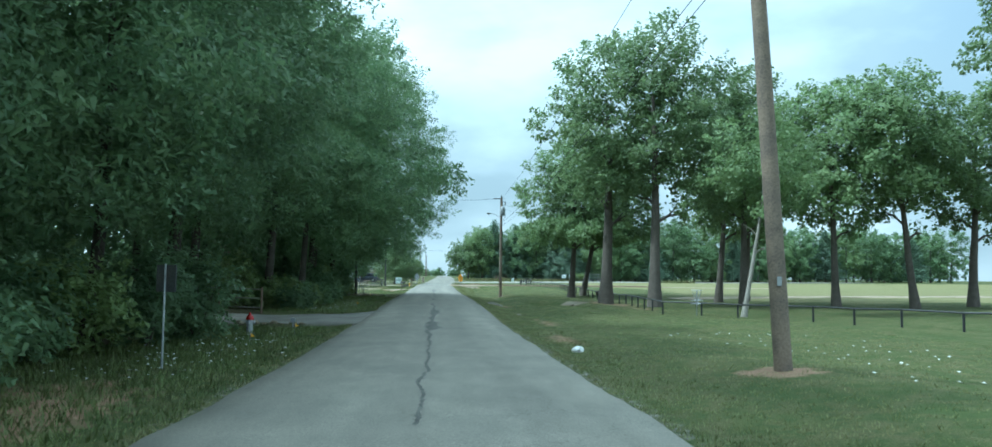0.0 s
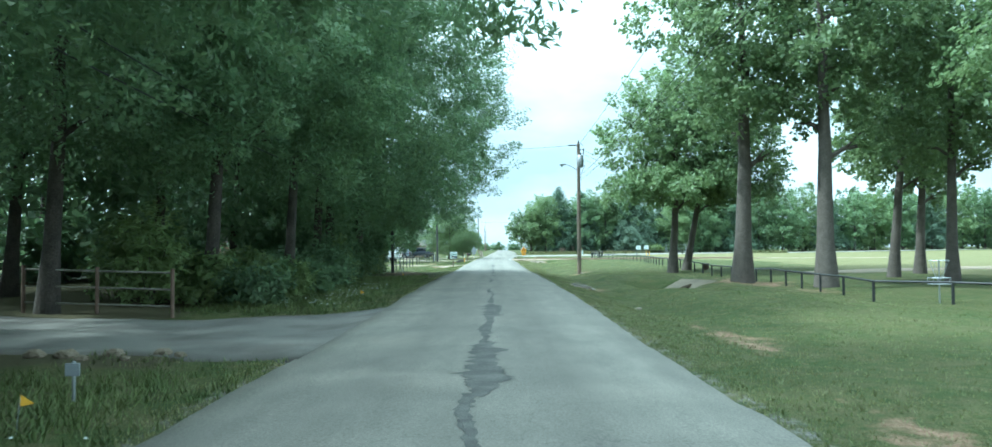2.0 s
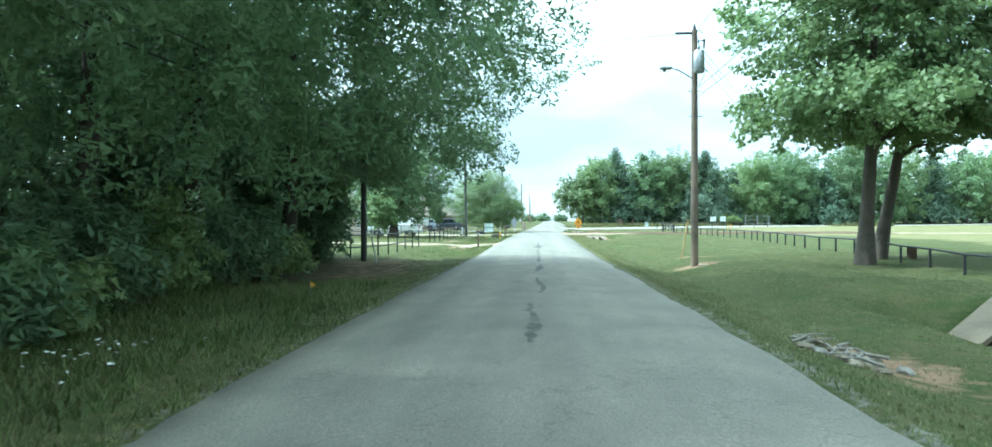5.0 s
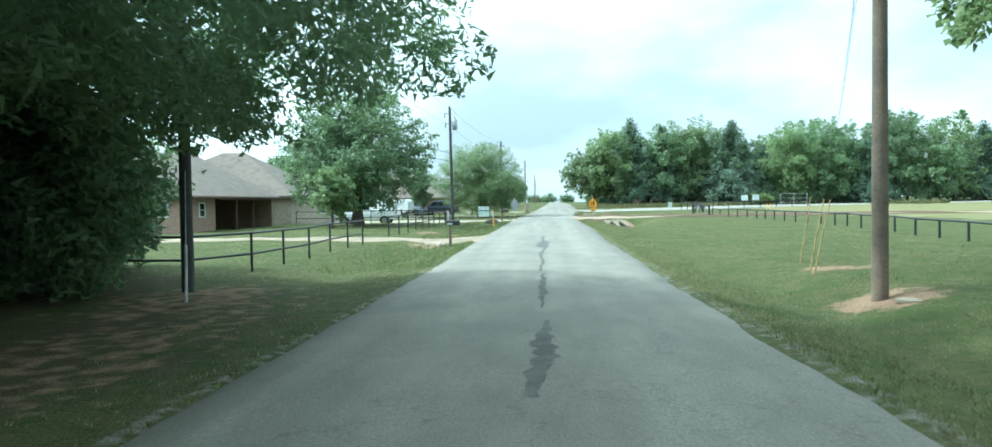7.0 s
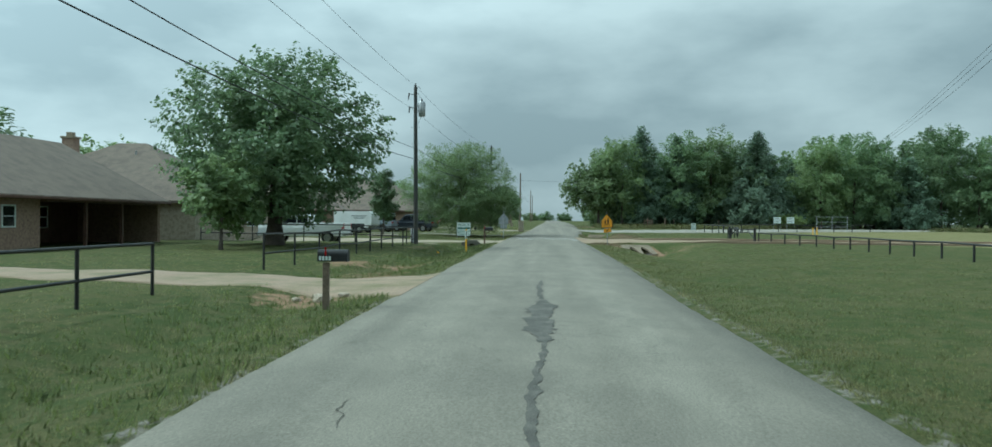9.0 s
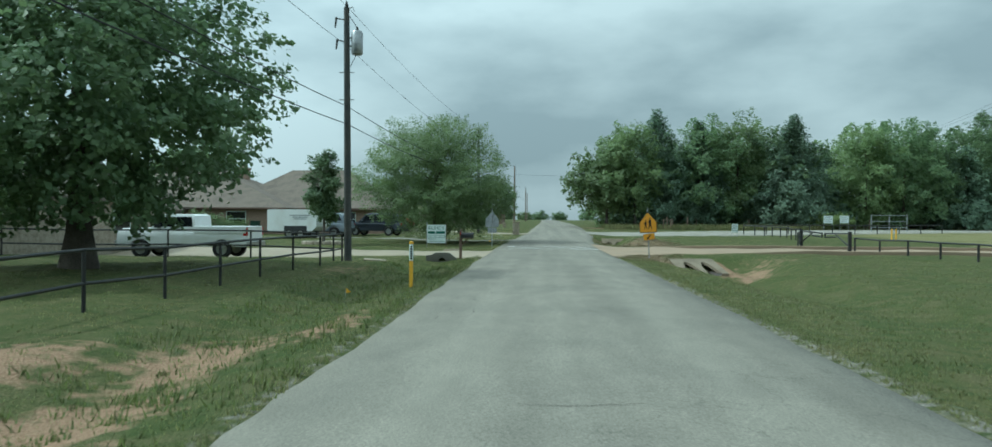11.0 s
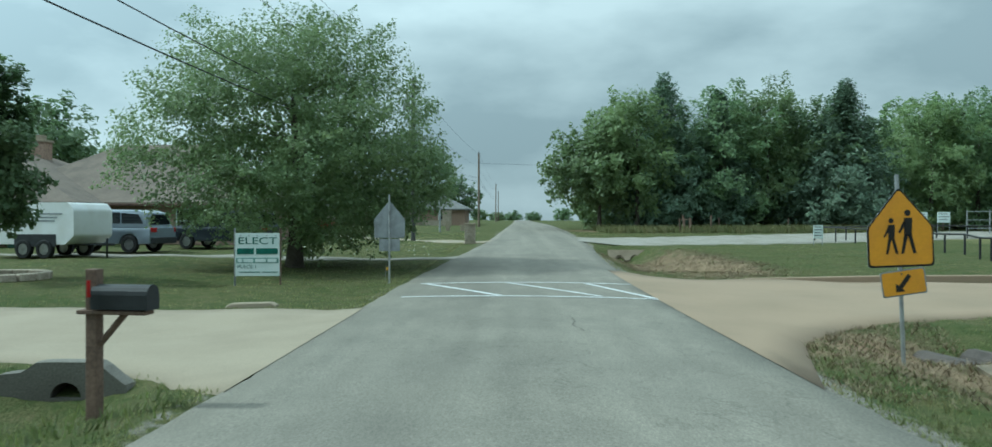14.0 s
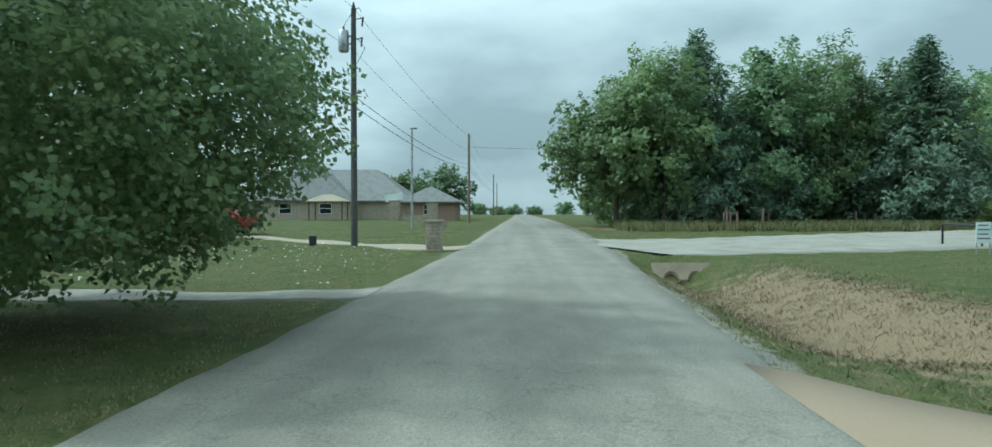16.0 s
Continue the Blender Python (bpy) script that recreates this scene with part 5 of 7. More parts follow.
def prism(bm, outline, depth, axis="y", at=0.0):
    """A flat outline of (a, b) pairs given thickness; in the x-z plane (axis y) or the y-z plane (axis x)."""
    def co(a, b, d):
        return (a, d, b) if axis == "y" else (d, a, b)
    f, k = [bm.verts.new(co(a, b, at)) for a, b in outline], [bm.verts.new(co(a, b, at + depth)) for a, b in outline]
    n = len(f)
    bm.faces.new(f)
    bm.faces.new(k[::-1])
    for i in range(n):
        bm.faces.new((f[(i + 1) % n], f[i], k[i], k[(i + 1) % n]))
    bmesh.ops.recalc_face_normals(bm, faces=bm.faces)
    return bm


def rounded(outline, r, n=3):
    """The outline with its corners cut round."""
    out = []
    k = len(outline)
    for i in range(k):
        p, a, b = Vector(outline[i]), Vector(outline[i - 1]), Vector(outline[(i + 1) % k])
        da, db = (a - p).normalized() * r, (b - p).normalized() * r
        for j in range(n + 1):
            t = j / n
            q = (p + da) * (1 - t) ** 2 + p * 2 * t * (1 - t) + (p + db) * t ** 2
            out.append((q.x, q.y))
    return out


# ---------------------------------------------------------------- signs
def house_shape(w, h):
    return rounded([(-w / 2, 0), (w / 2, 0), (w / 2, h * 0.5), (0, h), (-w / 2, h * 0.5)], 0.045)


def school_sign(at, front, label, lean=0.0):
    """A five-sided crossing sign with a small arrow plate under it; front True shows its face towards -y."""
    top = thing("crossing_sign", label, "road sign", on(*at), 0, "crossing signs")
    top.matrix_basis = pose(*on(*at), 0, lean, 0 if front else 180)
    bm = bmesh.new()
    tube(bm, [(0, 0.03, -0.3), (0, 0.03, 2.14)], 0.024, 8)
    for z in (1.02, 1.3, 1.55, 1.8):
        tube(bm, [(0, -0.005, z), (0, 0.05, z)], 0.012, 6)
    part("sign_post", bm, M_GALV, top)
    bm = bmesh.new()
    prism(bm, [(x, z + 1.1) for x, z in house_shape(0.74, 0.90)], 0.004, "y", 0.0)
    plate = part("sign_plate", bm, M_SIGNBACK, top)
    bm = bmesh.new()
    prism(bm, rounded([(-0.25, 0.78), (0.25, 0.78), (0.25, 1.07), (-0.25, 1.07)], 0.03), 0.004, "y", 0.0)
    arrow_plate = part("arrow_plate", bm, M_SIGNBACK, top)
    bm = bmesh.new()
    prism(bm, [(x, z + 1.1) for x, z in house_shape(0.735, 0.895)], 0.003, "y", -0.005)
    part("border", bm, M_SIGNBLACK, plate, "black border line")
    bm = bmesh.new()
    prism(bm, [(x * 0.945, (z - 0.44) * 0.945 + 1.54) for x, z in house_shape(0.735, 0.895)], 0.003, "y", -0.009)
    part("sheeting", bm, M_AMBER, plate, "amber reflective sheeting")
    # two plain walking symbols of round heads and straight bars
    for cx, s in ((-0.10, 0.82), (0.085, 1.0)):
        bm = bmesh.new()
        bz = 1.25
        prism(bm, [(cx + math.cos(a) * 0.034 * s, bz + 0.455 * s + math.sin(a) * 0.036 * s) for a in (i * math.pi / 6 for i in range(12))], 0.003, "y", -0.013)
        prism(bm, [(cx - 0.045 * s, bz + 0.2 * s), (cx + 0.04 * s, bz + 0.2 * s), (cx + 0.05 * s, bz + 0.4 * s), (cx - 0.04 * s, bz + 0.4 * s)], 0.003, "y", -0.013)
        prism(bm, [(cx - 0.085 * s, bz), (cx - 0.055 * s, bz), (cx + 0.0 * s, bz + 0.21 * s), (cx - 0.045 * s, bz + 0.21 * s)], 0.003, "y", -0.013)
        prism(bm, [(cx + 0.05 * s, bz), (cx + 0.085 * s, bz), (cx + 0.04 * s, bz + 0.21 * s), (cx - 0.005 * s, bz + 0.21 * s)], 0.003, "y", -0.013)
        prism(bm, [(cx - 0.04 * s, bz + 0.38 * s), (cx - 0.11 * s, bz + 0.24 * s), (cx - 0.09 * s, bz + 0.23 * s), (cx - 0.02 * s, bz + 0.34 * s)], 0.003, "y", -0.013)
        part("walking_symbol", bm, M_SIGNBLACK, plate, "plain black symbol")
    bm = bmesh.new()
    prism(bm, rounded([(-0.235, 0.795), (0.235, 0.795), (0.235, 1.055), (-0.235, 1.055)], 0.03), 0.003, "y", -0.005)
    part("sheeting", bm, M_AMBER, arrow_plate, "amber reflective sheeting")
    bm = bmesh.new()
    prism(bm, [(-0.10, 0.83), (0.0, 0.83), (-0.025, 0.862), (0.09, 0.985), (0.055, 1.02), (-0.06, 0.895), (-0.09, 0.925)], 0.003, "y", -0.009)
    part("arrow", bm, M_SIGNBLACK, arrow_plate, "black arrow pointing down")
    if front:
        arrow_plate.matrix_basis = Matrix.Translation((0.02, 0, 0.925)) @ pose(0, 0, 0, 0, -6, 0) @ Matrix.Translation((0, 0, -0.925))
    return top


school_sign((4.28, 143.5), True, "amber five-sided school crossing sign with an arrow plate", -2.4)
school_sign((-3.05, 153.4), False, "dull metal back of a school crossing sign on a post")


def words(text, size, x, y, z, parent, mat, spread=1.0):
    cu = bpy.data.curves.new("lettering", "FONT")
    cu.body, cu.size, cu.extrude, cu.align_x = text, size, 0.002, "CENTER"
    tmp = new("lettering_source", cu)
    bpy.context.view_layer.update()
    me = bpy.data.meshes.new_from_object(tmp.evaluated_get(bpy.context.evaluated_depsgraph_get()))
    bpy.data.objects.remove(tmp)
    me.materials.clear()
    me.materials.append(mat)
    ob = new("lettering", me)
    ob.parent = parent
    ob.matrix_basis = pose(x, y, z, 90, 0, 0) @ Matrix.Diagonal((spread, 1, 1, 1))
    return ob


def election_sign(at):
    top = thing("yard_sign", "white election yard sign with green lettering on two stakes", "yard sign", on(*at), 3)
    bm = bmesh.new()
    box(bm, (-0.52, -0.01, 0.10), (0.52, 0.01, 1.12), 0.004)
    board = part("board", bm, M_BOARD, top)
    board.location.z = 0.11
    for x in (-0.535, 0.535):
        bm = bmesh.new()
        box(bm, (x - 0.02, 0.0, -0.25), (x + 0.02, 0.04, 1.35), 0.004)
        part("stake", bm, M_POST if x > 0 else M_GALV, top)
    words("ELECT", 0.235, 0, -0.016, 0.86, board, M_GREENINK, 1.42)
    words("PLACE 1", 0.105, -0.24, -0.016, 0.29, board, M_GREENINK, 1.2)
    bm = bmesh.new()
    box(bm, (-0.50, -0.014, 0.405), (0.50, -0.010, 0.535))
    part("band", bm, M_BAND, board)
    for x0, x1, z0, z1, mat in ((-0.48, -0.08, 0.62, 0.76, M_GREENINK), (-0.03, 0.48, 0.62, 0.76, M_GREENINK), (-0.46, -0.36, 0.43, 0.51, M_BOARD), (-0.33, -0.10, 0.43, 0.51, M_BOARD), (-0.05, 0.20, 0.43, 0.51, M_BOARD), (0.24, 0.45, 0.43, 0.51, M_BOARD), (-0.42, 0.06, 0.185, 0.205, M_GREENINK), (0.12, 0.48, 0.185, 0.205, M_GREENINK)):
        bm = bmesh.new()
        box(bm, (x0, -0.018, z0), (x1, -0.0145, z1))
        part("text_bar", bm, mat, board)
    for x in (-0.4, -0.2, 0.0, 0.22, 0.44):
        bm = bmesh.new()
        tube(bm, [(x, -0.016, 1.06), (x, -0.01, 1.06)], 0.018, 8)
        part("rivet", bm, M_GALV, board)
    return top


election_sign((-6.15, 153.1))


def notice_board(at, w, z0, z1, label, bars=4, rz=0.0, posts=True, back=None):
    top = thing("notice_board", label, "sign board", on(*at), rz, "small notice boards")
    bm = bmesh.new()
    box(bm, (-w / 2, -0.012, z0), (w / 2, 0.012, z1), 0.004)
    b = part("board", bm, M_BOARD if bars else back or M_SIGNBACK, top)
    for x in ((-w / 2 + 0.03, w / 2 - 0.03) if posts else (0,)):
        bm = bmesh.new()
        tube(bm, [(x, 0.03, -0.25), (x, 0.03, z1 + 0.02)], 0.02, 6)
        part("post", bm, M_GALV, top)
    for i in range(bars):
        z = z1 - (z1 - z0) * (i + 0.8) / (bars + 0.8)
        bm = bmesh.new()
        box(bm, (-w * 0.4, -0.018, z), (w * (0.4 if i % 2 else 0.28), -0.014, z + (z1 - z0) * 0.05))
        part("text_bar", bm, M_DARKPLASTIC, b)
    return top


notice_board((15.95, 175.7), 0.5, 0.35, 1.05, "small white notice board on short legs beside the gravel road")
notice_board((29.0, 190.5), 0.9, 1.0, 1.75, "white notice board by the school gate", 3)
notice_board((30.6, 190.5), 0.9, 1.0, 1.75, "white notice board by the school gate", 3)
notice_board((-4.85, 31.85), 0.5, 1.42, 1.92, "dull metal back of a roadside sign under the trees", 0, 150, False, M_DARKPOLE)
notice_board((-4.4, 42.5), 0.16, 0.28, 0.42, "tiny white plate on a thin stake in the grass", 0, 0, False)


# ---------------------------------------------------------------- mailboxes, markers and other roadside things
def mailbox(at, label, mat_post, turn, number=True, board=False):
    top = thing("mailbox", label, "mailbox", on(*at), turn, "roadside mailboxes")
    bm = bmesh.new()
    box(bm, (-0.05, -0.05, -0.3), (0.05, 0.05, 0.80 if not board else 1.25), 0.008)
    part("post", bm, mat_post, top)
    bm = bmesh.new()
    arch = [(-0.085, 0.0), (0.085, 0.0)] + [(0.085 * math.cos(a), 0.12 + 0.085 * math.sin(a)) for a in (i * math.pi / 8 for i in range(9))]
    z = 0.82 if not board else 0.92
    prism(bm, [(y, b + z) for y, b in arch], 0.5, "x", -0.13 if not board else 0.02)
    b = part("box_shell", bm, M_DARKPLASTIC, top, "black metal mailbox shell")
    bm = bmesh.new()
    prism(bm, [(y * 1.04, b_ * 1.02 + z - 0.002) for y, b_ in arch], 0.015, "x", 0.37 if not board else 0.52)
    part("door", bm, M_DARKPLASTIC, b)
    bm = bmesh.new()
    box(bm, (0.0, -0.1, z + 0.1), (0.03, -0.09, z + 0.24), 0.003)
    part("flag", bm, M_TAIL, b, "small red flag")
    if number:
        for i in range(4):
            bm = bmesh.new()
            box(bm, (-0.1 + i * 0.055, -0.0935, z + 0.02), (-0.06 + i * 0.055, -0.0885, z + 0.09))
            part("text_bar", bm, M_BOARD, b)
    if board:
        bm = bmesh.new()
        tube(bm, [(0.05, 0, 0.62), (0.30, 0, 0.90)], 0.028, 6)
        part("brace", bm, mat_post, top)
        bm = bmesh.new()
        box(bm, (-0.12, -0.07, 0.875), (0.5, 0.07, 0.91), 0.006)
        part("arm", bm, mat_post, top)
    return top


mailbox((-3.62, 105.2), "black mailbox on a grey timber post beside a dirt drive", M_POLE, 0)
mailbox((-3.62, 141.15), "black mailbox bracketed to a brown timber post", M_POST, -8, False, True)


def marker_post(at):
    top = thing("pipeline_marker", "yellow plastic marker post with a lettered collar", "marker post", on(*at), 10)
    bm = bmesh.new()
    tube(bm, [(0, 0, -0.3), (0, 0, 0.62)], 0.045, 10)
    part("post", bm, M_YELLOW, top)
    bm = bmesh.new()
    tube(bm, [(0, 0, 0.62), (0, 0, 1.0)], 0.048, 10)
    c = part("collar", bm, M_BOARD, top, "white lettered collar")
    bm = bmesh.new()
    tube(bm, [(0, 0, 1.0), (0, 0, 1.05), (0, 0, 1.07)], [0.05, 0.05, 0.02], 10)
    part("cap", bm, M_YELLOW, top)
    for i in range(6):
        bm = bmesh.new()
        box(bm, (-0.022, -0.053, 0.65 + i * 0.055), (0.022, -0.047, 0.69 + i * 0.055))
        part("text_bar", bm, M_SIGNBLACK, c)
    return top


marker_post((-3.47, 127.8))


def flag(at, lean):
    top = thing("survey_flag", "small yellow utility flag on a wire", "flag", on(*at), 20, "utility flags")
    bm = bmesh.new()
    tube(bm, [(0, 0, -0.1), (lean, 0, 0.35)], 0.004, 5)
    part("wire", bm, M_GALV, top)
    bm = bmesh.new()
    prism(bm, [(lean, 0.25), (lean + 0.11, 0.27), (lean, 0.36)], 0.004, "y", -0.002)
    part("pennant", bm, M_YELLOW, top)
    return top


for x, y in ((-4.1, 41.0), (-4.5, 37.0), (-4.6, 126.0), (-3.3, 154.2), (-4.6, 74.0), (-3.9, 57.6)):
    flag((x, y), 0.04)

for x, y, dx in ((6.85, 96.0, 0.32), (6.54, 94.3, 0.38), (6.3, 93.3, 0.42)):
    bm = bmesh.new()
    tube(bm, [(0, 0, -0.2), (dx * 0.5, 0, 0.85), (dx, 0.02, 1.75)], [0.018, 0.016, 0.012], 6)
    ob = part("stake", bm, M_BAMBOO)
    ob.location = on(x, y)
    tagged(ob, "thin leaning bamboo stake in a bare soil patch", "stake", "leaning stakes in the verge")


def disc_basket(at):
    top = thing("disc_golf_basket", "grey steel disc golf basket beyond the park fence", "disc golf basket", on(*at))
    bm = bmesh.new()
    tube(bm, [(0, 0, -0.2), (0, 0, 1.4)], 0.025, 8)
    part("pole", bm, M_GALV, top)
    for z, r in ((0.62, 0.33), (0.82, 0.33), (1.38, 0.30)):
        bm = bmesh.new()
        pts = [(r * math.cos(a), r * math.sin(a), z) for a in (i * math.pi / 10 for i in range(21))]
        tube(bm, pts, 0.012, 5, False)
        part("ring", bm, M_GALV, top)
    for i in range(12):
        a = i * math.pi / 6
        bm = bmesh.new()
        tube(bm, [(0.28 * math.cos(a), 0.28 * math.sin(a), 1.37), (0.16 * math.cos(a), 0.16 * math.sin(a), 1.0), (0.04 * math.cos(a), 0.04 * math.sin(a), 0.72)], 0.006, 4)
        part("chain", bm, M_GALV, top)
        bm = bmesh.new()
        tube(bm, [(0.33 * math.cos(a), 0.33 * math.sin(a), 0.82), (0.33 * math.cos(a), 0.33 * math.sin(a), 0.62), (0, 0, 0.6)], 0.006, 4)
        part("basket_wire", bm, M_GALV, top)
    return top


disc_basket((14.6, 59.2))


def hydrant(at):
    top = thing("fire_hydrant", "silver fire hydrant with a red bonnet in the grass", "fire hydrant", on(*at), 20)
    bm = bmesh.new()
    tube(bm, [(0, 0, -0.1), (0, 0, 0.04), (0, 0, 0.05), (0, 0, 0.45)], [0.15, 0.15, 0.095, 0.09], 14)
    body = part("barrel", bm, M_GALV, top, "silver painted barrel", True)
    for a in (0, 120, 240):
        bm = bmesh.new()
        d = Vector((math.cos(radians(a)), math.sin(radians(a)), 0))
        tube(bm, [d * 0.07 + Vector((0, 0, 0.36)), d * 0.15 + Vector((0, 0, 0.36)), d * 0.16 + Vector((0, 0, 0.36))], [0.05, 0.05, 0.03], 10)
        part("outlet", bm, M_GALV, body)
    bm = bmesh.new()
    tube(bm, [(0, 0, 0.44), (0, 0, 0.47), (0, 0, 0.55), (0, 0, 0.60), (0, 0, 0.66)], [0.12, 0.12, 0.10, 0.04, 0.025], 14)
    part("bonnet", bm, M_TAIL, top, "red bonnet", True)
    return top


hydrant((-5.5, 41.4))


def bench(at, rz):
    top = thing("park_bench", "low brown wooden bench beside the park trees", "bench", on(*at), rz)
    for y in (-0.14, 0.02):
        bm = bmesh.new()
        box(bm, (-0.8, y, 0.42), (0.8, y + 0.13, 0.46), 0.008)
        part("seat_plank", bm, M_POST, top)
    for x in (-0.6, 0.6):
        bm = bmesh.new()
        box(bm, (x - 0.05, -0.14, -0.1), (x + 0.05, 0.15, 0.42), 0.01)
        part("leg", bm, M_POST, top)
    return top


bench((16.2, 93.0), 70)


def rock(at, r, seed, mat, label, name="rock", flat=0.6, group="rocks beside the driveway"):
    rng = np.random.default_rng(seed)
    bm = bmesh.new()
    bmesh.ops.create_icosphere(bm, subdivisions=3, radius=1.0)
    off = Vector(rng.uniform(0, 50, 3))
    for v in bm.verts:
        k = 1 + 0.35 * noise.noise(v.co * 1.4 + off) + 0.12 * noise.noise(v.co * 4 + off)
        v.co = Vector((v.co.x * r * k, v.co.y * r * 0.8 * k, v.co.z * r * flat * k))
    ob = part(name, bm, mat, None, "", False)
    ob.location = on(*at, r * flat * 0.35)
    return tagged(ob, label, "rock" if name == "rock" else "litter", group)


# pale rocks in a darker tan, which puts the dim light into their colour
for i, (x, y, r) in enumerate(((-5.75, 46.2, 0.15), (-5.1, 46.5, 0.13), (-4.75, 46.3, 0.10), (-6.4, 46.0, 0.17), (-7.0, 46.2, 0.16), (-6.0, 45.7, 0.10), (-5.4, 45.8, 0.08), (-7.5, 45.8, 0.14))):
    rock((x, y), r, 60 + i, M_CULVERT, "pale rough field rock at the driveway's edge")
rock((3.62, 35.75), 0.15, 70, M_LITTER, "crumpled white bag lying on the verge", "plastic_bag", 0.7, "litter on the verge")
rock((4.5, 57.3), 0.11, 71, M_STONE, "flat pale stone on the mown verge", "rock", 0.4, "stones on the verge")
rd = np.random.default_rng(5)
for i in range(26):
    o = rock((4.05 + rd.normal(0, 0.22), 68.6 + rd.normal(0, 0.65)), rd.uniform(0.05, 0.14), 80 + i, (M_CONCRETE, M_CULVERT, M_PALEBARK)[i % 3], "broken pale rubble and branches heaped on the verge", "debris", 0.45, "litter on the verge")
    o.rotation_euler = (rd.uniform(-0.5, 0.5), rd.uniform(-0.5, 0.5), rd.uniform(0, 6.28))
for i in range(14):
    bm = bmesh.new()
    L = rd.uniform(0.15, 0.38)
    tube(bm, [(-L, 0, 0.0), (0, rd.uniform(-0.08, 0.08), 0.06), (L, rd.uniform(-0.1, 0.1), 0.02)], [0.022, 0.018, 0.008], 6)
    o = part("branch", bm, M_PALEBARK)
    o.matrix_basis = pose(*on(4.05 + rd.normal(0, 0.2), 68.6 + rd.normal(0, 0.5), rd.uniform(0.02, 0.09)), 0, rd.uniform(-16, 16), rd.uniform(0, 180))
    tagged(o, "pale broken branch lying on a heap of rubble", "branch", "litter on the verge")
for i, (x, y, r) in enumerate(((-4.35, 107.5, 0.2), (-4.0, 107.9, 0.12), (-4.9, 107.6, 0.1))):
    rock((x, y), r, 120 + i, M_STONE, "pale rough rock beside the drive's culvert", "rock", 0.6, "rocks by the dirt drive")

bm = bmesh.new()
tube(bm, [(0, 0, -0.03), (0, 0, 0.02), (0, 0, 0.025)], [0.26, 0.26, 0.23], 24)
ob = part("manhole_slab", bm, M_CONCRETE)
ob.location = on(6.45, 88.7, 0.0)
tagged(ob, "round pale concrete cover set in bare soil", "cover")
bm = bmesh.new()
box(bm, (-0.42, -0.5, -0.3), (0.42, 0.5, 0.05), 0.012)
ob = part("utility_slab", bm, M_CONCRETE)
ob.matrix_basis = pose(*on(-6.75, 139.4, 0.0), 0, 4, 12)
tagged(ob, "flat pale concrete utility pad beside the pole", "utility pad")
bm = bmesh.new()
tube(bm, [(0, 0, -0.2), (0, 0, 0.84), (0, 0, 0.88)], [0.1, 0.1, 0.08], 14)
ob = part("utility_pedestal", bm, M_GALV, None, "", True)
ob.location = on(-8.2, 141.0)
tagged(ob, "pale grey cylindrical utility pedestal beside the fence", "pedestal")
bm = bmesh.new()
box(bm, (-0.14, -0.1, -0.05), (0.14, 0.1, 0.42), 0.03)
ob = part("utility_box", bm, M_DARKPLASTIC)
ob.location = on(-7.7, 181.3)
tagged(ob, "small dark utility box on the lawn", "utility box")


# ---------------------------------------------------------------- culverts
def culvert_end(at, turn, label, pipes, width=2.6, run=1.7, drop=0.75, tall=1.0, mat=None, lining=None):
    """A sloped concrete end wall with round pipe mouths cut into it; it falls towards its own -y."""
    top = thing("culvert", label, "culvert", at, turn, "concrete culvert ends")
    mat = mat or M_CULVERT
    nx, ny = 56, 34
    th = 0.12
    holes = []
    for px_, r in pipes:
        holes.append((px_, r))

    def inside(u, v):
        h = drop * (1 - v / run)
        return any(h < r * tall and abs(u - c) < r * math.sqrt(1 - (h / r / tall) ** 2) for c, r in holes)
    bm = bmesh.new()
    grid = [[bm.verts.new((-width / 2 + width * i / nx, -run * j / ny, -drop * j / ny)) for i in range(nx + 1)] for j in range(ny + 1)]
    for j in range(ny):
        for i in range(nx):
            u, v = -width / 2 + width * (i + 0.5) / nx, run * (j + 0.5) / ny
            if not inside(u, v):
                bm.faces.new((grid[j][i], grid[j + 1][i], grid[j + 1][i + 1], grid[j][i + 1]))
    for v in [v for v in bm.verts if not v.link_faces]:
        bm.verts.remove(v)
    # draw the rim of each mouth on to its true curve
    for v in bm.verts:
        h = drop + v.co.z
        if len(v.link_faces) < 4:
            for c, r in holes:
                e = r * math.sqrt(max(0.0, 1 - (h / r / tall) ** 2))
                if h < r * tall and abs(abs(v.co.x - c) - e) < 2.2 * width / nx:
                    v.co.x = c + math.copysign(e, v.co.x - c)
    r = bmesh.ops.extrude_face_region(bm, geom=bm.faces[:])
    for v in r["geom"]:
        if isinstance(v, bmesh.types.BMVert):
            v.co += Vector((0, 0, -th))
    bmesh.ops.recalc_face_normals(bm, faces=bm.faces)
    part("apron", bm, mat, top)
    for c, rr in holes:
        bm = bmesh.new()
        n = 14
        zc, full = -drop + 0.01, -run * (1 - rr * tall / drop) + 0.02
        ring = [[bm.verts.new((c + math.cos(t) * rr, y, zc + math.sin(t) * rr * tall)) for t in (2 * math.pi * q / n for q in range(n))] for y in (full, 1.6)]
        for q in range(n):
            bm.faces.new((ring[0][q], ring[1][q], ring[1][(q + 1) % n], ring[0][(q + 1) % n]))
        bm.faces.new(ring[1])
        low = [[bm.verts.new((c + math.cos(t) * rr, y, zc + math.sin(t) * rr * 0.5)) for t in (math.pi + math.pi * q / 8 for q in range(9))] for y in (-run - 0.1, full)]
        for q in range(8):
            bm.faces.new((low[0][q], low[1][q], low[1][q + 1], low[0][q + 1]))
        part("pipe", bm, lining or M_PIPE, top, "concrete-lined pipe mouth" if lining else "dark culvert pipe")
    return top


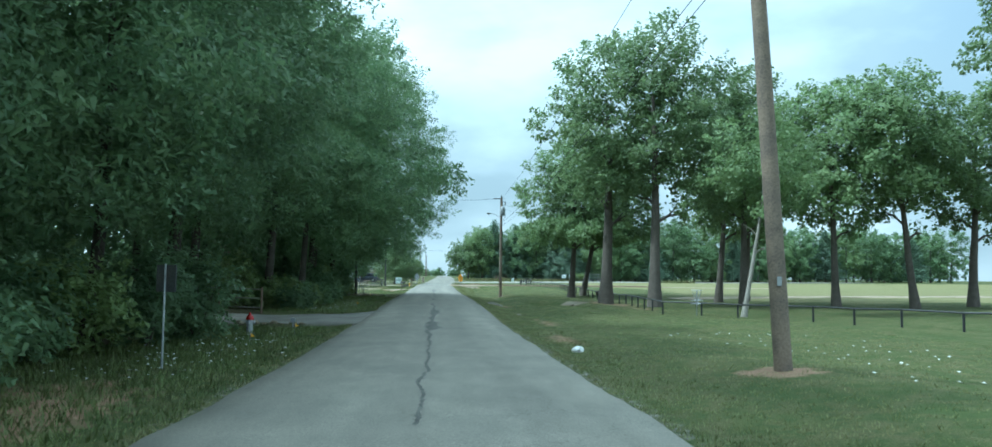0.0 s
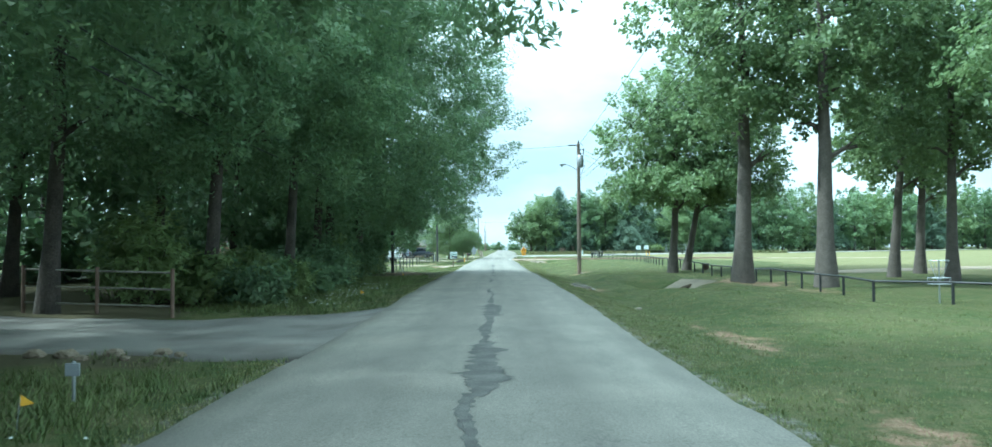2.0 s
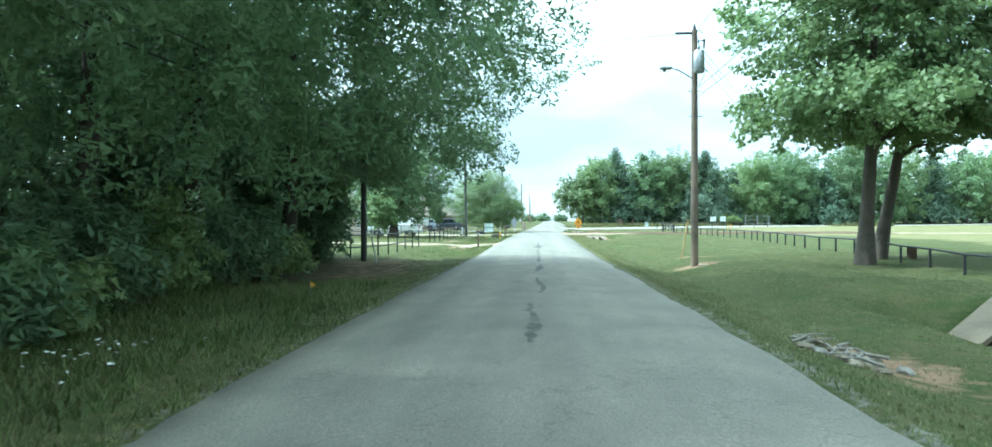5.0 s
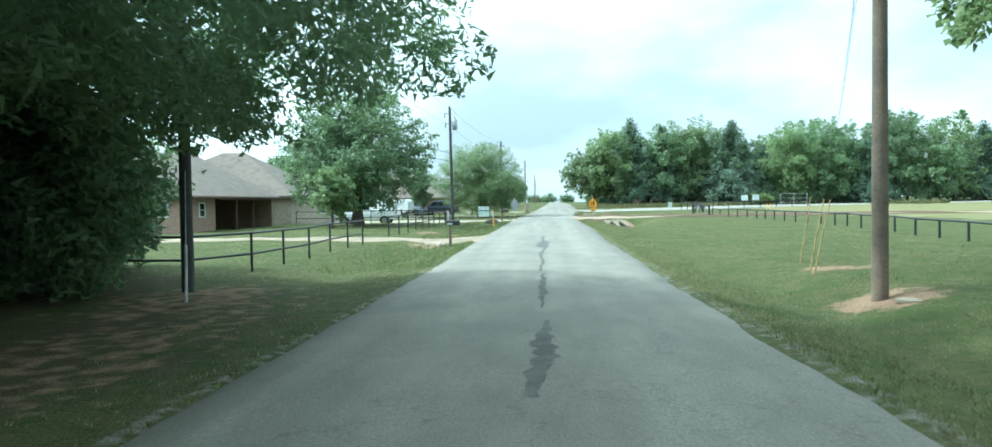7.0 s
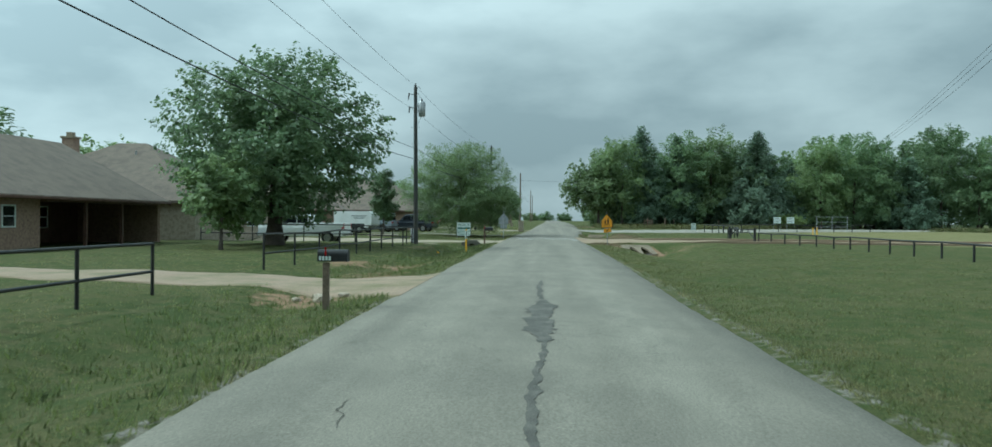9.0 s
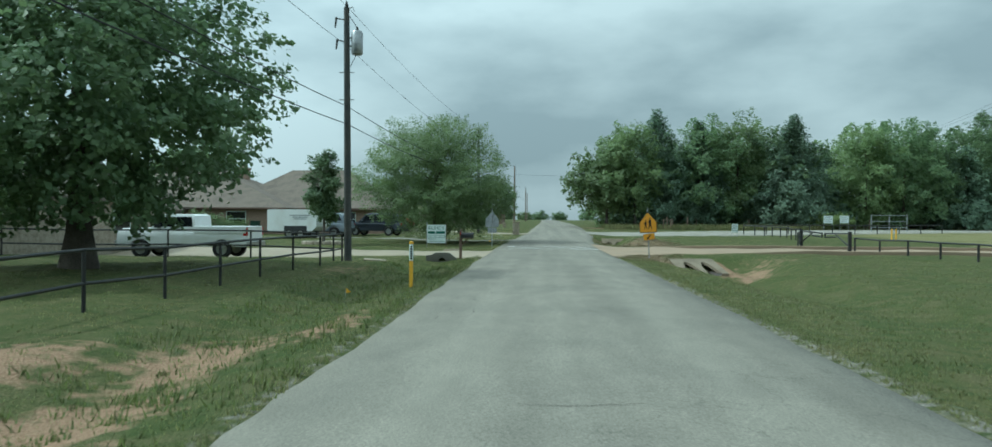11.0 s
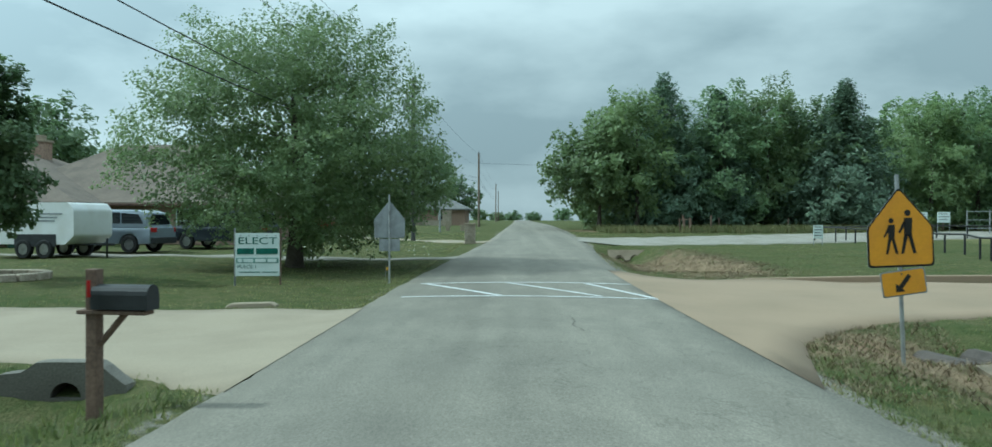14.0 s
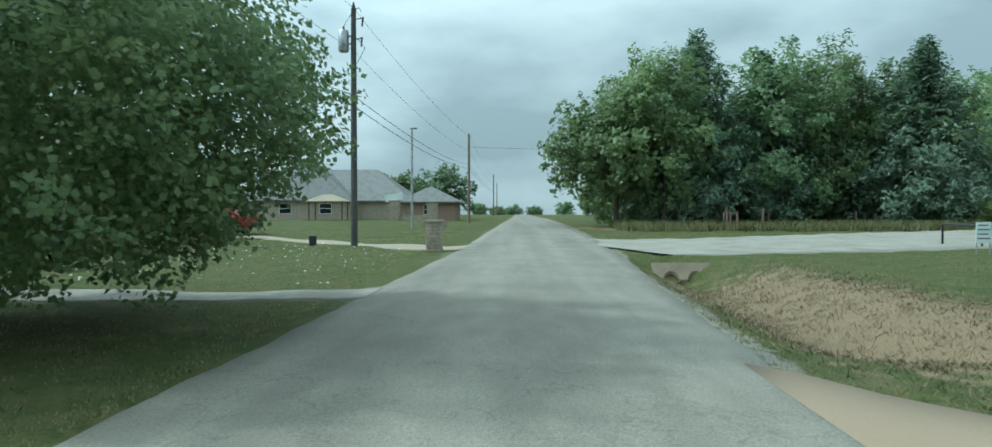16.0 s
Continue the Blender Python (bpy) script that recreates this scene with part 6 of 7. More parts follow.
(at1, t1, w1, r1, d1), (at2, t2, w2, r2, d2) = APRONS
culvert_end(at1, t1, "sloped pale concrete culvert end with a long slot", ((0.0, 0.42),), w1, r1, d1, 1.6, M_CULVERT, M_CULVERT)
culvert_end(at2, t2, "pale concrete culvert end with two pipe mouths", ((-0.37, 0.27), (0.39, 0.27)), w2, r2, d2, 1.5)
culvert_end((5.75, 174.35, 0.0), 0, "rough grey culvert end with two dark pipes", ((-0.38, 0.25), (0.38, 0.25)), 1.9, 0.4, 0.5, 1.0, M_CULVERT)


def headwall(at, label):
    """An upright concrete wall with stepped-down shoulders, a chamfered crest and a half-round pipe mouth."""
    top = thing("culvert", label, "culvert", at, 0, "concrete culvert ends")
    r, sill = 0.155, -0.25
    arch = [(r * math.cos(t), sill + r * math.sin(t)) for t in (math.pi * q / 12 for q in range(13))]
    # outer edge from the right foot over the crest to the left foot, one point for each of the mouth's
    outer = [(0.62, sill), (0.60, -0.12), (0.46, -0.02), (0.38, 0.05), (0.30, 0.10), (0.15, 0.105), (0.0, 0.105), (-0.15, 0.105), (-0.29, 0.10), (-0.38, 0.04), (-0.45, 0.0), (-0.66, -0.02), (-0.68, sill)]
    bm = bmesh.new()
    rows = [[bm.verts.new((x, y, z)) for x, z in line] for y, line in ((0, arch), (0, outer), (0.035, [(x * 0.97, z + (0.012 if z > -0.1 else 0)) for x, z in outer]), (0.2, outer), (0.2, arch))]
    for a, b in zip(rows, rows[1:]):
        for q in range(12):
            bm.faces.new((a[q], a[q + 1], b[q + 1], b[q]))
    for q in range(12):
        bm.faces.new((rows[4][q], rows[4][q + 1], rows[0][q + 1], rows[0][q]))
    # footing below the mouth
    for x0, x1 in ((-0.68, 0.62),):
        v = [bm.verts.new((x, y, z)) for z in (sill - 0.3, sill) for x, y in ((x0, 0), (x1, 0), (x1, 0.2), (x0, 0.2))]
        for f in ((0, 1, 5, 4), (1, 2, 6, 5), (2, 3, 7, 6), (3, 0, 4, 7), (4, 5, 6, 7), (3, 2, 1, 0)):
            bm.faces.new([v[i] for i in f])
    bmesh.ops.recalc_face_normals(bm, faces=bm.faces)
    # dark drive grey instead of pale concrete: the wall's shade is in its colour
    part("wall", bm, M_OLDDRIVE, top)
    bm = bmesh.new()
    ring = [[bm.verts.new((0.97 * r * math.cos(t), y, sill + 0.97 * r * math.sin(t))) for t in (2 * math.pi * q / 16 for q in range(16))] for y in (0.02, 2.4)]
    for q in range(16):
        bm.faces.new((ring[0][q], ring[1][q], ring[1][(q + 1) % 16], ring[0][(q + 1) % 16]))
    bm.faces.new(ring[1])
    part("pipe", bm, M_PIPE, top, "dark culvert pipe")


headwall((-4.52, 142.28, 0.025), "grey concrete headwall coloured dark for shade, with a small pipe under the drive")
culvert_end((-4.5, 108.6, -0.12), 0, "small dark culvert end below the dirt drive", ((0.0, 0.2),), 1.0, 0.4, 0.36, 1.0, M_OLDDRIVE)

for (x0, y0), (x1, y1) in (((5.9, 154.9), (40, 153.2)), ((9.5, 148.2), (40, 147.4)), ((-4.32, 148.58), (-5.25, 148.66))):
    bm = bmesh.new()
    n = 10
    d = Vector((x1 - x0, y1 - y0, 0)).normalized()
    s = Vector((-d.y, d.x, 0))
    ring = []
    for i in range(n + 1):
        x, y = x0 + (x1 - x0) * i / n, y0 + (y1 - y0) * i / n
        g = Vector((x, y, float(land(x, y))))
        h = (0.16 if x0 > 0 else 0.08) if 0 < i < n else 0.03
        ring.append([bm.verts.new(g + s * w + Vector((0, 0, z))) for w, z in ((-0.09, -0.1), (-0.08, h - 0.02), (-0.06, h), (0.06, h), (0.08, h - 0.02), (0.09, -0.1))])
    for a, b in zip(ring, ring[1:]):
        for q in range(5):
            bm.faces.new((a[q], a[q + 1], b[q + 1], b[q]))
    bm.faces.new(ring[0])
    bm.faces.new(ring[-1][::-1])
    bmesh.ops.recalc_face_normals(bm, faces=bm.faces)
    tagged(part("curb", bm, M_TAN if x0 > 0 else M_CONCRETE), "low rounded concrete curb along the driveway", "curb", "driveway curbs", "structure")


# ---------------------------------------------------------------- gates
def swing_gate(a, b):
    """A black steel barrier gate with struts between two posts."""
    top = thing("barrier_gate", "black steel barrier gate across the school drive", "gate", (0, 0, 0))
    pa, pb = Vector(on(*a)), Vector(on(*b))
    for p in (pa, pb):
        bm = bmesh.new()
        box(bm, tuple(p + Vector((-0.08, -0.08, -0.2))), tuple(p + Vector((0.08, 0.08, 1.05))), 0.01)
        part("gate_post", bm, M_BLACK, top)
    up = Vector((0, 0, 0.95))
    m1, m2 = pa.lerp(pb, 0.47), pa.lerp(pb, 0.53)
    for p, m in ((pa, m1), (pb, m2)):
        leaf = [(p + up, m + up * 0.93), (p + up * 0.25, p.lerp(m, 0.55) + up * 0.9), (p.lerp(m, 0.55) + up * 0.75, m + up * 0.7), (m + up * 0.93, m + up * 0.68)]
        for q0, q1 in leaf:
            bm = bmesh.new()
            tube(bm, [q0, q1], 0.04, 8)
            part("gate_bar", bm, M_BLACK, top)
    return top


swing_gate((15.8, 158.9), (15.95, 151.8))


def field_gate(a, b, height, label, mat, bars, rail=None):
    top = thing("field_gate", label, "gate", (0, 0, 0), 0, "field gates")
    pa, pb = Vector(on(*a)), Vector(on(*b))
    for p in (pa, pb, pa.lerp(pb, 0.5)):
        bm = bmesh.new()
        tube(bm, [p - Vector((0, 0, 0.2)), p + Vector((0, 0, height + 0.1))], 0.05, 8)
        part("gate_post", bm, mat, top)
    for i in range(bars):
        z = Vector((0, 0, height * (0.25 + 0.75 * i / (bars - 1))))
        bm = bmesh.new()
        tube(bm, [pa + z, pb + z], 0.025, 7)
        part("gate_bar", bm, rail or mat, top)
    return top


field_gate((-7.7, 53.1), (-11.6, 53.5), 1.1, "weathered rail gate on timber posts across the wooded drive", M_POST, 3, M_PALEBARK)
field_gate((36.0, 197.0), (40.5, 198.5), 1.8, "grey steel gate by the school notice boards", M_GALV, 3)
field_gate((13.9, 199.5), (14.6, 199.0), 1.1, "short weathered timber fence panel by the far wood", M_POST, 2)
for x, y in ((27.0, 171.8), (27.6, 172.4)):
    bm = bmesh.new()
    tube(bm, [(0, 0, -0.2), (0, 0, 0.78), (0, 0, 0.82)], [0.05, 0.05, 0.02], 10)
    ob = part("bollard", bm, M_YELLOW)
    ob.location = on(x, y)
    tagged(ob, "yellow painted steel bollard beside the drive", "bollard", "yellow bollards")
for x, y in ((19.0, 206.5), (25.5, 207.0), (33.0, 208.0), (41, 209.5)):
    bm = bmesh.new()
    tube(bm, [(0, 0, -0.2), (0, 0, 1.25)], [0.07, 0.06], 8)
    ob = part("fence_post", bm, M_POST)
    ob.location = on(x, y)
    tagged(ob, "weathered wooden fence post in long grass", "fence post", "posts before the far wood")


# ---------------------------------------------------------------- vehicles
def wheel(parent, x, y, r, w):
    """A wheel whose axle runs along y."""
    bm = bmesh.new()
    prof = [(-w / 2, r * 0.62), (-w / 2, r * 0.92), (-w * 0.38, r), (w * 0.38, r), (w / 2, r * 0.92), (w / 2, r * 0.62)]
    n = 24
    rings = [[bm.verts.new((x + b * math.cos(t), y + a, r + b * math.sin(t))) for a, b in prof] for t in (2 * math.pi * i / n for i in range(n))]
    for i in range(n):
        p, q = rings[i], rings[(i + 1) % n]
        for k in range(len(prof) - 1):
            bm.faces.new((p[k], p[k + 1], q[k + 1], q[k]))
        bm.faces.new((p[-1], p[0], q[0], q[-1]))
    bmesh.ops.recalc_face_normals(bm, faces=bm.faces)
    tyre = part("wheel", bm, M_RUBBER, parent, "", True)
    bm = bmesh.new()
    for s in (-1, 1):
        tube(bm, [(x, y + s * w * 0.30, r), (x, y + s * w * 0.40, r)], [r * 0.2, r * 0.16], 10)
        for i in range(5):
            a = i * 2 * math.pi / 5
            d, t = Vector((math.cos(a), 0, math.sin(a))), Vector((-math.sin(a), 0, math.cos(a)))
            c = Vector((x, y + s * w * 0.36, r))
            vs = [bm.verts.new(c + d * r * 0.12 + t * r * 0.09), bm.verts.new(c + d * r * 0.62 + t * r * 0.12), bm.verts.new(c + d * r * 0.62 - t * r * 0.12), bm.verts.new(c + d * r * 0.12 - t * r * 0.09)]
            bm.faces.new(vs)
    tube(bm, [(x, y - w * 0.3, r), (x, y + w * 0.3, r)], r * 0.63, 20)
    part("rim", bm, M_ALLOY, tyre)


def slab(parent, name, outline, half, mat, label="", tuck=0.0, bevel=0.03):
    """A side outline in x-z swept across the car; tuck draws the upper part in."""
    bm = bmesh.new()
    prism(bm, outline, 2 * half, "y", -half)
    zs = [z for _, z in outline]
    lo, hi = min(zs), max(zs)
    for v in bm.verts:
        v.co.y *= 1 - tuck * (v.co.z - lo) / (hi - lo)
    if bevel:
        bmesh.ops.bevel(bm, geom=[e for e in bm.edges if abs(e.verts[0].co.y - e.verts[1].co.y) < 0.02], offset=bevel, segments=2, affect="EDGES", profile=0.5)
    return part(name, bm, mat, parent, label, True)


def arches(x0, x1, z0, z1, wheels, r):
    """A lower body outline with wheel arches cut from its underside, front at +x."""
    out = [(x1, z0)]
    out += [(x1, z1), (x0, z1), (x0, z0)]
    for wx in sorted(wheels):
        out += [(wx + (r + 0.06) * math.cos(a), max(z0, 0.34 + (r + 0.06) * math.sin(a))) for a in (math.pi - i * math.pi / 8 for i in range(9))]
    return out


def pane(parent, outline, y, name="window"):
    bm = bmesh.new()
    prism(bm, outline, 0.012, "y", y - 0.006)
    part(name, bm, M_GLASS, parent, "dark tinted window")


def pickup(at, rz):
    top = thing("pickup_truck", "white crew-cab pickup truck parked on the concrete drive", "pickup truck", on(*at, 0.03), rz)
    slab(top, "lower_body", arches(-2.85, 2.9, 0.5, 1.12, (-1.75, 1.85), 0.42), 0.98, M_WHITE, "", 0.02)
    cab = slab(top, "cab", [(-0.55, 1.10), (1.55, 1.10), (0.95, 1.84), (0.75, 1.90), (-0.35, 1.90), (-0.52, 1.84)], 0.93, M_WHITE, "", 0.14)
    slab(top, "hood", [(1.3, 1.08), (2.88, 1.08), (2.86, 1.2), (2.6, 1.27), (1.35, 1.32)], 0.92, M_WHITE, "", 0.05)
    for y in (-0.95, 0.95):
        bm = bmesh.new()
        box(bm, (-2.85, y - 0.05, 1.08), (-0.55, y + 0.05, 1.38), 0.025)
        part("bed_side", bm, M_WHITE, top)
        pane(cab, [(0.35, 1.26), (1.3, 1.26), (0.86, 1.78), (0.35, 1.78)], y * 0.93)
        pane(cab, [(-0.45, 1.26), (0.27, 1.26), (0.27, 1.78), (-0.4, 1.78)], y * 0.93)
        bm = bmesh.new()
        box(bm, (-2.9, y * 0.98 - 0.03, 0.98), (-2.72, y * 0.98 + 0.06 * (1 if y > 0 else -1), 1.34), 0.01)
        part("tail_light", bm, M_TAIL, top, "red tail light")
        bm = bmesh.new()
        box(bm, (0.95, y * 1.0 - 0.08, 1.3), (1.15, y * 1.0 + (0.18 if y > 0 else -0.18), 1.5), 0.03)
        part("mirror", bm, M_DARKPLASTIC, cab)
    bm = bmesh.new()
    box(bm, (-2.88, -0.9, 0.85), (-2.80, 0.9, 1.38), 0.02)
    part("tailgate", bm, M_WHITE, top)
    bm = bmesh.new()
    box(bm, (-2.78, -0.9, 0.86), (-0.55, 0.9, 0.92))
    part("bed_floor", bm, M_DARKPLASTIC, top)
    bm = bmesh.new()
    box(bm, (-3.02, -0.95, 0.52), (-2.84, 0.95, 0.72), 0.03)
    part("rear_bumper", bm, M_ALLOY, top, "chrome rear bumper")
    bm = bmesh.new()
    box(bm, (2.84, -0.95, 0.48), (3.0, 0.95, 0.75), 0.03)
    part("front_bumper", bm, M_ALLOY, top)
    for x in (-1.75, 1.85):
        for y in (-0.84, 0.84):
            wheel(top, x, y, 0.40, 0.27)
    return top


def suv(at, rz, mat, label, scale=1.0, low=False):
    top = thing("car" if low else "sport_utility_vehicle", label, "car", on(*at, 0.02), rz, "cars parked before the houses")
    h = 1.42 if low else 1.72
    slab(top, "lower_body", arches(-2.25, 2.3, 0.36, 0.98, (-1.35, 1.4), 0.36), 0.92, mat, "", 0.03, 0.05)
    cab = slab(top, "cabin", [(-2.15, 0.96), (1.25, 0.96), (0.55, h - 0.06), (0.2, h), (-1.5, h - 0.02), (-1.95, h - 0.14)] if not low else [(-1.7, 0.96), (1.2, 0.96), (0.4, h - 0.05), (0.0, h), (-0.9, h - 0.02)], 0.86, mat, "", 0.16, 0.05)
    slab(top, "hood", [(0.9, 0.95), (2.28, 0.95), (2.25, 1.0), (0.95, 1.1)], 0.86, mat, "", 0.06)
    for y in (-1, 1):
        yy_ = y * 0.835
        if low:
            pane(cab, [(-1.35, 1.05), (-0.25, 1.05), (-0.25, h - 0.1), (-0.8, h - 0.1)], yy_ * 0.98)
            pane(cab, [(-0.18, 1.05), (0.9, 1.05), (0.35, h - 0.1), (-0.18, h - 0.1)], yy_ * 0.98)
        else:
            pane(cab, [(-1.95, 1.10), (-1.0, 1.10), (-1.0, h - 0.14), (-1.72, h - 0.2)], yy_ * 0.98)
            pane(cab, [(-0.93, 1.10), (-0.1, 1.10), (-0.1, h - 0.12), (-0.93, h - 0.12)], yy_ * 0.98)
            pane(cab, [(-0.03, 1.10), (0.95, 1.10), (0.5, h - 0.14), (-0.03, h - 0.12)], yy_ * 0.98)
        bm = bmesh.new()
        box(bm, (-2.3, y * 0.62 - 0.16, 0.82), (-2.18, y * 0.62 + 0.22 * y, 1.0), 0.02)
        part("tail_light", bm, M_TAIL, top, "red tail light")
        bm = bmesh.new()
        box(bm, (0.7, y * 0.92 - 0.05, 1.05), (0.88, y * 0.92 + 0.14 * y, 1.2), 0.03)
        part("mirror", bm, mat, cab)
    bm = bmesh.new()
    box(bm, (-2.34, -0.85, 0.36), (-2.2, 0.85, 0.62), 0.04)
    part("rear_bumper", bm, M_DARKPLASTIC, top)
    bm = bmesh.new()
    prism(bm, [(-0.66, 1.12), (0.66, 1.12), (0.58, h - 0.2), (-0.58, h - 0.2)], 0.02, "x", -2.14 if not low else -1.45)
    part("rear_window", bm, M_GLASS, cab, "dark rear window")
    for x in (-1.35, 1.4):
        for y in (-0.8, 0.8):
            wheel(top, x, y, 0.35, 0.23)
    return top


def cargo_trailer(at, rz):
    top = thing("cargo_trailer", "white enclosed cargo trailer parked on the grass", "trailer", on(*at), rz)
    bm = bmesh.new()
    prism(bm, rounded([(-2.0, 0.5), (1.3, 0.5), (1.65, 0.8), (1.65, 1.72), (1.45, 1.98), (-2.0, 1.98)], 0.08), 2.0, "y", -1.0)
    shell = part("shell", bm, M_WHITE, top, "", True)
    for y in (-1.005, 1.005):
        bm = bmesh.new()
        box(bm, (-0.75, y - 0.01, 0.42), (0.95, y + 0.01, 0.86), 0.01)
        part("fender", bm, M_DARKPLASTIC, top)
        for x in (-0.35, 0.5):
            wheel(top, x, y * 0.98, 0.33, 0.2)
        for k, (x0, x1, z) in enumerate(((-0.3, 1.2, 1.55), (-0.1, 1.0, 1.42), (0.0, 0.9, 1.3))):
            bm = bmesh.new()
            box(bm, (x0, y - 0.004, z), (x1, y + 0.004, z + 0.06))
            part("text_bar", bm, M_SIGNBACK, shell)
    bm = bmesh.new()
    box(bm, (-2.04, -0.95, 0.55), (-2.00, 0.95, 1.93), 0.01)
    part("rear_door", bm, M_WHITE, top)
    bm = bmesh.new()
    tube(bm, [(1.3, -0.5, 0.48), (2.5, 0, 0.48), (1.3, 0.5, 0.48)], 0.04, 6)
    part("tongue", bm, M_BLACK, top)
    bm = bmesh.new()
    tube(bm, [(2.2, 0, -0.02), (2.2, 0, 0.7)], 0.035, 6)
    part("jack", bm, M_BLACK, top)
    return top


pickup((-15.9, 143.7), 180)
cargo_trailer((-16.85, 162.9), -10)
suv((-16.3, 166.0), 172, M_SILVER, "blue-grey sport utility vehicle parked beside a trailer")
suv((-12.9, 169.4), 168, M_NAVY, "dark blue sport utility vehicle parked on the grass")
suv((-15.3, 190.6), 178, M_RED, "red saloon car parked on the far drive", low=True)
suv((-16.2, 188.0), 178, M_SILVER, "silver saloon car parked on the far drive", low=True)
suv((-20.2, 189.4), 178, M_RED, "red sport utility vehicle parked on the far drive")


# ---------------------------------------------------------------- houses
def hip_roof(bm, x0, x1, y0, y1, z, rise_, ridge_along="x", cut=1.0, over=0.45, thick=0.16):
    """A hipped roof; cut is the share of the half-span by which the ridge is shortened at each end (0: gables)."""
    x0, x1, y0, y1 = x0 - over, x1 + over, y0 - over, y1 + over
    if ridge_along == "x":
        h = (y1 - y0) / 2
        r = [(x0 + h * cut, (y0 + y1) / 2, z + rise_), (x1 - h * cut, (y0 + y1) / 2, z + rise_)]
    else:
        h = (x1 - x0) / 2
        r = [((x0 + x1) / 2, y0 + h * cut, z + rise_), ((x0 + x1) / 2, y1 - h * cut, z + rise_)]
    lo = [bm.verts.new(p) for p in ((x0, y0, z - thick), (x1, y0, z - thick), (x1, y1, z - thick), (x0, y1, z - thick))]
    e = [bm.verts.new(p) for p in ((x0, y0, z), (x1, y0, z), (x1, y1, z), (x0, y1, z))]
    a, b = (bm.verts.new(p) for p in r)
    for i in range(4):
        bm.faces.new((lo[i], lo[(i + 1) % 4], e[(i + 1) % 4], e[i]))
    bm.faces.new(lo[::-1])
    if ridge_along == "x":
        for f in ((e[0], e[1], b, a), (e[2], e[3], a, b), (e[1], e[2], b), (e[3], e[0], a)):
            bm.faces.new(f)
    else:
        for f in ((e[1], e[2], b, a), (e[3], e[0], a, b), (e[0], e[1], a), (e[2], e[3], b)):
            bm.faces.new(f)
    bmesh.ops.recalc_face_normals(bm, faces=bm.faces)
    return bm


def wall_block(house, lo, hi, mat, name="wall"):
    bm = bmesh.new()
    box(bm, lo, hi)
    return part(name, bm, mat, house)


def window(house, x, y, z, w, h, facing):
    """A framed window on a wall; facing is '-y' or '+x'."""
    m = Matrix.Translation((x, y, z)) @ (Matrix.Rotation(radians(90), 4, "Z") if facing == "+x" else Matrix.Identity(4))
    bm = bmesh.new()
    for lo, hi in (((-w / 2 - 0.06, -0.06, -0.06), (w / 2 + 0.06, 0.02, 0.0)), ((-w / 2 - 0.06, -0.06, h), (w / 2 + 0.06, 0.02, h + 0.06)), ((-w / 2 - 0.06, -0.06, 0), (-w / 2, 0.02, h)), ((w / 2, -0.06, 0), (w / 2 + 0.06, 0.02, h)), ((-w / 2, -0.05, h * 0.48), (w / 2, 0.0, h * 0.52))):
        box(bm, lo, hi)
    bmesh.ops.transform(bm, matrix=m, verts=bm.verts)
    f = part("window", bm, M_BOARD, house, "white framed window")
    bm = bmesh.new()
    box(bm, (-w / 2, -0.03, 0.0), (w / 2, -0.015, h))
    bmesh.ops.transform(bm, matrix=m, verts=bm.verts)
    part("pane", bm, M_GLASS, f, "dark window glass")


def chimney(house, x, y, z0, z1, s=0.9):
    c = wall_block(house, (x - s / 2, y - s / 2, z0), (x + s / 2, y + s / 2, z1), M_BRICK, "chimney")
    bm = bmesh.new()
    box(bm, (x - s / 2 - 0.08, y - s / 2 - 0.08, z1 - 0.02), (x + s / 2 + 0.08, y + s / 2 + 0.08, z1 + 0.12), 0.02)
    box(bm, (x - 0.2, y - 0.2, z1 + 0.1), (x + 0.2, y + 0.2, z1 + 0.4), 0.02)
    part("cap", bm, M_CONCRETE, c)


def vent(house, x, y, z):
    bm = bmesh.new()
    tube(bm, [(x, y, z - 0.3), (x, y, z + 0.3)], 0.06, 8)
    part("vent_pipe", bm, M_GALV, house)


# brick house with a carport wing
ha = thing("house", "low brown brick house with a shadowed porch and hipped roof", "house", (0, 0, 0), 0, "houses along the road")
wall_block(ha, (-32.9, 119.9, -0.5), (-21.25, 120.2, 2.3), M_BRICK)
wall_block(ha, (-21.5, 120.2, -0.5), (-21.25, 124.0, 2.3), M_BRICK)
wall_block(ha, (-32.9, 120.2, -0.5), (-32.6, 133.7, 2.3), M_BRICK)
wall_block(ha, (-32.6, 133.4, -0.5), (-20.9, 133.7, 2.3), M_BRICK)
# dark trim brown puts the porch's shade into its back wall
wall_block(ha, (-25.6, 124.0, -0.5), (-25.4, 133.4, 2.3), M_TRIM, "porch_wall")
wall_block(ha, (-25.4, 123.8, -0.5), (-21.5, 124.0, 2.3), M_BRICK)
wall_block(ha, (-21.25, 124.0, 2.08), (-20.95, 133.4, 2.34), M_TRIM, "beam")
for y in (127.1, 130.2):
    wall_block(ha, (-21.2, y - 0.07, -0.5), (-21.06, y + 0.07, 2.1), M_TRIM, "porch_post")
for y in (119.9, 133.44):
    bm = bmesh.new()
    prism(bm, [(-32.9, 2.3), (-21.25, 2.3), (-27.05, 5.3)], 0.26, "y", y)
    part("gable_wall", bm, M_BRICK, ha)
bm = bmesh.new()
hip_roof(bm, -32.9, -21.15, 119.9, 134.0, 2.32, 3.25, "y", 0.0, 0.45)
part("roof", bm, M_SHINGLE, ha, "brown-grey shingle roof")
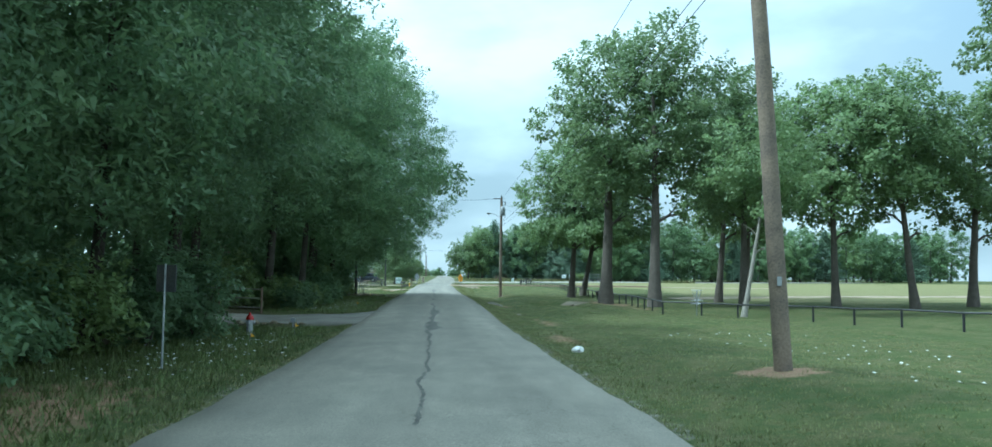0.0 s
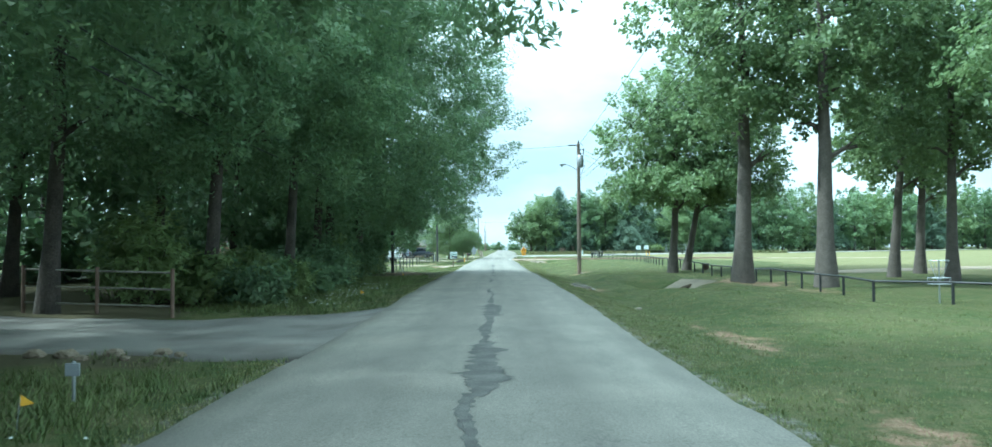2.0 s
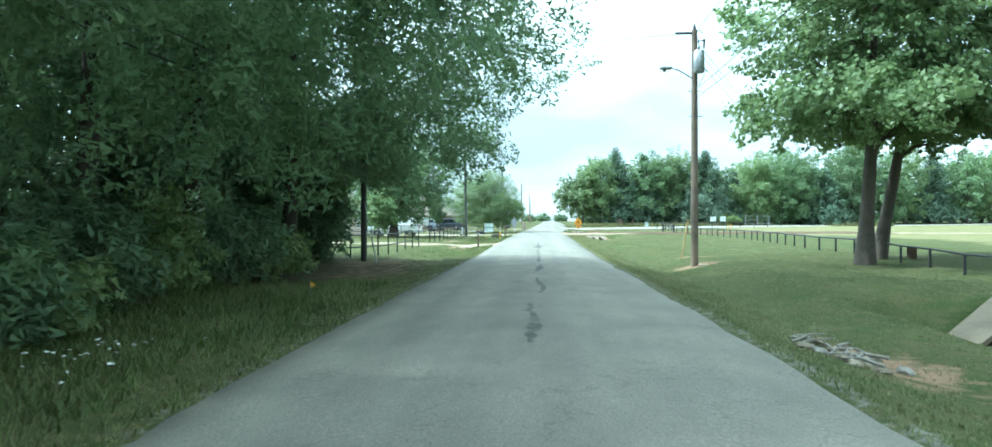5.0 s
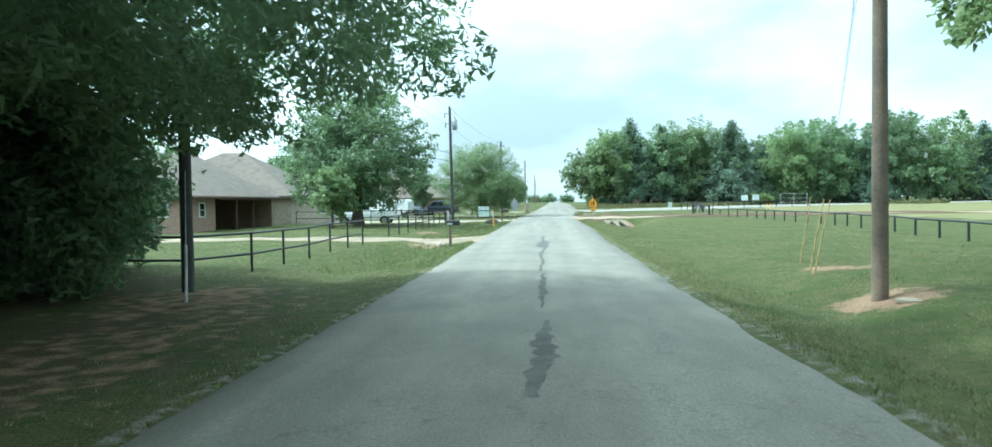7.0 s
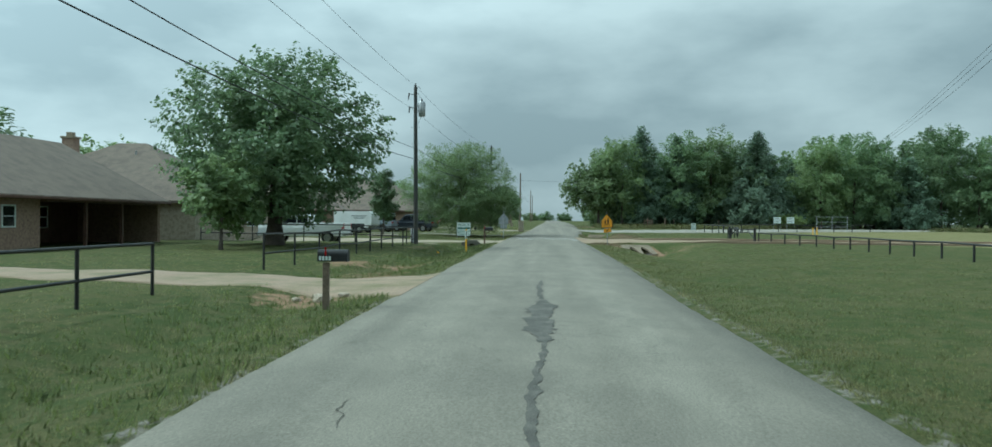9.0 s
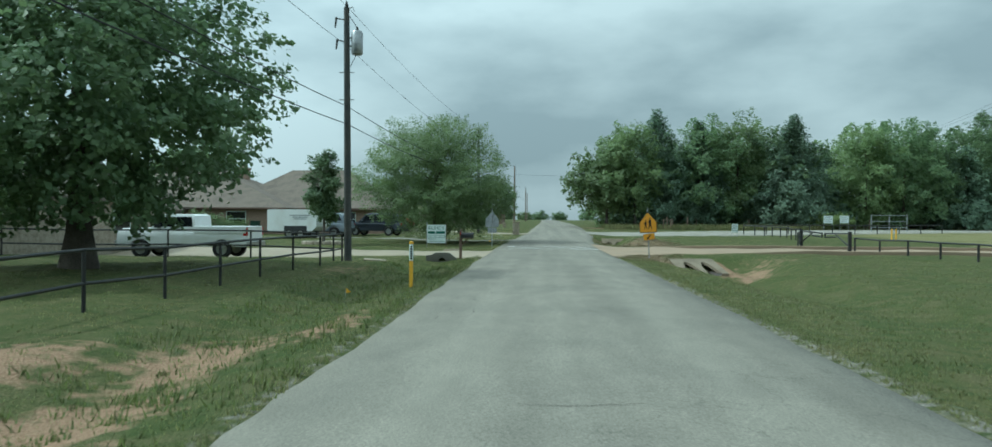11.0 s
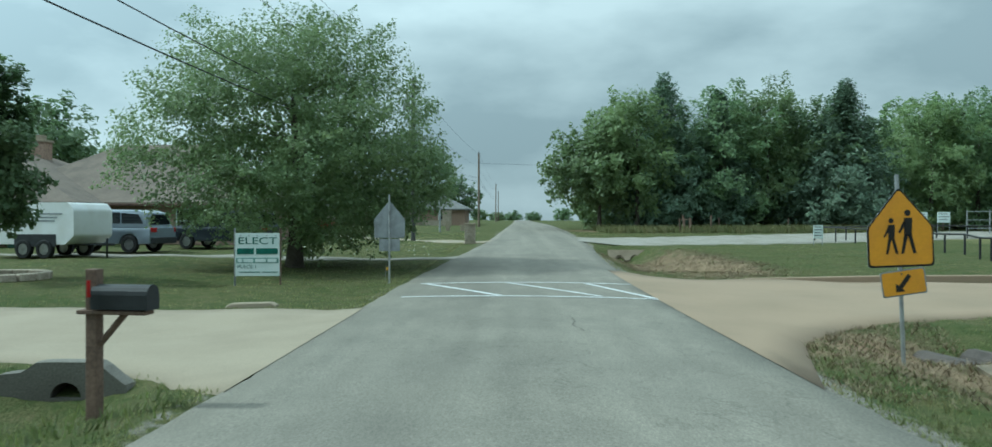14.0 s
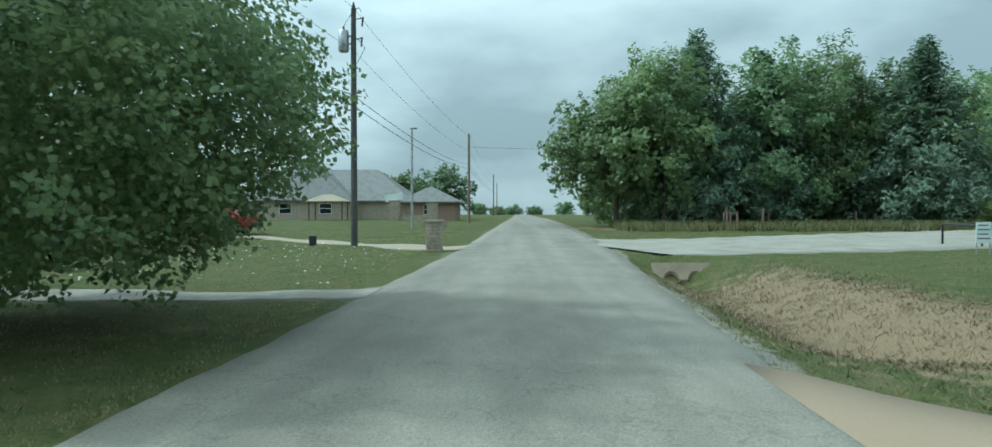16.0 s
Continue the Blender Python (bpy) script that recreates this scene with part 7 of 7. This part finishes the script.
for y in (119.39, 134.46):
    for side in (-1, 1):
        bm = bmesh.new()
        prism(bm, [(-27.03, 5.56), (-27.03 + side * 6.34, 2.30), (-27.03 + side * 6.34, 2.07), (-27.03, 5.33)], 0.05, "y", y)
        part("barge_board", bm, M_TRIM, ha)
bm = bmesh.new()
box(bm, (-20.70, 119.5, 2.16), (-20.58, 134.4, 2.28), 0.02)
part("gutter", bm, M_TRIM, ha, "brown metal gutter")
wall_block(ha, (-36.0, 138.0, -0.5), (-20.9, 151.5, 2.45), M_STONE)
bm = bmesh.new()
hip_roof(bm, -36.0, -20.9, 138.0, 151.5, 2.45, 4.1, "x", 0.97, 0.5)
part("roof", bm, M_SHINGLE, ha, "brown-grey shingle roof")
chimney(ha, -30.9, 141.5, 3.0, 6.55, 0.75)
vent(ha, -24.2, 146.5, 4.4)
vent(ha, -25.0, 148.5, 4.9)
vent(ha, -27.4, 143.2, 5.6)
window(ha, -23.0, 119.9, 1.1, 1.25, 0.9, "-y")
window(ha, -27.4, 119.9, 1.1, 1.25, 0.9, "-y")
window(ha, -21.25, 122.0, 1.05, 0.7, 0.8, "+x")
window(ha, -25.4, 130.2, 0.9, 1.0, 1.0, "+x")
window(ha, -20.9, 147.0, 0.9, 1.4, 1.1, "+x")
bm = bmesh.new()
box(bm, (-25.4, 125.6, -0.2), (-25.34, 126.6, 1.95), 0.01)
part("door", bm, M_DARKPLASTIC, ha, "dark front door")

# brown brick house behind the parked cars
hb = thing("house", "brown brick ranch house with a stone entry gable and hipped roofs", "house", (0, 0, 0), 0, "houses along the road")
wall_block(hb, (-40.5, 171.0, -0.4), (-20.8, 184.5, 2.35), M_BRICK)
wall_block(hb, (-20.8, 173.5, -0.4), (-13.4, 186.0, 2.35), M_BRICK)
bm = bmesh.new()
hip_roof(bm, -40.5, -20.8, 171.0, 184.5, 2.35, 3.8, "x", 1.25, 0.5)
part("roof", bm, M_SHINGLE, hb, "brown-grey shingle roof")
bm = bmesh.new()
hip_roof(bm, -27.0, -13.4, 173.5, 186.0, 2.37, 3.5, "x", 0.7, 0.5)
part("roof", bm, M_SHINGLE, hb, "brown-grey shingle roof")
wall_block(hb, (-32.1, 168.4, -0.4), (-28.9, 171.0, 2.1), M_STONE, "entry_wall")
bm = bmesh.new()
prism(bm, [(-32.1, 2.1), (-28.9, 2.1), (-29.9, 2.95), (-31.1, 2.95)], 0.25, "y", 168.42)
part("gable_wall", bm, M_STONE, hb)
bm = bmesh.new()
hip_roof(bm, -32.1, -28.9, 168.4, 174.5, 2.12, 1.4, "y", 0.42, 0.35)
part("roof", bm, M_SHINGLE, hb, "brown-grey shingle roof")
window(hb, -30.5, 168.4, 0.4, 0.9, 1.5, "-y")
chimney(hb, -26.8, 178.5, 3.5, 5.9, 0.8)
window(hb, -24.6, 171.0, 0.9, 1.5, 1.1, "-y")
window(hb, -16.2, 173.5, 0.9, 1.3, 1.1, "-y")
vent(hb, -19.8, 176.0, 4.6)
vent(hb, -18.6, 176.0, 4.6)
vent(hb, -31.2, 175.0, 4.9)
for x0, x1, y0 in ((-27.6, -20.4, 170.40), (-20.2, -12.9, 172.90)):
    bm = bmesh.new()
    box(bm, (x0, y0, 2.2), (x1, y0 + 0.1, 2.32), 0.02)
    part("gutter", bm, M_TRIM, hb, "brown metal gutter")

# stone ranch house further on
hc = thing("house", "wide stone ranch house with a grey hipped roof", "house", (0, 0, 0), 0, "houses along the road")
gc = 0.7
wall_block(hc, (-34.5, 247.0, 0.2), (-31.4, 262, gc + 2.5), M_STONE)
wall_block(hc, (-27.8, 247.0, 0.2), (-12.5, 262, gc + 2.5), M_STONE)
# dark colour stands in for the shade inside the open garage
wall_block(hc, (-31.4, 249.5, 0.2), (-27.8, 262, gc + 2.5), M_DARKPLASTIC, "garage_back")
bm = bmesh.new()
hip_roof(bm, -34.5, -12.5, 247, 262, gc + 2.5, 4.3, "x", 0.7, 0.5)
part("roof", bm, M_SHINGLE2, hc, "grey shingle roof")
bm = bmesh.new()
hip_roof(bm, -30.5, -19.5, 245.2, 256, gc + 2.55, 4.8, "y", 0.75, 0.5)
part("roof", bm, M_SHINGLE2, hc, "grey shingle roof")
wall_block(hc, (-30.5, 245.2, 0.2), (-19.5, 246.98, gc + 2.5), M_STONE)
wall_block(hc, (-12.5, 243.0, 0.2), (-6.4, 253, gc + 2.3), M_BRICK)
bm = bmesh.new()
hip_roof(bm, -12.8, -6.4, 243, 253, gc + 2.3, 1.9, "y", 0.8, 0.6)
part("roof", bm, M_SHINGLE2, hc, "grey shingle roof")
chimney(hc, -32.5, 253, 5.5, 8.0, 0.9)
for x in (-27.5, -22.5):
    window(hc, x, 245.2, gc + 0.9, 1.4, 1.2, "-y")
window(hc, -9.5, 243.0, gc + 0.8, 1.2, 1.1, "-y")

pv = thing("pavilion", "small open garden pavilion with a pale hipped roof", "pavilion", on(-20.8, 239.5))
for x in (-1.9, 1.9):
    for y in (-1.5, 1.5):
        bm = bmesh.new()
        box(bm, (x - 0.08, y - 0.08, -0.1), (x + 0.08, y + 0.08, 2.2), 0.01)
        part("post", bm, M_POST, pv)
bm = bmesh.new()
hip_roof(bm, -2.0, 2.0, -1.6, 1.6, 2.2, 0.8, "x", 0.9, 0.3, 0.08)
part("roof", bm, M_CONCRETE, pv)


def stone_pier(at, w, h, label, cap=True):
    """A square pier of stacked stones, each a piece of its own."""
    top = thing("stone_pier", label, "pier", on(*at), 0, "stone piers")
    rng = np.random.default_rng(int(abs(at[1]) * 10))
    bm = bmesh.new()
    box(bm, (-w / 2 + 0.03, -w / 2 + 0.03, -0.2), (w / 2 - 0.03, w / 2 - 0.03, h - 0.05))
    part("core", bm, M_CONCRETE, top)
    z = 0.0
    while z < h - 0.1:
        ch = float(rng.uniform(0.09, 0.17)) * (1.8 if h > 1.25 else 1.0)
        ch = min(ch, h - z)
        for side in range(4):
            u = -w / 2
            while u < w / 2 - 0.05:
                l = min(float(rng.uniform(0.15, 0.32)) * (1.8 if h > 1.25 else 1.0), w / 2 - u)
                bm = bmesh.new()
                box(bm, (u + 0.006, -w / 2 - float(rng.uniform(0.0, 0.025)), z + 0.006), (u + l - 0.006, -w / 2 + 0.06, z + ch - 0.006), 0.012 if h < 1.25 else 0.0)
                bmesh.ops.rotate(bm, verts=bm.verts, cent=(0, 0, 0), matrix=Matrix.Rotation(side * math.pi / 2, 3, "Z"))
                part("stone", bm, M_STONE, top)
                u += l
        z += ch
    bm = bmesh.new()
    box(bm, (-w / 2 - 0.06, -w / 2 - 0.06, h - 0.03), (w / 2 + 0.06, w / 2 + 0.06, h + 0.07), 0.02)
    part("cap", bm, M_CONCRETE, top)
    return top


stone_pier((-2.35, 177.5), 0.54, 1.06, "squat pier of stacked buff stones at the roadside")
stone_pier((-12.6, 236.0), 1.1, 2.2, "tall buff stone gate pier before the house")
stone_pier((-8.4, 236.0), 1.1, 2.0, "tall buff stone gate pier before the house")
stone_pier((-28.2, 238.0), 0.8, 1.3, "buff stone pier beside a drive")
tagged(wall_block(None, (-12.1, 235.8, 0.3), (-8.9, 236.2, 1.4), M_STONE, "garden_wall"), "low buff stone wall between two piers", "wall")
bm = bmesh.new()
box(bm, (-1.0, -0.03, 0), (1.0, 0.03, 0.75), 0.01)
ob = part("banner", bm, M_BOARD)
ob.matrix_basis = pose(-12.6, 236.0, float(land(-12.6, 236.0)) + 2.22, 0, -10, 0)
tagged(ob, "pale slanting board propped on a stone pier", "board")


def street_lamp(at, h):
    top = thing("street_lamp", "tall thin grey steel street lamp on the lawn", "street lamp", on(*at))
    bm = bmesh.new()
    tube(bm, [(0, 0, -0.3), (0, 0, h)], [0.09, 0.06], 10)
    part("pole", bm, M_GALV, top)
    bm = bmesh.new()
    box(bm, (-0.12, -0.1, h), (0.35, 0.1, h + 0.13), 0.03)
    part("lamp_head", bm, M_GALV, top)
    return top


street_lamp((-6.1, 200.5), 6.6)
for x, y, h in ((-5.9, 206.5, 0.85), (-4.6, 207.5, 0.55)):
    bm = bmesh.new()
    box(bm, (-0.2, -0.2, -0.1), (0.2, 0.2, h), 0.03)
    ob = part("utility_box", bm, M_CONCRETE)
    ob.location = on(x, y)
    tagged(ob, "pale square utility box beside the road", "utility box", "utility boxes")
bm = bmesh.new()
box(bm, (-0.3, -0.3, -0.02), (0.3, 0.3, 1.0), 0.04)
wb = thing("wheeled_bin", "dark green wheeled bin beside the brick house", "bin", on(-22.6, 169.8))
part("body", bm, M_GREENBIN, wb)
bm = bmesh.new()
box(bm, (-0.33, -0.34, 1.0), (0.33, 0.32, 1.07), 0.02)
part("lid", bm, M_GREENBIN, wb)

# stones round the young tree's bed
bed = thing("tree_bed", "ring of rough stones round the young tree", "flower bed", on(-12.6, 153.3))
for i in range(16):
    a = i * 2 * math.pi / 16
    bm = bmesh.new()
    box(bm, (-0.2, -0.1, -0.05), (0.2, 0.1, 0.14), 0.03)
    o = part("stone", bm, M_STONE, bed)
    o.matrix_basis = pose(1.1 * math.cos(a), 1.1 * math.sin(a), 0, 0, 0, math.degrees(a) + 90)
for x, y, r in ((-26.6, 169.4, 1.2), (-25.2, 169.6, 0.9), (-23.9, 169.9, 0.6)):
    shrub((x, y), r, r * 1.7, 700 + int(r * 10), M_LEAF, "clipped leafy garden shrub", 30, 0.12, 40, "garden shrubs")


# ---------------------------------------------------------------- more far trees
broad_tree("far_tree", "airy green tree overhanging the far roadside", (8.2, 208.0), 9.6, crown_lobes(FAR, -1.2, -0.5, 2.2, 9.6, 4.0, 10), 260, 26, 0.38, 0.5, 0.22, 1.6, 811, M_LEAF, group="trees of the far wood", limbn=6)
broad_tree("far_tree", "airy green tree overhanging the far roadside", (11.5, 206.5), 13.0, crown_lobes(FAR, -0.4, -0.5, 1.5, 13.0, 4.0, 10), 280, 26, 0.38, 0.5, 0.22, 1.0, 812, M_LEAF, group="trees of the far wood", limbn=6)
cedar("cedar_tree", "tall pointed dark cedar at the wood's edge", (14.6, 210.0), 14.5, 5.2, 813, 22, 0.42, "trees of the far wood", 22)
cedar("cedar_tree", "tall pointed dark cedar at the wood's edge", (31.4, 209.0), 13.7, 5.6, 814, 20, 0.45, "trees of the far wood", 22)
cedar("cedar_tree", "tall pointed dark cedar at the wood's edge", (20.5, 212.0), 13.4, 4.6, 815, 20, 0.45, "trees of the far wood", 20)
for k_, (x, y, h, r_) in enumerate(((13.5, 232, 9.5, 3.8), (14.5, 255, 9, 3.8), (19, 285, 8, 4), (21, 325, 7, 4), (24, 370, 7, 5), (-18, 330, 6, 4.5), (-24, 395, 6, 5), (-10.4, 275, 8.2, 4.6), (-22, 300, 8, 5), (-34, 285, 10, 5), (-44, 270, 10, 5.5), (-38.5, 198.0, 10.5, 4.5), (-46, 205, 9, 4.5),
                             (2, 690, 9, 6), (-9, 700, 9, 6), (16, 690, 9, 6), (-22, 680, 10, 6), (34, 640, 10, 6), (-40, 650, 10, 6), (-48, 215, 10, 5), (-56, 190, 11, 6), (-50, 160, 10, 6), (-60, 140, 11, 6), (-58, 240, 11, 6), (-70, 215, 11, 6))):
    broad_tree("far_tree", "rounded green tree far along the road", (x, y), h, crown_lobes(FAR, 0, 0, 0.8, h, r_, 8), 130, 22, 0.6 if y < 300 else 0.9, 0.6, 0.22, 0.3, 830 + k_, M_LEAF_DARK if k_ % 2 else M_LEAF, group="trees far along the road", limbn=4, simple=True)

for k_, (x, y, h) in enumerate(((14.6, 201.4, 1.5), (15.1, 200.8, 1.25), (16.9, 201.2, 1.45))):
    bm = bmesh.new()
    tube(bm, [(0, 0, -0.3), (0.02, 0, h * 0.6), (0.03 * (k_ - 1), 0, h)], [0.075, 0.07, 0.062], 8)
    ob = part("timber_post", bm, M_POST)
    ob.location = on(x, y)
    tagged(ob, "short weathered timber post in the long grass", "post", "posts before the far wood")
shrub((34.8, 205.5), 2.7, 2.0, 871, M_LEAF_BRIGHT, "low spreading bright green bush before the far wood", 30, 0.26, 110, "garden shrubs")

# ---------------------------------------------------------------- grass, straw and small flowers
rg = np.random.default_rng(2024)


def blades(name, label, x, y, height, width, mat, lean=0.45):
    keep = ~covered(x, y)
    x, y, height = x[keep], y[keep], height[keep]
    n = len(x)
    a = rg.uniform(0, 2 * math.pi, n)
    b = rg.uniform(0, 2 * math.pi, n)
    w = width * rg.uniform(0.6, 1.3, n)
    z = land(x, y) - 0.01
    tipx, tipy = x + np.cos(b) * height * lean * rg.random(n), y + np.sin(b) * height * lean * rg.random(n)
    v = np.stack([np.stack([x - np.cos(a) * w, y - np.sin(a) * w, z], -1), np.stack([x + np.cos(a) * w, y + np.sin(a) * w, z], -1), np.stack([tipx, tipy, z + height], -1)], 1).reshape(-1, 3)
    ob = from_arrays(name, v, np.arange(n * 3).reshape(n, 3), mat, True)
    nv = np.stack([0.25 * np.cos(np.repeat(a, 3)), 0.25 * np.sin(np.repeat(a, 3)), np.ones(n * 3)], -1)
    ob.data.normals_split_custom_set_from_vertices((nv / np.linalg.norm(nv, axis=1)[:, None]).tolist())
    return tagged(ob, label, "grass", kind="stuff")


def patchy(n, x0, x1, y0, y1, power=1.0):
    """Points over a stretch, thinning away from its first x edge, gathered in uneven tufts."""
    m = n // 7
    cx = x0 + (x1 - x0) * rg.random(m) ** power
    cy = rg.uniform(y0, y1, m)
    return np.repeat(cx, 7) + rg.normal(0, 0.07, m * 7), np.repeat(cy, 7) + rg.normal(0, 0.07, m * 7)


for x0, x1, n in ((2.8, 16, 240000), (-2.8, -16, 170000)):
    x, y = patchy(n, x0, x1, 18, 200, 1.8)
    if x0 < 0:
        k_ = ((x > -5.2) | (y > 92)) & ((y < 76) | (y > 91) | (rg.random(len(x)) < 0.25))
        x, y = x[k_], y[k_]
    blades("lawn_grass", "short mown green grass on the verge", x, y, rg.uniform(0.025, 0.065, len(x)), 0.007, M_BLADE, 0.8)
x, y = patchy(36000, -2.85, -6.2, 20, 142, 1.3)
k_ = (y < 74) | (y > 95)
x, y = x[k_], y[k_]
blades("verge_weeds", "taller ragged green weeds along the road's edge", x, y, rg.uniform(0.06, 0.15, len(x)) * (0.7 + 0.5 * np.sin(y * 0.9) ** 2), 0.011, M_BLADE_GREEN, 0.8)
x, y = patchy(46000, -3.6, -8.2, 18, 78, 1.1)
k_ = (y < 44) | (y > 54)
x, y = x[k_], y[k_]
blades("long_grass", "long green grass in the shade along the wood", x, y, rg.uniform(0.08, 0.24, len(x)), 0.009, M_BLADE_GREEN, 1.0)
x, y = patchy(26000, 2.85, 4.4, 20, 148, 1.2)
blades("verge_weeds", "taller ragged green weeds along the road's edge", x, y, rg.uniform(0.03, 0.075, len(x)) * (0.6 + 0.5 * np.sin(y * 0.7) ** 2), 0.010, M_BLADE, 0.7)
x, y = patchy(46000, 7.5, 62, 198.5, 207, 1.0)
blades("long_grass", "long uncut grass before the far wood", x, y, rg.uniform(0.3, 0.75, len(x)), 0.03, M_BLADE, 0.9)
x, y = patchy(30000, 3.2, 9.0, 155, 173, 1.0)
k_ = blob(x, y, 6.0, 163.5, 2.3, 8.5) + rg.normal(0, 0.2, len(x)) > 0.35
blades("straw", "matted dry straw on the ditch bank", x[k_], y[k_], rg.uniform(0.03, 0.10, int(k_.sum())), 0.008, M_STRAW, 2.2)
x, y = patchy(9000, 2.9, 6.2, 141.5, 147.5, 1.0)
blades("straw", "matted dry straw beside the culvert", x, y, rg.uniform(0.03, 0.09, len(x)), 0.008, M_STRAW, 2.0)


def flowers(name, label, pts):
    """Small white blossoms on stalks."""
    vs, fs = [], []
    for x, y in pts:
        if covered(np.array([x]), np.array([y]))[0]:
            continue
        z = float(land(x, y)) + rg.uniform(0.04, 0.14)
        r = rg.uniform(0.02, 0.04)
        base = len(vs)
        vs.append((x, y, z + 0.015))
        for i in range(6):
            a = i * math.pi / 3
            vs.append((x + r * math.cos(a), y + r * math.sin(a), z + rg.uniform(-0.012, 0.012)))
        fs += [(base, base + 1 + i, base + 1 + (i + 1) % 6) for i in range(6)]
    ob = from_arrays(name, np.array(vs), np.array(fs), M_PETAL)
    return tagged(ob, label, "flowers", kind="stuff")


flowers("white_wildflowers", "scattered white wildflowers in the shaded grass", [(rg.normal(-4.9, 0.8), rg.uniform(30, 41)) for _ in range(130)] + [(rg.normal(-5.0, 0.5), rg.uniform(55.5, 68)) for _ in range(120)])
flowers("white_wildflowers", "scattered white wildflowers on the lawn", [(rg.uniform(-12, -3.2), rg.uniform(165, 181)) for _ in range(140)] + [(rg.uniform(7, 13), rg.uniform(28, 42)) for _ in range(60)])
